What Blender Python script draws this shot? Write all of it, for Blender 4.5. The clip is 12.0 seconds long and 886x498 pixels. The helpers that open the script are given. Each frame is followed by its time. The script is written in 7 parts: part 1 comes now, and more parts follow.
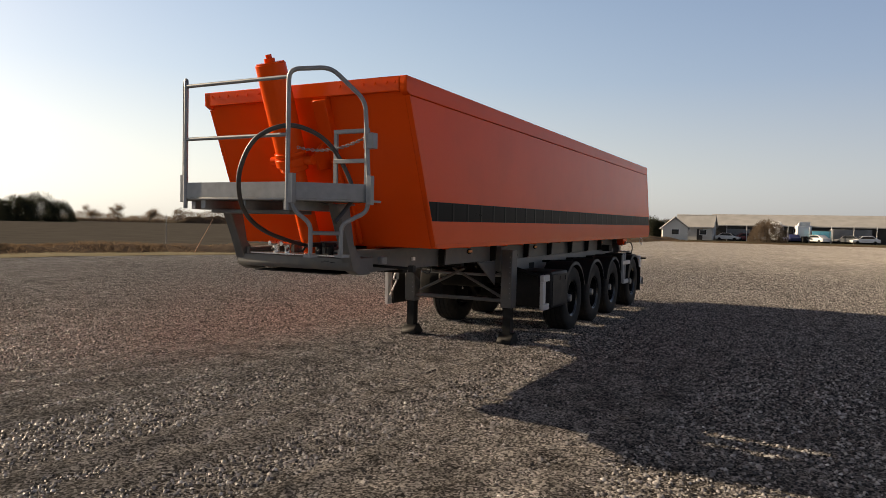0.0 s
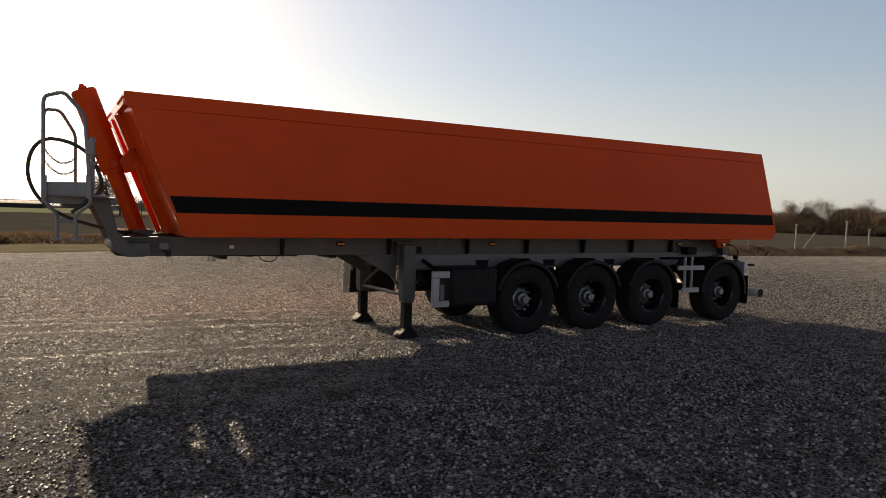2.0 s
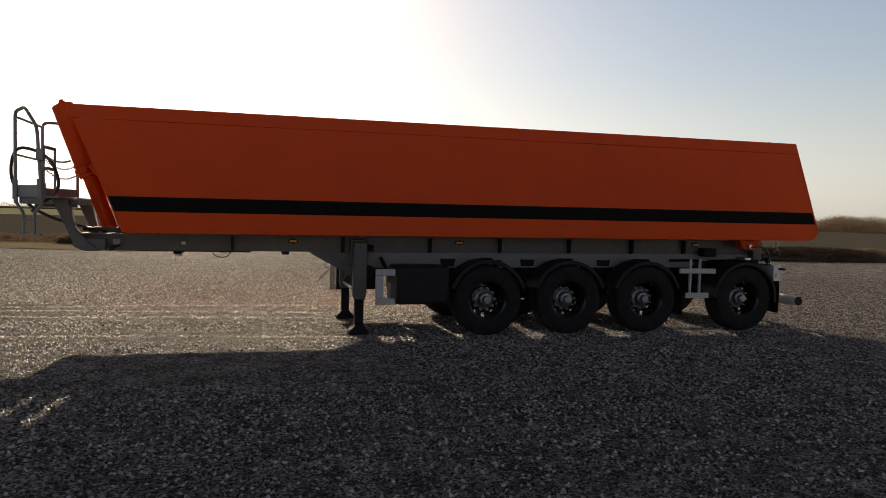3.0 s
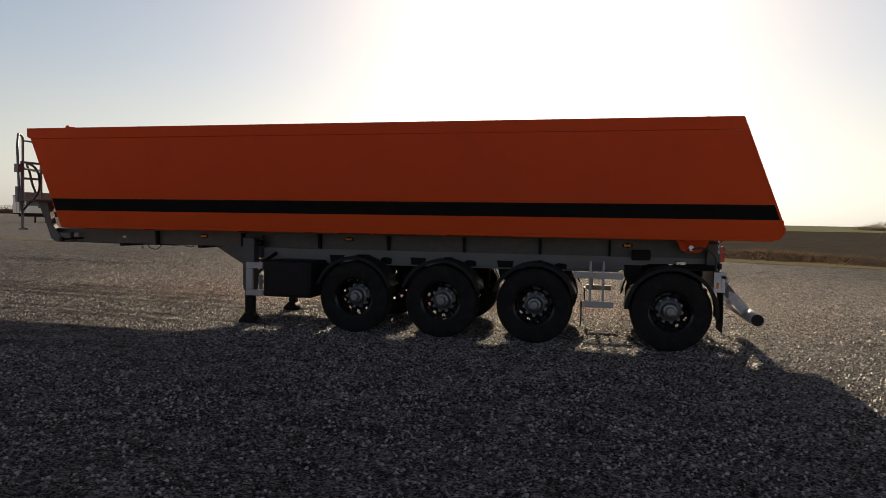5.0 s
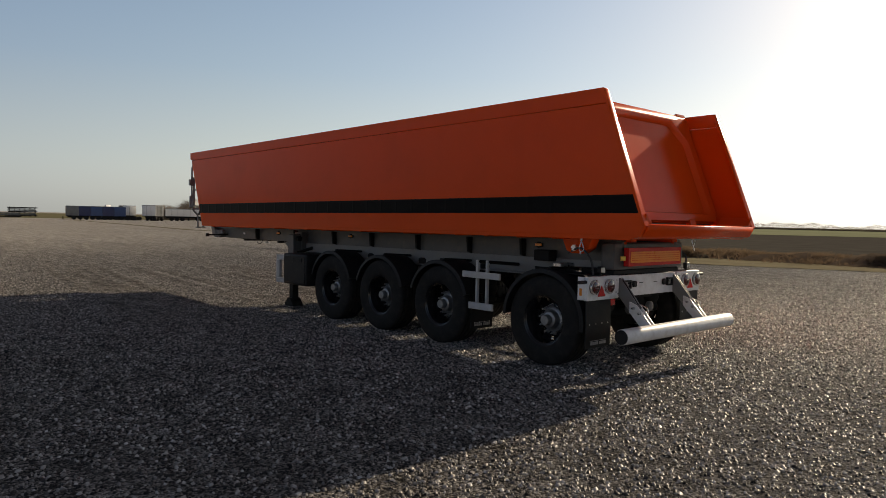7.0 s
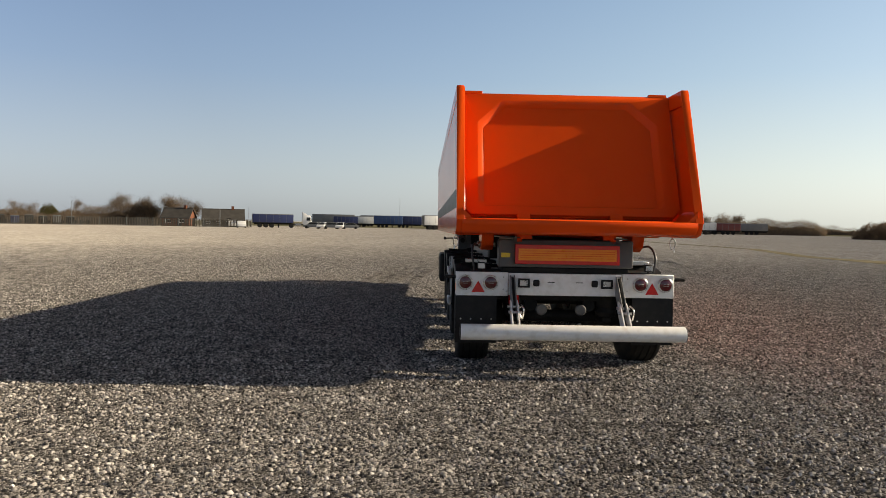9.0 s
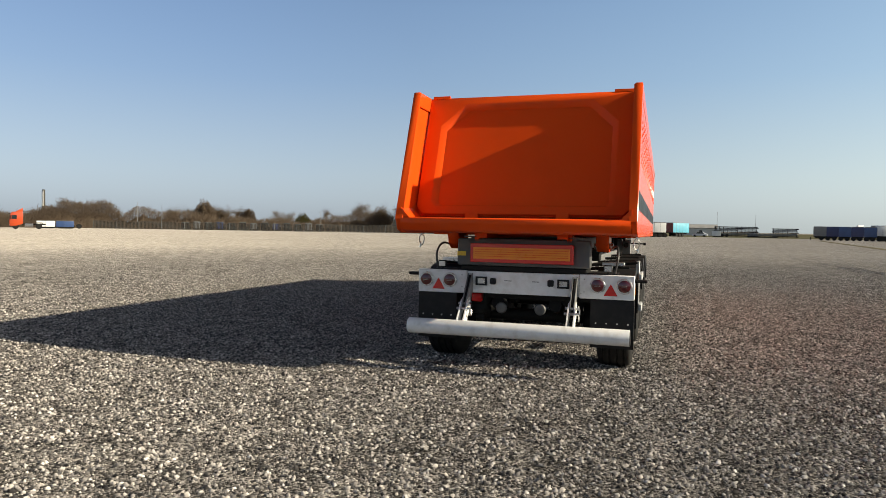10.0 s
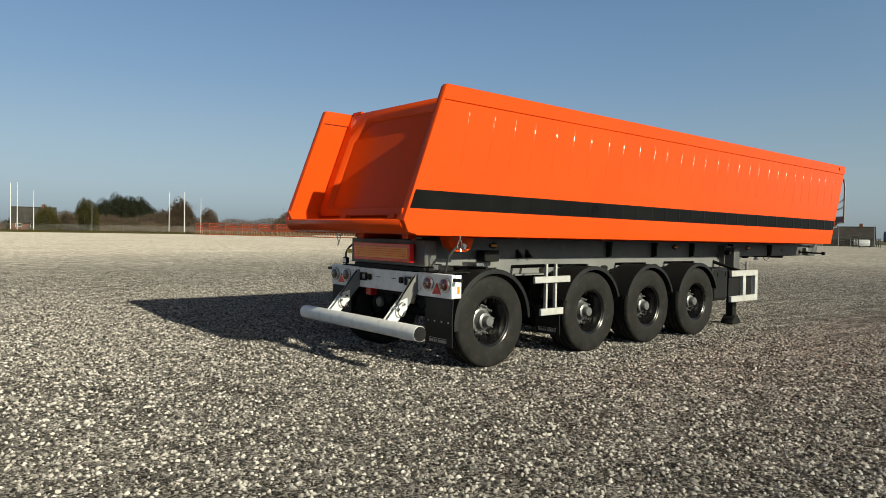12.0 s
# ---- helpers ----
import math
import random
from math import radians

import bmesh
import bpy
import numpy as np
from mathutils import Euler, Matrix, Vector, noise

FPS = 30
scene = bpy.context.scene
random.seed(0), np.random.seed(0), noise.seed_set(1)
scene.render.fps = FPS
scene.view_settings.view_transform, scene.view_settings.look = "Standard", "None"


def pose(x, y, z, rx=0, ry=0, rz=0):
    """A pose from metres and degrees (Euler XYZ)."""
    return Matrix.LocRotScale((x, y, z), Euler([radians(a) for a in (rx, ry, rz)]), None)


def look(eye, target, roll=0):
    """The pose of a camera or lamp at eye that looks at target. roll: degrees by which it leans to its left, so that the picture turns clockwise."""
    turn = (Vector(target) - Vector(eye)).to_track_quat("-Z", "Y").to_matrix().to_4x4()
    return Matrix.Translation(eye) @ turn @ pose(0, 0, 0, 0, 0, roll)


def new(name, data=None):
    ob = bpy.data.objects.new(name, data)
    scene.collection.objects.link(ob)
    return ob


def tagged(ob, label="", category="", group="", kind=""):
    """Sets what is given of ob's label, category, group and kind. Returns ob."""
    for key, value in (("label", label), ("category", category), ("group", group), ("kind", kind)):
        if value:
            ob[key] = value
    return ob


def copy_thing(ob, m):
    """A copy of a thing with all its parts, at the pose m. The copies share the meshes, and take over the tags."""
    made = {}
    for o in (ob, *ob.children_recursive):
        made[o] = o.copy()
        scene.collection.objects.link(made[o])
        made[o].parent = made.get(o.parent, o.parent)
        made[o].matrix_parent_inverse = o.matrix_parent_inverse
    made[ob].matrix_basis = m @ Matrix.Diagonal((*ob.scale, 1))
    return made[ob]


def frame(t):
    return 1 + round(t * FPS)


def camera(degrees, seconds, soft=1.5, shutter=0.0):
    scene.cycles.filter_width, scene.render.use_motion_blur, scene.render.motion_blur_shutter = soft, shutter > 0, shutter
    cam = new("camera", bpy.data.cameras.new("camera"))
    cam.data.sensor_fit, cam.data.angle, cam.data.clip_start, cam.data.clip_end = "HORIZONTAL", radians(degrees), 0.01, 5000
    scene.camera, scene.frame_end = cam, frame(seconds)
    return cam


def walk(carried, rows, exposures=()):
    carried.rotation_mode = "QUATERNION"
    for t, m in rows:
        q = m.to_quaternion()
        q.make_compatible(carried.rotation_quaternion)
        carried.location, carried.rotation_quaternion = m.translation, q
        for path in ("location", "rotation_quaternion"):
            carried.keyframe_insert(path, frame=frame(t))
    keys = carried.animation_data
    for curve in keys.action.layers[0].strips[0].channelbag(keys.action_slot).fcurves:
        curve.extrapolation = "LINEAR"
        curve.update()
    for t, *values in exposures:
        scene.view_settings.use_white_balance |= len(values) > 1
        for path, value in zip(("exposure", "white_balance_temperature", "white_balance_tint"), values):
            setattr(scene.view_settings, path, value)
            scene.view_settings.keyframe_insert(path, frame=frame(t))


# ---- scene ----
cam = camera(65.2, 12.0, soft=0.8)
PATH = [
    (0, (-6.189, -4.557, 1.696), (-4.415, -3.637, 1.627), 1.30),
    (0.5, (-5.252, -6.031, 1.750), (-3.640, -4.851, 1.664), 1.62),
    (1, (-4.144, -7.437, 1.757), (-2.723, -6.033, 1.667), 1.78),
    (1.5, (-2.867, -8.697, 1.750), (-1.654, -7.110, 1.661), 1.70),
    (2, (-1.409, -9.765, 1.782), (-0.415, -8.033, 1.688), 1.70),
    (2.5, (0.100, -10.524, 1.776), (0.864, -8.678, 1.683), 1.48),
    (3, (1.632, -10.990, 1.774), (2.160, -9.063, 1.680), 1.48),
    (3.2, (2.278, -11.105, 1.736), (2.713, -9.154, 1.647), 1.48),
    (4, (5.122, -11.355, 1.736), (5.161, -9.357, 1.648), 1.38),
    (4.8, (7.967, -11.066, 1.737), (7.609, -9.100, 1.649), 1.29),
    (5, (8.623, -10.933, 1.740), (8.178, -8.985, 1.650), 1.19),
    (5.5, (10.282, -10.381, 1.703), (9.601, -8.502, 1.622), 1.19),
    (6, (11.950, -9.569, 1.741), (10.994, -7.814, 1.649), 0.89),
    (6.5, (13.463, -8.626, 1.709), (12.235, -7.051, 1.622), 1.09),
    (7.5, (15.930, -6.209, 1.682), (14.233, -5.154, 1.598), 1.18),
    (8.5, (17.559, -3.160, 1.653), (15.602, -2.754, 1.572), 1.27),
    (9, (17.982, -1.585, 1.625), (15.984, -1.534, 1.552), 1.06),
    (9.5, (18.082, -0.006, 1.618), (16.105, -0.303, 1.546), 0.85),
    (10, (17.965, 1.511, 1.586), (16.059, 0.907, 1.523), 0.96),
    (10.5, (17.706, 2.767, 1.629), (15.889, 1.934, 1.557), 0.80),
    (11, (17.147, 4.175, 1.609), (15.469, 3.088, 1.545), 0.88),
    (11.5, (16.306, 5.573, 1.568), (14.806, 4.251, 1.515), 0.99),
    (12, (15.195, 6.888, 1.565), (13.897, 5.368, 1.514), 1.05),
]
walk(cam, [(t, look(eye, aim, roll)) for t, eye, aim, roll in PATH], [(0.0, 0.60, 8500, 26), (1.0, 0.46, 8600, 26), (2.5, 0.22, 8650, 26), (5.5, 0.0, 8350, 25), (6.5, 0.06, 8200, 23), (8.5, 0.54, 8000, 20), (9.5, 0.58, 7700, 19), (10.5, 0.56, 7100, 14), (12.0, 0.12, 7050, 9)])

# ---- world and sun ----
SUN_ELEVATION, SUN_YAW = 24.0, 4.0
world = bpy.data.worlds.new("world")
scene.world = world
world.use_nodes = True
wt = world.node_tree
sky = wt.nodes.new("ShaderNodeTexSky")
sky.sky_type = "NISHITA"
sky.sun_disc = False
sky.sun_elevation, sky.sun_rotation = radians(SUN_ELEVATION), radians(-SUN_YAW)
sky.air_density, sky.dust_density, sky.ozone_density = 1.0, 1.6, 2.5
wt.nodes["Background"].inputs["Strength"].default_value = 0.088
# Spring haze: low down the sky keeps its brightness but loses its yellow.
grey, tint, mixed, tc, sep, low = (wt.nodes.new("ShaderNode" + k) for k in ("RGBToBW", "VectorMath", "Mix", "TexCoord", "SeparateXYZ", "MapRange"))
wt.links.new(sky.outputs[0], grey.inputs[0])
tint.operation = "SCALE"
tint.inputs[0].default_value = (0.78, 1.0, 1.22)
wt.links.new(grey.outputs[0], tint.inputs["Scale"])
wt.links.new(tc.outputs["Generated"], sep.inputs[0])
wt.links.new(sep.outputs[2], low.inputs[0])
low.inputs[1].default_value, low.inputs[2].default_value, low.inputs[3].default_value, low.inputs[4].default_value = 0.0, 0.24, 0.72, 0.12
mixed.data_type = "RGBA"
wt.links.new(low.outputs[0], mixed.inputs[0])
wt.links.new(sky.outputs[0], mixed.inputs[6])
wt.links.new(tint.outputs[0], mixed.inputs[7])
# A thin even haze lies over the whole sky: whitish at the horizon, blue higher up.
haze, veil, bright = (wt.nodes.new("ShaderNode" + k) for k in ("ValToRGB", "Mix", "VectorMath"))
stops = ((0.0, (0.76, 0.91, 0.98)), (0.07, (0.66, 0.87, 1.0)), (0.20, (0.37, 0.64, 0.98)), (0.34, (0.24, 0.48, 0.85)), (0.5, (0.36, 0.40, 0.52)), (0.8, (0.28, 0.265, 0.28)))
while len(haze.color_ramp.elements) < len(stops):
    haze.color_ramp.elements.new(0.5)
for e, (at, c) in zip(haze.color_ramp.elements, stops):
    e.position, e.color = at, (*c, 1)
wt.links.new(sep.outputs[2], haze.inputs[0])
bright.operation = "SCALE"
# It glows more on the sun's side.
sunward, glow = wt.nodes.new("ShaderNodeVectorMath"), wt.nodes.new("ShaderNodeMapRange")
sunward.operation = "DOT_PRODUCT"
wt.links.new(tc.outputs["Generated"], sunward.inputs[0])
sunward.inputs[1].default_value = (-math.sin(radians(SUN_YAW)) * math.cos(radians(SUN_ELEVATION)), math.cos(radians(SUN_YAW)) * math.cos(radians(SUN_ELEVATION)), math.sin(radians(SUN_ELEVATION)))
glow.inputs[1].default_value, glow.inputs[2].default_value, glow.inputs[3].default_value, glow.inputs[4].default_value = -0.15, 0.9, 4.3, 8.0
wt.links.new(sunward.outputs["Value"], glow.inputs[0])
wt.links.new(glow.outputs[0], bright.inputs["Scale"])
wt.links.new(haze.outputs[0], bright.inputs[0])
veil.data_type = "RGBA"
veil.inputs[0].default_value = 0.55
wt.links.new(mixed.outputs[2], veil.inputs[6])
wt.links.new(bright.outputs[0], veil.inputs[7])
# Towards the sun the haze is colourless; away from it the blue comes through.
blue_share, blueness, tinted = (wt.nodes.new("ShaderNode" + k) for k in ("MapRange", "Mix", "VectorMath"))
wt.links.new(sunward.outputs["Value"], blue_share.inputs[0])
blue_share.inputs[1].default_value, blue_share.inputs[2].default_value, blue_share.inputs[3].default_value, blue_share.inputs[4].default_value = -0.35, 0.5, 1.0, 0.0
blueness.data_type = "RGBA"
wt.links.new(blue_share.outputs[0], blueness.inputs[0])
blueness.inputs[6].default_value, blueness.inputs[7].default_value = (1.0, 1.03, 0.97, 1), (0.93, 1.0, 1.09, 1)
tinted.operation = "MULTIPLY"
wt.links.new(veil.outputs[2], tinted.inputs[0])
wt.links.new(blueness.outputs[2], tinted.inputs[1])
wt.links.new(tinted.outputs[0], wt.nodes["Background"].inputs["Color"])
# The haze glows low down and the sky deepens overhead.
deep = wt.nodes.new("ShaderNodeMapRange")
wt.links.new(sep.outputs[2], deep.inputs[0])
deep.inputs[1].default_value, deep.inputs[2].default_value, deep.inputs[3].default_value, deep.inputs[4].default_value = 0.30, 0.62, 0.104, 0.044
wt.links.new(deep.outputs[0], wt.nodes["Background"].inputs["Strength"])
sun_way = Vector((-math.sin(radians(SUN_YAW)) * math.cos(radians(SUN_ELEVATION)),
                  math.cos(radians(SUN_YAW)) * math.cos(radians(SUN_ELEVATION)), math.sin(radians(SUN_ELEVATION))))
sun = new("sun", bpy.data.lights.new("sun", "SUN"))
sun.data.energy, sun.data.angle, sun.data.color = 5.0, radians(0.6), (1.0, 0.99, 0.80)
sun.matrix_world = look(sun_way * 60, (0, 0, 0))


# ---- materials ----
def surface(name, dark, light, scale=6.0, rough=(0.4, 0.6), bump=0.0, fine=60.0, metal=0.0, coat=0.0, random_tint=0.0, dirt=None, dirt_amount=0.3, shine=0.5):
    """A painted, metal, rubber or earth surface: two scales of variation in colour and gloss, and a fine relief."""
    m = bpy.data.materials.new(name)
    m.use_nodes = True
    nt = m.node_tree
    n, l = nt.nodes, nt.links
    b = n["Principled BSDF"]
    co = n.new("ShaderNodeTexCoord")
    big, small = n.new("ShaderNodeTexNoise"), n.new("ShaderNodeTexNoise")
    big.inputs["Scale"].default_value, big.inputs["Detail"].default_value = scale, 5
    small.inputs["Scale"].default_value, small.inputs["Detail"].default_value = fine, 3
    for k in (big, small):
        l.new(co.outputs["Object"], k.inputs["Vector"])
    both = n.new("ShaderNodeMath")
    both.operation = "MULTIPLY_ADD"
    l.new(small.outputs[0], both.inputs[0])
    both.inputs[1].default_value = 0.4
    half = n.new("ShaderNodeMath")
    half.operation = "MULTIPLY_ADD"
    l.new(big.outputs[0], half.inputs[0])
    half.inputs[1].default_value, half.inputs[2].default_value = 1.6, -0.5
    l.new(half.outputs[0], both.inputs[2])
    mix = n.new("ShaderNodeMix")
    mix.data_type = "RGBA"
    l.new(both.outputs[0], mix.inputs[0])
    mix.inputs[6].default_value, mix.inputs[7].default_value = (*dark, 1), (*light, 1)
    colour = mix.outputs[2]
    if dirt:
        spots = n.new("ShaderNodeTexNoise")
        spots.inputs["Scale"].default_value, spots.inputs["Detail"].default_value = scale * 2.7, 8
        l.new(co.outputs["Object"], spots.inputs["Vector"])
        ramp = n.new("ShaderNodeMapRange")
        ramp.inputs[1].default_value, ramp.inputs[2].default_value = 0.48, 0.72
        ramp.inputs[4].default_value = dirt_amount
        l.new(spots.outputs[0], ramp.inputs[0])
        over = n.new("ShaderNodeMix")
        over.data_type = "RGBA"
        l.new(ramp.outputs[0], over.inputs[0])
        l.new(colour, over.inputs[6])
        over.inputs[7].default_value = (*dirt, 1)
        colour = over.outputs[2]
    if random_tint:
        info, hsv = n.new("ShaderNodeObjectInfo"), n.new("ShaderNodeHueSaturation")
        vary = n.new("ShaderNodeMapRange")
        vary.inputs[3].default_value, vary.inputs[4].default_value = 1 - random_tint, 1 + random_tint
        l.new(info.outputs["Random"], vary.inputs[0])
        l.new(vary.outputs[0], hsv.inputs["Value"])
        l.new(colour, hsv.inputs["Color"])
        colour = hsv.outputs[0]
    l.new(colour, b.inputs["Base Color"])
    rr = n.new("ShaderNodeMapRange")
    rr.inputs[3].default_value, rr.inputs[4].default_value = rough
    l.new(both.outputs[0], rr.inputs[0])
    l.new(rr.outputs[0], b.inputs["Roughness"])
    b.inputs["Metallic"].default_value, b.inputs["Specular IOR Level"].default_value = metal, shine
    if coat:
        b.inputs["Coat Weight"].default_value, b.inputs["Coat Roughness"].default_value = coat, 0.06
    if bump:
        bp = n.new("ShaderNodeBump")
        bp.inputs["Strength"].default_value, bp.inputs["Distance"].default_value = 1.0, bump
        l.new(both.outputs[0], bp.inputs["Height"])
        l.new(bp.outputs[0], b.inputs["Normal"])
    return m


def rib_lines(n, l, co):
    """Narrow upright ridges, 0.36 m apart along the body, where the sheet is welded to the posts inside it."""
    sep = n.new("ShaderNodeSeparateXYZ")
    l.new(co.outputs["Object"], sep.inputs[0])
    value = sep.outputs[0]
    for op, k in (("MULTIPLY", math.pi / 0.36), ("COSINE", None), ("ABSOLUTE", None), ("POWER", 60.0)):
        m = n.new("ShaderNodeMath")
        m.operation = op
        l.new(value, m.inputs[0])
        if k:
            m.inputs[1].default_value = k
        value = m.outputs[0]
    return value


def paint_body():
    """Glossy orange enamel on sheet steel that is a little wavy between its welds."""
    m = surface("orange_enamel", (0.70, 0.067, 0.009), (0.76, 0.075, 0.010), 0.8, (0.15, 0.22), 0, 40, 0, 0, 0, (0.38, 0.040, 0.008), 0.12, 0.11)
    n, l = m.node_tree.nodes, m.node_tree.links
    co, wave, dents, add, bp = (n.new("ShaderNode" + k) for k in ("TexCoord", "TexNoise", "TexNoise", "Math", "Bump"))
    mp = n.new("ShaderNodeMapping")
    mp.inputs["Scale"].default_value = (1.0, 1.0, 0.35)
    l.new(co.outputs["Object"], mp.inputs[0])
    wave.inputs["Scale"].default_value, wave.inputs["Detail"].default_value = 2.2, 2
    dents.inputs["Scale"].default_value, dents.inputs["Detail"].default_value = 160, 2
    l.new(mp.outputs[0], wave.inputs["Vector"])
    l.new(co.outputs["Object"], dents.inputs["Vector"])
    add.operation = "MULTIPLY_ADD"
    l.new(dents.outputs[0], add.inputs[0])
    add.inputs[1].default_value = 0.01
    ribs = rib_lines(n, l, co)
    with_ribs = n.new("ShaderNodeMath")
    with_ribs.operation = "MULTIPLY_ADD"
    l.new(ribs, with_ribs.inputs[0])
    with_ribs.inputs[1].default_value = 0.13
    l.new(wave.outputs[0], with_ribs.inputs[2])
    l.new(with_ribs.outputs[0], add.inputs[2])
    bp.inputs["Strength"].default_value, bp.inputs["Distance"].default_value = 0.6, 0.006
    l.new(add.outputs[0], bp.inputs["Height"])
    l.new(bp.outputs[0], n["Principled BSDF"].inputs["Normal"])
    l.new(bp.outputs[0], n["Principled BSDF"].inputs["Coat Normal"])
    return m


def stone_colours(n, l, value):
    """Crushed granite and flint: grey, tan, near-white and dark stones."""
    ramp = n.new("ShaderNodeValToRGB")
    r = ramp.color_ramp
    stops = ((0.0, (0.0165, 0.0155, 0.0158)), (0.30, (0.072, 0.067, 0.066)), (0.52, (0.250, 0.231, 0.220)), (0.75, (0.464, 0.428, 0.402)), (0.92, (0.56, 0.52, 0.492)), (1.0, (0.69, 0.655, 0.635)))
    while len(r.elements) < len(stops):
        r.elements.new(0.5)
    for e, (at, c) in zip(r.elements, stops):
        e.position, e.color = at, (*c, 1)
    l.new(value, ramp.inputs[0])
    return ramp.outputs[0]


def gravel_ground():
    m = bpy.data.materials.new("gravel")
    m.use_nodes = True
    n, l = m.node_tree.nodes, m.node_tree.links
    b = n["Principled BSDF"]
    geo = n.new("ShaderNodeNewGeometry")
    cells = n.new("ShaderNodeTexVoronoi")
    cells_edge = n.new("ShaderNodeTexVoronoi")
    cells_edge.feature = "DISTANCE_TO_EDGE"
    grit = n.new("ShaderNodeTexNoise")
    grit.inputs["Scale"].default_value, grit.inputs["Detail"].default_value, grit.inputs["Roughness"].default_value = 70, 4, 0.65
    for k in (cells, cells_edge):
        k.inputs["Scale"].default_value = 62
    for k in (cells, cells_edge, grit):
        l.new(geo.outputs["Position"], k.inputs["Vector"])
    sep = n.new("ShaderNodeSeparateColor")
    l.new(cells.outputs["Color"], sep.inputs[0])
    stones = stone_colours(n, l, sep.outputs[0])
    # Worn lanes that vehicles left, long and narrow, and wide damp or sandy patches.
    lanes_at = n.new("ShaderNodeMapping")
    lanes_at.inputs["Rotation"].default_value = (0, 0, radians(8))
    lanes_at.inputs["Scale"].default_value = (0.09, 0.32, 1)
    l.new(geo.outputs["Position"], lanes_at.inputs[0])
    lanes, patches = n.new("ShaderNodeTexNoise"), n.new("ShaderNodeTexNoise")
    lanes.inputs["Scale"].default_value, lanes.inputs["Detail"].default_value = 1.0, 4
    l.new(lanes_at.outputs[0], lanes.inputs["Vector"])
    patches.inputs["Scale"].default_value, patches.inputs["Detail"].default_value = 0.22, 6
    l.new(geo.outputs["Position"], patches.inputs["Vector"])
    # Narrow wheel ruts that sweep along the yard in wide curves.
    ruts_at, ruts = n.new("ShaderNodeMapping"), n.new("ShaderNodeTexNoise")
    ruts_at.inputs["Rotation"].default_value = (0, 0, radians(-9))
    ruts_at.inputs["Scale"].default_value = (0.05, 2.4, 1)
    ruts.inputs["Scale"].default_value, ruts.inputs["Detail"].default_value = 1.0, 3
    l.new(geo.outputs["Position"], ruts_at.inputs[0])
    l.new(ruts_at.outputs[0], ruts.inputs["Vector"])
    worn = n.new("ShaderNodeMath")
    worn.operation = "MULTIPLY_ADD"
    worn.inputs[1].default_value = 0.55
    l.new(ruts.outputs[0], worn.inputs[0])
    l.new(patches.outputs[0], worn.inputs[2])
    tone = n.new("ShaderNodeMath")
    tone.operation = "ADD"
    l.new(lanes.outputs[0], tone.inputs[0])
    l.new(worn.outputs[0], tone.inputs[1])
    rng = n.new("ShaderNodeMapRange")
    rng.inputs[1].default_value, rng.inputs[2].default_value = 0.95, 1.65
    rng.inputs[3].default_value, rng.inputs[4].default_value = 0.86, 1.12
    l.new(tone.outputs[0], rng.inputs[0])
    sand = n.new("ShaderNodeMix")
    sand.data_type = "RGBA"
    # Away from the trailer the yard is flat and sandy, with light painted in.
    gap, flat = n.new("ShaderNodeVectorMath"), n.new("ShaderNodeMapRange")
    gap.operation = "DISTANCE"
    l.new(geo.outputs["Position"], gap.inputs[0])
    gap.inputs[1].default_value = (5.0, -1.0, 0.0)
    l.new(gap.outputs["Value"], flat.inputs[0])
    flat.inputs[1].default_value, flat.inputs[2].default_value = 13.0, 42.0
    flat.inputs[3].default_value, flat.inputs[4].default_value = 0.15, 0.85
    l.new(flat.outputs[0], sand.inputs[0])
    # Painted tone: darker near for shade between stones, lighter farther out.
    near_shade = n.new("ShaderNodeMapRange")
    near_shade.inputs[3].default_value, near_shade.inputs[4].default_value = 0.95, 1.15
    l.new(gap.outputs["Value"], near_shade.inputs[0])
    near_shade.inputs[1].default_value, near_shade.inputs[2].default_value = 11.0, 21.0
    l.new(stones, sand.inputs[6])
    sand.inputs[7].default_value = (0.305, 0.275, 0.243, 1)
    # Speckle of coarse and fine stones that still shows from afar.
    speck = n.new("ShaderNodeTexNoise")
    speck.inputs["Scale"].default_value, speck.inputs["Detail"].default_value, speck.inputs["Roughness"].default_value = 2.2, 11, 0.82
    l.new(geo.outputs["Position"], speck.inputs["Vector"])
    grain = n.new("ShaderNodeMapRange")
    grain.inputs[1].default_value, grain.inputs[2].default_value, grain.inputs[3].default_value, grain.inputs[4].default_value = 0.34, 0.66, 0.18, 1.88
    l.new(speck.outputs[0], grain.inputs[0])
    mul = n.new("ShaderNodeVectorMath")
    mul.operation = "SCALE"
    l.new(sand.outputs[2], mul.inputs[0])
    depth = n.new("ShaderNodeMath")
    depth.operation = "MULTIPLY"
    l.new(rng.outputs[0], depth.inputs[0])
    l.new(near_shade.outputs[0], depth.inputs[1])
    spotty = n.new("ShaderNodeMath")
    spotty.operation = "MULTIPLY"
    l.new(depth.outputs[0], spotty.inputs[0])
    l.new(grain.outputs[0], spotty.inputs[1])
    l.new(spotty.outputs[0], mul.inputs["Scale"])
    l.new(mul.outputs[0], b.inputs["Base Color"])
    b.inputs["Roughness"].default_value, b.inputs["Diffuse Roughness"].default_value = 0.75, 1.0
    b.inputs["Specular IOR Level"].default_value = 0.025
    # Flat broken tops with narrow gaps between the stones, and rough grit over all.
    tops = n.new("ShaderNodeMapRange")
    tops.inputs[1].default_value, tops.inputs[2].default_value, tops.inputs[4].default_value = 0.0, 0.3, 1.0
    l.new(cells_edge.outputs["Distance"], tops.inputs[0])
    hgt = n.new("ShaderNodeMath")
    hgt.operation = "ADD"
    l.new(grit.outputs[0], hgt.inputs[0])
    l.new(tops.outputs[0], hgt.inputs[1])
    bp = n.new("ShaderNodeBump")
    rolled = n.new("ShaderNodeMath")
    rolled.operation = "SUBTRACT"
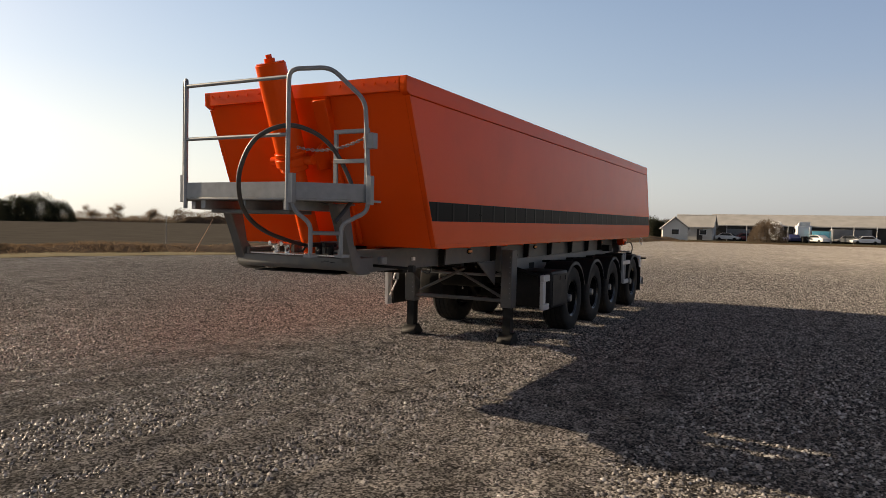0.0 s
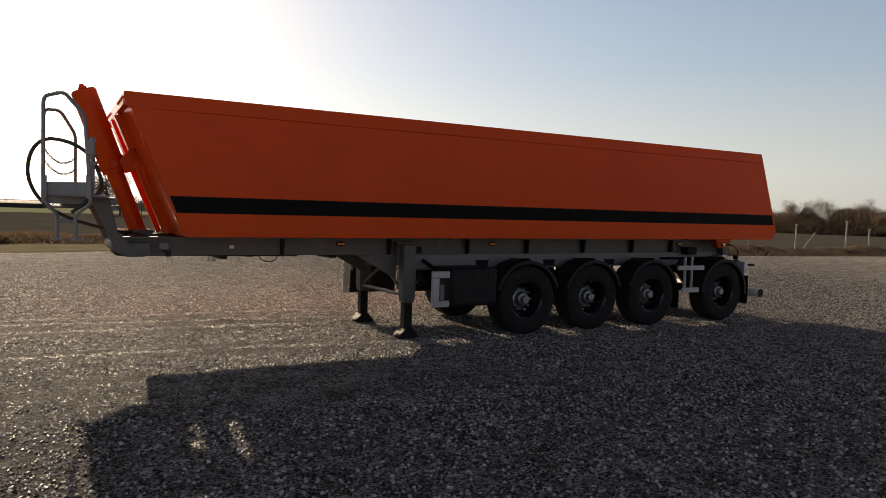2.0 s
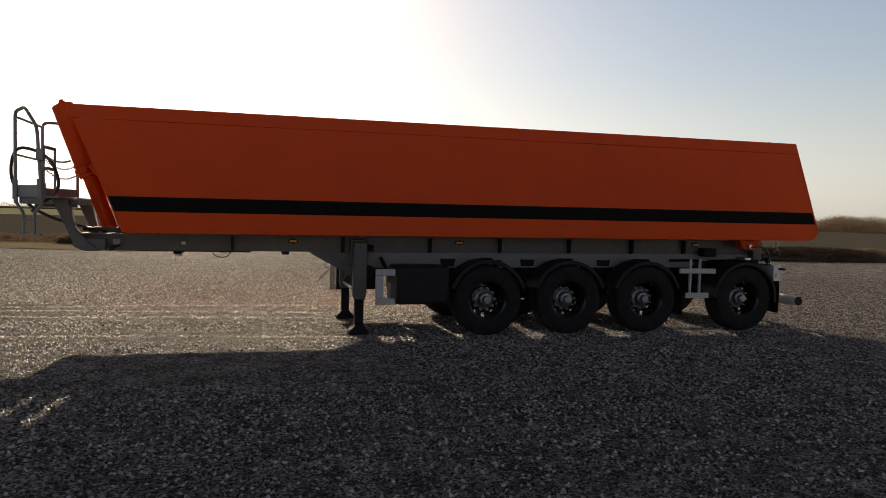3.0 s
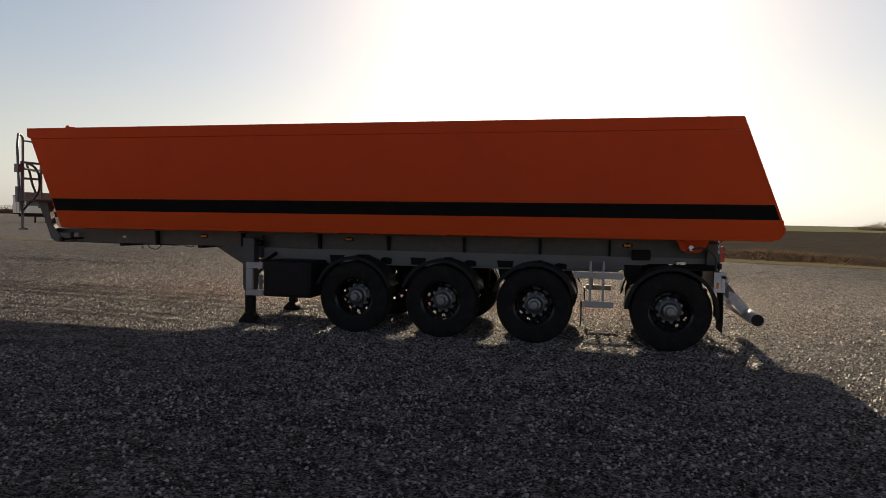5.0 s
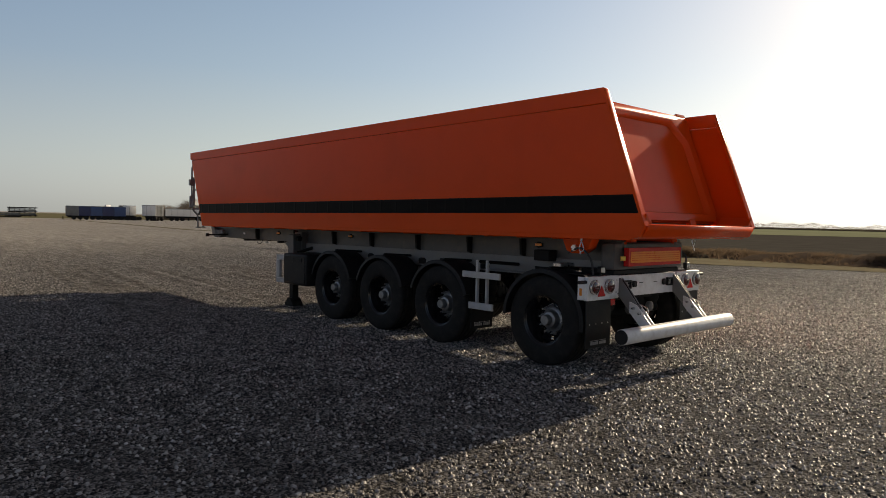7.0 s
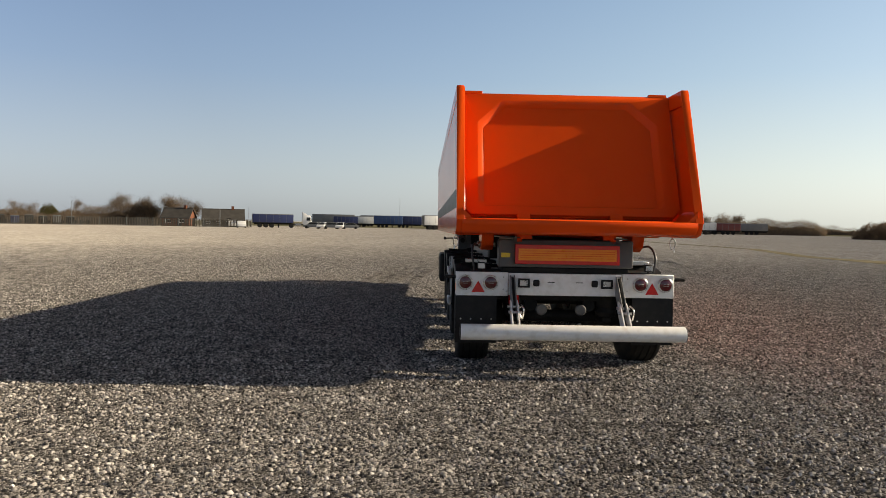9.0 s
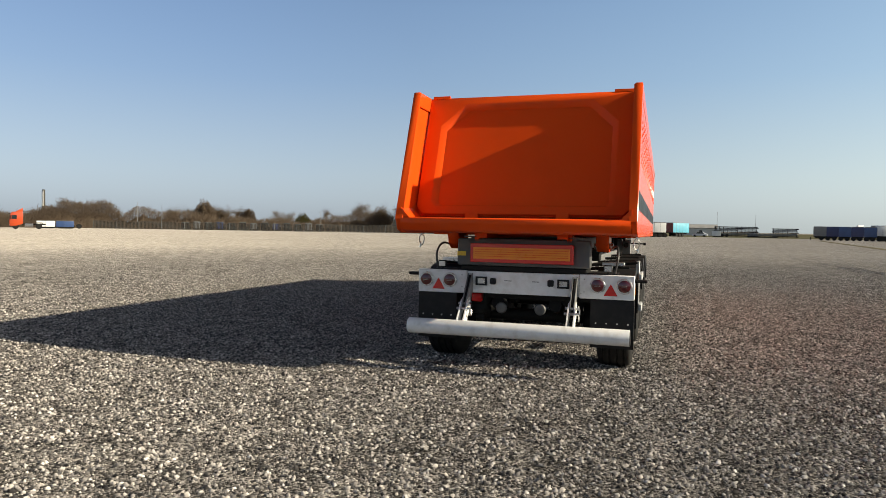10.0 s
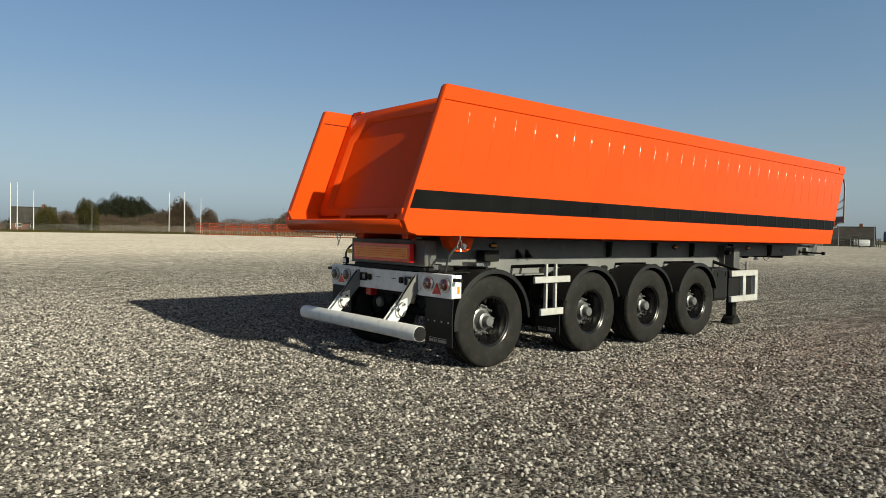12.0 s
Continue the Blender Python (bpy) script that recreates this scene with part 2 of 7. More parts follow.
    rolled.inputs[0].default_value = 1.1
    l.new(flat.outputs[0], rolled.inputs[1])
    l.new(rolled.outputs[0], bp.inputs["Strength"])
    bp.inputs["Distance"].default_value = 0.02
    l.new(hgt.outputs[0], bp.inputs["Height"])
    l.new(bp.outputs[0], b.inputs["Normal"])
    return m


def loose_stone():
    m = bpy.data.materials.new("loose_stone")
    m.use_nodes = True
    n, l = m.node_tree.nodes, m.node_tree.links
    geo = n.new("ShaderNodeNewGeometry")
    l.new(stone_colours(n, l, geo.outputs["Random Per Island"]), n["Principled BSDF"].inputs["Base Color"])
    n["Principled BSDF"].inputs["Roughness"].default_value, n["Principled BSDF"].inputs["Diffuse Roughness"].default_value = 0.5, 1.0
    n["Principled BSDF"].inputs["Specular IOR Level"].default_value = 0.22
    return m


ORANGE = paint_body()
FRAME = surface("dark_grey_chassis_paint", (0.066, 0.069, 0.073), (0.098, 0.101, 0.105), 3, (0.4, 0.55), 0.0006, 80, 0, 0, 0, (0.16, 0.14, 0.11), 0.35)
# Lighter copy of the chassis grey for the sunlit lower rail; also the hinge plates.
SUNRAIL_ARM_GREY = surface("sunlit_rail_and_arm_grey", (0.145, 0.149, 0.153), (0.20, 0.204, 0.208), 3, (0.38, 0.5), 0.0004, 80, 0, 0, 0, (0.20, 0.18, 0.15), 0.4)
GALV = surface("galvanised_steel", (0.17, 0.183, 0.198), (0.25, 0.263, 0.28), 14, (0.42, 0.58), 0.0003, 120, 0.35)
WHITE = surface("white_paint", (0.68, 0.69, 0.70), (0.80, 0.80, 0.80), 4, (0.32, 0.45), 0.0003, 80, 0, 0, 0, (0.42, 0.38, 0.33), 0.35)
BLACK = surface("black_plastic", (0.008, 0.008, 0.009), (0.017, 0.017, 0.018), 6, (0.42, 0.6), 0.0006, 90, 0, 0, 0, (0.04, 0.036, 0.03), 0.2, 0.2)
STRIPE = surface("black_vinyl_stripe", (0.006, 0.0065, 0.007), (0.011, 0.0115, 0.012), 3, (0.26, 0.36), 0.0003, 50, shine=0.025)
RUBBER = surface("tyre_rubber", (0.011, 0.011, 0.011), (0.022, 0.0215, 0.021), 5, (0.6, 0.78), 0.0012, 70, 0, 0, 0, (0.05, 0.045, 0.038), 0.3, 0.14)
RIMBLACK = surface("black_rim_enamel", (0.006, 0.006, 0.007), (0.011, 0.011, 0.012), 6, (0.18, 0.3), 0, 60)
HUB = surface("grey_cast_hub", (0.21, 0.215, 0.22), (0.33, 0.335, 0.34), 20, (0.34, 0.48), 0.0006, 120, 0.7)
STEEL = surface("bright_steel", (0.45, 0.45, 0.46), (0.62, 0.62, 0.62), 20, (0.22, 0.36), 0, 120, 0.95)
UNDER = surface("dusty_black_undercarriage", (0.009, 0.009, 0.0095), (0.018, 0.018, 0.0175), 5, (0.5, 0.7), 0.001, 60, 0, 0, 0, (0.035, 0.031, 0.026), 0.25, 0.12)
LENS = surface("dark_red_lamp_lens", (0.055, 0.003, 0.006), (0.09, 0.005, 0.008), 30, (0.08, 0.16), 0.0008, 160, 0, 0.6)
RED = surface("red_reflector", (0.55, 0.012, 0.012), (0.66, 0.02, 0.02), 30, (0.15, 0.25), 0.0006, 200, 0, 0.4)
AMBER = surface("amber_retroreflector", (0.82, 0.22, 0.008), (0.90, 0.30, 0.012), 12, (0.25, 0.35), 0.0004, 240, 0, 0.3)
LETTERS = surface("worn_white_print", (0.26, 0.26, 0.26), (0.40, 0.40, 0.40), 20, (0.5, 0.7), 0, 60)
# Glossy body colour for the small facets added to make sun glints.
GLINT = surface("glossy_glint_paint", (0.70, 0.067, 0.009), (0.76, 0.075, 0.010), 4, (0.10, 0.14), 0, 60, shine=0.35)
BRACKET = surface("grey_white_bracket_paint", (0.40, 0.40, 0.405), (0.52, 0.52, 0.52), 4, (0.35, 0.5), 0.0003, 80, 0, 0, 0, (0.25, 0.23, 0.2), 0.35)
HOSE = surface("black_hose", (0.02, 0.02, 0.022), (0.04, 0.04, 0.042), 12, (0.35, 0.5), 0.0008, 140)
sn, sl = STRIPE.node_tree.nodes, STRIPE.node_tree.links
stripe_bump = sn.new("ShaderNodeBump")
stripe_bump.inputs["Strength"].default_value, stripe_bump.inputs["Distance"].default_value = 0.7, 0.004
sl.new(rib_lines(sn, sl, sn.new("ShaderNodeTexCoord")), stripe_bump.inputs["Height"])
sl.new(stripe_bump.outputs[0], sn["Principled BSDF"].inputs["Normal"])
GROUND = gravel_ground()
STONE = loose_stone()

# ---- building helpers ----
TILT = pose(0, 0, 0, 0, -0.355, 0)


def part(name, bm, material, parent=None, label="", bevel=0.0, tilt=False, smooth=38):
    """Links a bmesh as one mesh object under a thing or a part."""
    if tilt:
        bmesh.ops.transform(bm, matrix=TILT, verts=bm.verts)
    bmesh.ops.recalc_face_normals(bm, faces=bm.faces)
    if bevel:
        sharp = [e for e in bm.edges if len(e.link_faces) == 2 and e.calc_face_angle(0) > radians(32)]
        bmesh.ops.bevel(bm, geom=sharp, offset=bevel, segments=1 if bevel < 0.015 else 3, profile=0.5, affect="EDGES", clamp_overlap=True)
    me = bpy.data.meshes.new(name)
    bm.to_mesh(me)
    bm.free()
    me.materials.append(material)
    me.polygons.foreach_set("use_smooth", [True] * len(me.polygons))
    me.set_sharp_from_angle(angle=radians(smooth))
    ob = new(name, me)
    ob.parent = parent
    if label:
        ob["label"] = label
    return ob


def thing(name, m, label, category, group="", kind=""):
    ob = new(name)
    ob.empty_display_size = 0.3
    ob.matrix_basis = m
    return tagged(ob, label, category, group, kind)


def box(bm, x, y, z, m=None):
    """A box from ranges in x, y and z."""
    vs = [bm.verts.new((a, b, c)) for a in x for b in y for c in z]
    for f in ((0, 1, 3, 2), (4, 6, 7, 5), (0, 4, 5, 1), (2, 3, 7, 6), (0, 2, 6, 4), (1, 5, 7, 3)):
        bm.faces.new([vs[i] for i in f])
    if m is not None:
        bmesh.ops.transform(bm, matrix=m, verts=vs)
    return bm


def prism(bm, outline, lo, hi, axis="y"):
    """An outline in the plane across the axis, drawn out from lo to hi. Across y: (x, z); across x: (y, z); across z: (x, y)."""
    put = {"y": lambda a, b, c: (a, c, b), "x": lambda a, b, c: (c, a, b), "z": lambda a, b, c: (a, b, c)}[axis]
    lower, upper = ([bm.verts.new(put(a, b, c)) for a, b in outline] for c in (lo, hi))
    bm.faces.new(lower)
    bm.faces.new(upper[::-1])
    for i in range(len(outline)):
        j = (i + 1) % len(outline)
        bm.faces.new((lower[i], lower[j], upper[j], upper[i]))
    return bm


def rounded(points, r=0.06, steps=4):
    """A polyline with its corners rounded."""
    pts = [Vector(p) for p in points]
    out = [pts[0]]
    for a, b, c in zip(pts, pts[1:], pts[2:]):
        k = min(r, (a - b).length * 0.45, (c - b).length * 0.45)
        p, q = b + (a - b).normalized() * k, b + (c - b).normalized() * k
        for i in range(steps + 1):
            s = i / steps
            out.append(p * (1 - s) ** 2 + b * 2 * s * (1 - s) + q * s * s)
    return out + [pts[-1]]


def curve_through(points, steps=8):
    """A smooth Catmull-Rom line through the points."""
    p = [Vector(q) for q in points]
    p = [p[0] * 2 - p[1]] + p + [p[-1] * 2 - p[-2]]
    out = []
    for a, b, c, d in zip(p, p[1:], p[2:], p[3:]):
        for i in range(steps):
            s = i / steps
            out.append(0.5 * (2 * b + (c - a) * s + (2 * a - 5 * b + 4 * c - d) * s * s + (3 * b - a - 3 * c + d) * s ** 3))
    return out + [p[-2]]


def tube(bm, points, r, seg=8, taper=None):
    """A pipe along a polyline, closed at both ends."""
    pts = [Vector(p) for p in points]
    rings, side = [], None
    for i, p in enumerate(pts):
        way = (pts[min(i + 1, len(pts) - 1)] - pts[max(i - 1, 0)]).normalized()
        if side is None:
            side = way.orthogonal().normalized()
        side = (side - way * side.dot(way)).normalized()
        up = way.cross(side)
        k = r if taper is None else r + (taper - r) * i / (len(pts) - 1)
        rings.append([bm.verts.new(p + (side * math.cos(t) + up * math.sin(t)) * k) for t in (2 * math.pi * j / seg for j in range(seg))])
    for a, b in zip(rings, rings[1:]):
        for j in range(seg):
            bm.faces.new((a[j], a[(j + 1) % seg], b[(j + 1) % seg], b[j]))
    bm.faces.new(rings[0][::-1])
    bm.faces.new(rings[-1])
    return bm


def rod(bm, a, b, r, seg=16, r2=None):
    return tube(bm, [a, b], r, seg, r2)


def lathe(bm, profile, seg=48, closed=False):
    """A profile of (radius, y) turned round the y axis."""
    rings = [[bm.verts.new((r * math.cos(t), y, r * math.sin(t))) for t in (2 * math.pi * j / seg for j in range(seg))] for r, y in profile]
    pairs = list(zip(rings, rings[1:])) + ([(rings[-1], rings[0])] if closed else [])
    for a, b in pairs:
        for j in range(seg):
            bm.faces.new((a[j], a[(j + 1) % seg], b[(j + 1) % seg], b[j]))
    if not closed:
        bm.faces.new(rings[0])
        bm.faces.new(rings[-1][::-1])
    return bm


def bm_new():
    return bmesh.new()


# ---- ground ----
def sheet(name, x, y, nx, ny, z, material, bumpy=0.0):
    """A sheet of ground with gentle swells."""
    me = bpy.data.meshes.new(name)
    xs, ys = np.linspace(*x, nx + 1), np.linspace(*y, ny + 1)
    gx, gy = np.meshgrid(xs, ys)
    gz = z + bumpy * (np.sin(gx * 0.9 + 1.3 * np.sin(gy * 0.37)) * np.sin(gy * 0.7 + 0.5) + 0.5 * np.sin(gx * 2.7 + gy * 1.9))
    verts = np.stack([gx, gy, gz], -1).reshape(-1, 3)
    i = np.arange(nx * ny)
    a = i // nx * (nx + 1) + i % nx
    me.from_pydata(verts.tolist(), [], np.stack([a, a + 1, a + nx + 2, a + nx + 1], -1).tolist())
    me.materials.append(material)
    me.polygons.foreach_set("use_smooth", [True] * len(me.polygons))
    return new(name, me)


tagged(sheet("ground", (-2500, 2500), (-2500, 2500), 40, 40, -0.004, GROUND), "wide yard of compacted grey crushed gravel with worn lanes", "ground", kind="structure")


def scatter_stones(name, count, place, size, label):
    """Loose angular stones lying on the gravel, joined as one mass."""
    rng = np.random.default_rng(5)
    # Blocky wedges: four lower corners and a short ridge.
    corner = np.array([(-1, -0.8, -0.5), (1, -0.8, -0.5), (1, 0.8, -0.5), (-1, 0.8, -0.5), (-0.5, 0.1, 0.62), (0.55, -0.1, 0.54)])
    tris = np.array([(0, 1, 5), (0, 5, 4), (1, 2, 5), (2, 3, 4), (2, 4, 5), (3, 0, 4)])
    xy = place(rng, count)
    count = len(xy)
    s = size[0] + (size[1] - size[0]) * rng.random(count) ** 1.6
    spin, tip = rng.random(count) * 6.283, rng.normal(0, 0.35, count)
    v = corner[None] * (1 + rng.normal(0, 0.24, (count, 6, 3))) * s[:, None, None]
    ct, st = np.cos(tip)[:, None], np.sin(tip)[:, None]
    x, z = v[..., 0] * ct - v[..., 2] * st, v[..., 0] * st + v[..., 2] * ct
    cs, sn = np.cos(spin)[:, None], np.sin(spin)[:, None]
    v = np.stack([x * cs - v[..., 1] * sn + xy[:, :1], x * sn + v[..., 1] * cs + xy[:, 1:], z + (s * 0.16)[:, None]], -1)
    me = bpy.data.meshes.new(name)
    me.vertices.add(count * 6)
    me.vertices.foreach_set("co", v.ravel())
    faces = (tris[None] + 6 * np.arange(count)[:, None, None]).reshape(-1, 3)
    me.loops.add(faces.size)
    me.loops.foreach_set("vertex_index", faces.ravel())
    me.polygons.add(len(faces))
    me.polygons.foreach_set("loop_start", np.arange(len(faces)) * 3)
    me.polygons.foreach_set("loop_total", np.full(len(faces), 3))
    me.update(calc_edges=True)
    me.materials.append(STONE)
    return tagged(new(name, me), label, "gravel", kind="stuff")


def near_band(rng, count):
    """Over the yard round the trailer, dense along its sides and thinning away from it."""
    x, y = rng.random(count * 4) * 56 - 22, rng.random(count * 4) * 46 - 23
    dx, dy = np.maximum(np.abs(x - 5.2) - 5.6, 0), np.maximum(np.abs(y) - 1.2, 0)
    d = np.hypot(dx, dy)
    behind = np.clip((y - 1.0) / 5.0, 0, 1) * np.clip((9.0 - x) / 6.0, 0, 1) * np.clip((x + 3.0) / 4.0, 0, 1)
    keep = np.clip((21.0 - d) / 17.0, 0, 1) ** 2.2 * (1 - 0.45 * behind)
    ok = rng.random(count * 4) < keep
    rows = [np.stack([x, y], -1)[ok][:count - 12000]]
    # Stones thrown up along the ruts of the wheels.
    for k, (at, slope) in enumerate(((1.12, -0.13), (2.5, -0.03), (-0.72, -0.10), (1.8, -0.11))):
        u = rng.random(3000) ** 0.8 * 12.5 - 9.0
        rows.append(np.stack([u, at + slope * u + 0.06 * np.sin(u * 0.8 + k) + rng.normal(0, 0.035, 3000)], -1))
    return np.concatenate(rows)


scatter_stones("gravel_stones", 400000, near_band, (0.0055, 0.0175), "loose angular grey, tan and white gravel stones")

SOIL = surface("ploughed_soil", (0.046, 0.043, 0.040), (0.076, 0.071, 0.066), 0.35, (0.9, 0.98), 0.05, 6, 0, 0, 0, (0.07, 0.066, 0.05), 0.3, shine=0.0)
VERGE = surface("dry_verge_grass", (0.062, 0.055, 0.038), (0.108, 0.096, 0.067), 0.8, (0.85, 0.95), 0.03, 14, shine=0.0)
DRYGRASS = surface("withered_grass", (0.10, 0.070, 0.047), (0.22, 0.155, 0.105), 2.0, (0.8, 0.9), 0, 20, shine=0.0)
BANKSOIL = surface("brown_bank_earth", (0.060, 0.045, 0.036), (0.105, 0.080, 0.064), 0.7, (0.9, 0.98), 0.05, 8, 0, 0, 0, (0.15, 0.118, 0.09), 0.35, shine=0.0)
DEADBRUSH = surface("dead_brushwood", (0.080, 0.058, 0.042), (0.150, 0.110, 0.080), 2.0, (0.85, 0.95), 0, 20, shine=0.0)
FARGRASS = surface("far_meadow", (0.09, 0.086, 0.055), (0.135, 0.125, 0.082), 0.05, (0.85, 0.95), 0, 2, shine=0.0)
ROUGHGRASS = surface("rough_grass", (0.130, 0.115, 0.080), (0.205, 0.182, 0.130), 0.5, (0.85, 0.95), 0.03, 12, 0, 0, 0, (0.10, 0.088, 0.06), 0.4, shine=0.0)
WHEAT = surface("pale_winter_field", (0.150, 0.165, 0.105), (0.215, 0.225, 0.155), 0.02, (0.9, 0.98), 0, 1.0, shine=0.0)
YARD_EDGE = 24.0


def yard_edge(x):
    """Where the gravel ends on the north side, and the grass begins."""
    return np.interp(x, (-150, -60, -38, -24, -9, -3, 2, 7, 13, 19, 27, 45, 103, 300), (33, 22.5, 24.5, 21.2, 21.5, 19.5, 21.5, 23.5, 23.0, 20.5, 17.0, 15.5, 14.5, 14.5))


def bank_line(x):
    """The crest of the earth bank behind the grass."""
    return np.interp(x, (-12, 14, 20, 27, 45, 103, 300), (28.2, 28.0, 24.5, 19.0, 17.4, 16.6, 16.6))


def strip(name, xs, lo, hi, rows, z, material, bumpy, spread=0.0):
    """A sheet of ground between two lines, with gentle swells; spread widens it to the west as it goes back."""
    v, w = [], rows + 1
    for x in xs:
        for k in range(w):
            y = lo(x) + (hi(x) - lo(x)) * (k / rows) ** (2 if hi(x) - lo(x) > 100 else 1)
            xx = x - spread * (y - lo(x)) * (xs[-1] - x) / (xs[-1] - xs[0])
            v.append((xx, y, z + bumpy * (math.sin(xx * 0.9 + 1.3 * math.sin(y * 0.37)) * math.sin(y * 0.7 + 0.5) + 0.5 * math.sin(xx * 2.7 + y * 1.9))))
    me = bpy.data.meshes.new(name)
    me.from_pydata(v, [], [(i * w + k, (i + 1) * w + k, (i + 1) * w + k + 1, i * w + k + 1) for i in range(len(xs) - 1) for k in range(rows)])
    me.materials.append(material)
    me.polygons.foreach_set("use_smooth", [True] * len(me.polygons))
    return new(name, me)


tagged(strip("ground_field", np.linspace(-15.5, 560, 160), lambda x: bank_line(x) + 1.8, lambda x: 1800.0, 60, 0.03, SOIL, 0.02, 0.45), "dark bare ploughed field beyond the yard", "field", kind="structure")
tagged(strip("ground_field", np.linspace(-60, 420, 40), lambda x: 125.0 + 0.55 * (x + 60), lambda x: 1700.0, 20, 0.09, WHEAT, 0.0, 0.4), "pale green winter field far beyond the ploughed one", "field", kind="structure")
tagged(strip("ground_verge", np.linspace(-150, 300, 520), yard_edge, lambda x: yard_edge(x) + np.interp(x, (-22, -9), (1.3, bank_line(x) + 2.0 - yard_edge(x))), 12, 0.012, ROUGHGRASS, 0.012), "rough strip of tan and green grass along the yard", "verge", kind="structure")


def wheel_rut(x0, x1, y, bend, slope=0.0, rise=1.0):
    """A shallow furrow that a wheel left, with the gravel pushed up beside it."""
    rng = np.random.default_rng(8)
    v, rows = [], ((-0.45, -0.012), (-0.2, 0.055), (-0.05, 0.012), (0.12, 0.008), (0.28, 0.06), (0.5, -0.012))
    xs = np.linspace(x0, x1, 160)
    for x in xs:
        k = max(0.1, math.sin(math.pi * (x - x0) / (x1 - x0))) * (0.8 + 0.3 * math.sin(x * 1.7))
        for dy, z in rows:
            v.append((x, y + slope * x + bend * math.sin(x * 0.25) + dy + rng.normal(0, 0.03), rise * z * k + (rng.normal(0, 0.006) if z > 0 else 0)))
    w = len(rows)
    me = bpy.data.meshes.new("wheel_rut")
    me.from_pydata(v, [], [(i * w + j, (i + 1) * w + j, (i + 1) * w + j + 1, i * w + j + 1) for i in range(len(xs) - 1) for j in range(w - 1)])
    me.materials.append(GROUND)
    tagged(new("wheel_rut", me), "shallow wheel rut in the grey gravel of the yard", "rut", kind="structure")


wheel_rut(-25.0, -4.5, 9.5, 0.25)
for at, slope in ((1.12, -0.13), (2.5, -0.03), (-0.72, -0.10), (1.8, -0.11), (-2.3, -0.12), (-3.1, -0.11)):
    wheel_rut(-11.0, 3.4, at, 0.1, slope, 0.35)
tagged(sheet("ground_meadow", (103, 500), (-300, YARD_EDGE), 20, 20, 0.006, VERGE, 0.0), "dry grass strip at the end of the yard", "verge", kind="structure")
tagged(sheet("ground_meadow", (-900, -190), (-900, 300), 20, 20, 0.01, FARGRASS, 0.01), "green-brown grass beyond the far edge of the yard", "meadow", kind="structure")
tagged(sheet("ground_meadow", (-190, 103), (-900, -190), 20, 20, 0.012, FARGRASS, 0.01), "green-brown grass beyond the far edge of the yard", "meadow", kind="structure")


def blades(name, spots, height, width, lean, material, label, category):
    """Many thin upright blades or twigs, joined as one mass. spots: rows of x, y, z, height factor."""
    rng = np.random.default_rng(len(spots))
    n = len(spots)
    h = height * spots[:, 3] * (0.5 + rng.random(n))
    a = rng.random(n) * 6.283
    side = np.stack([np.cos(a), np.sin(a), np.zeros(n)], -1) * (width * (0.5 + rng.random(n)))[:, None]
    tip = spots[:, :3] + np.stack([rng.normal(0, lean, n) * h, rng.normal(0, lean, n) * h, h], -1)
    v = np.stack([spots[:, :3] - side, spots[:, :3] + side, tip], 1).reshape(-1, 3)
    me = bpy.data.meshes.new(name)
    me.from_pydata(v.tolist(), [], np.arange(3 * n).reshape(-1, 3).tolist())
    me.materials.append(material)
    return tagged(new(name, me), label, category, kind="stuff")


def bank_spots(count):
    rng = np.random.default_rng(11)
    x = rng.random(count) ** 1.5 * 150 - 11
    across = rng.normal(0, 1, count)
    z = 0.28 * np.exp(-across ** 2 * 0.6) + 0.0 * x
    f = 0.55 + 0.45 * np.sin(x * 0.35 + 2 * np.sin(x * 0.11)) * np.sin(x * 0.83)
    return np.stack([x, bank_line(x) + 0.4 + 1.1 * across, z, np.clip(f, 0.25, 1.2)], -1)


def earth_bank():
    """The low bank of dark earth between the yard and the field."""
    rng = np.random.default_rng(3)
    xs, rows = np.linspace(-11.5, 180, 420), ((-2.4, 0), (-1.2, 0.18), (-0.3, 0.36), (0.6, 0.38), (1.6, 0.16), (2.6, 0.0))
    verts = []
    for x in xs:
        k = (0.75 + 0.35 * math.sin(x * 0.31) * math.sin(x * 0.123 + 1)) * min(1.0, max(0.15, (x + 12) / 14))
        for dy, z in rows:
            verts.append((x, bank_line(x) + dy * 0.8 + rng.normal(0, 0.1), z * k * (1.0 + 0.5 * (x > 20)) + (rng.normal(0, 0.09) if z else -0.01)))
    w = len(rows)
    faces = [(i * w + j, (i + 1) * w + j, (i + 1) * w + j + 1, i * w + j + 1) for i in range(len(xs) - 1) for j in range(w - 1)]
    me = bpy.data.meshes.new("earth_bank")
    me.from_pydata(verts, [], faces)
    me.materials.append(BANKSOIL)
    me.polygons.foreach_set("use_smooth", [True] * len(me.polygons))
    tagged(new("earth_bank", me), "low bank of brown bare earth along the yard", "bank", kind="structure")


earth_bank()
blades("bank_grass", bank_spots(70000), 0.24, 0.018, 0.95, DRYGRASS, "withered brown grass and weeds on the earth bank", "grass")


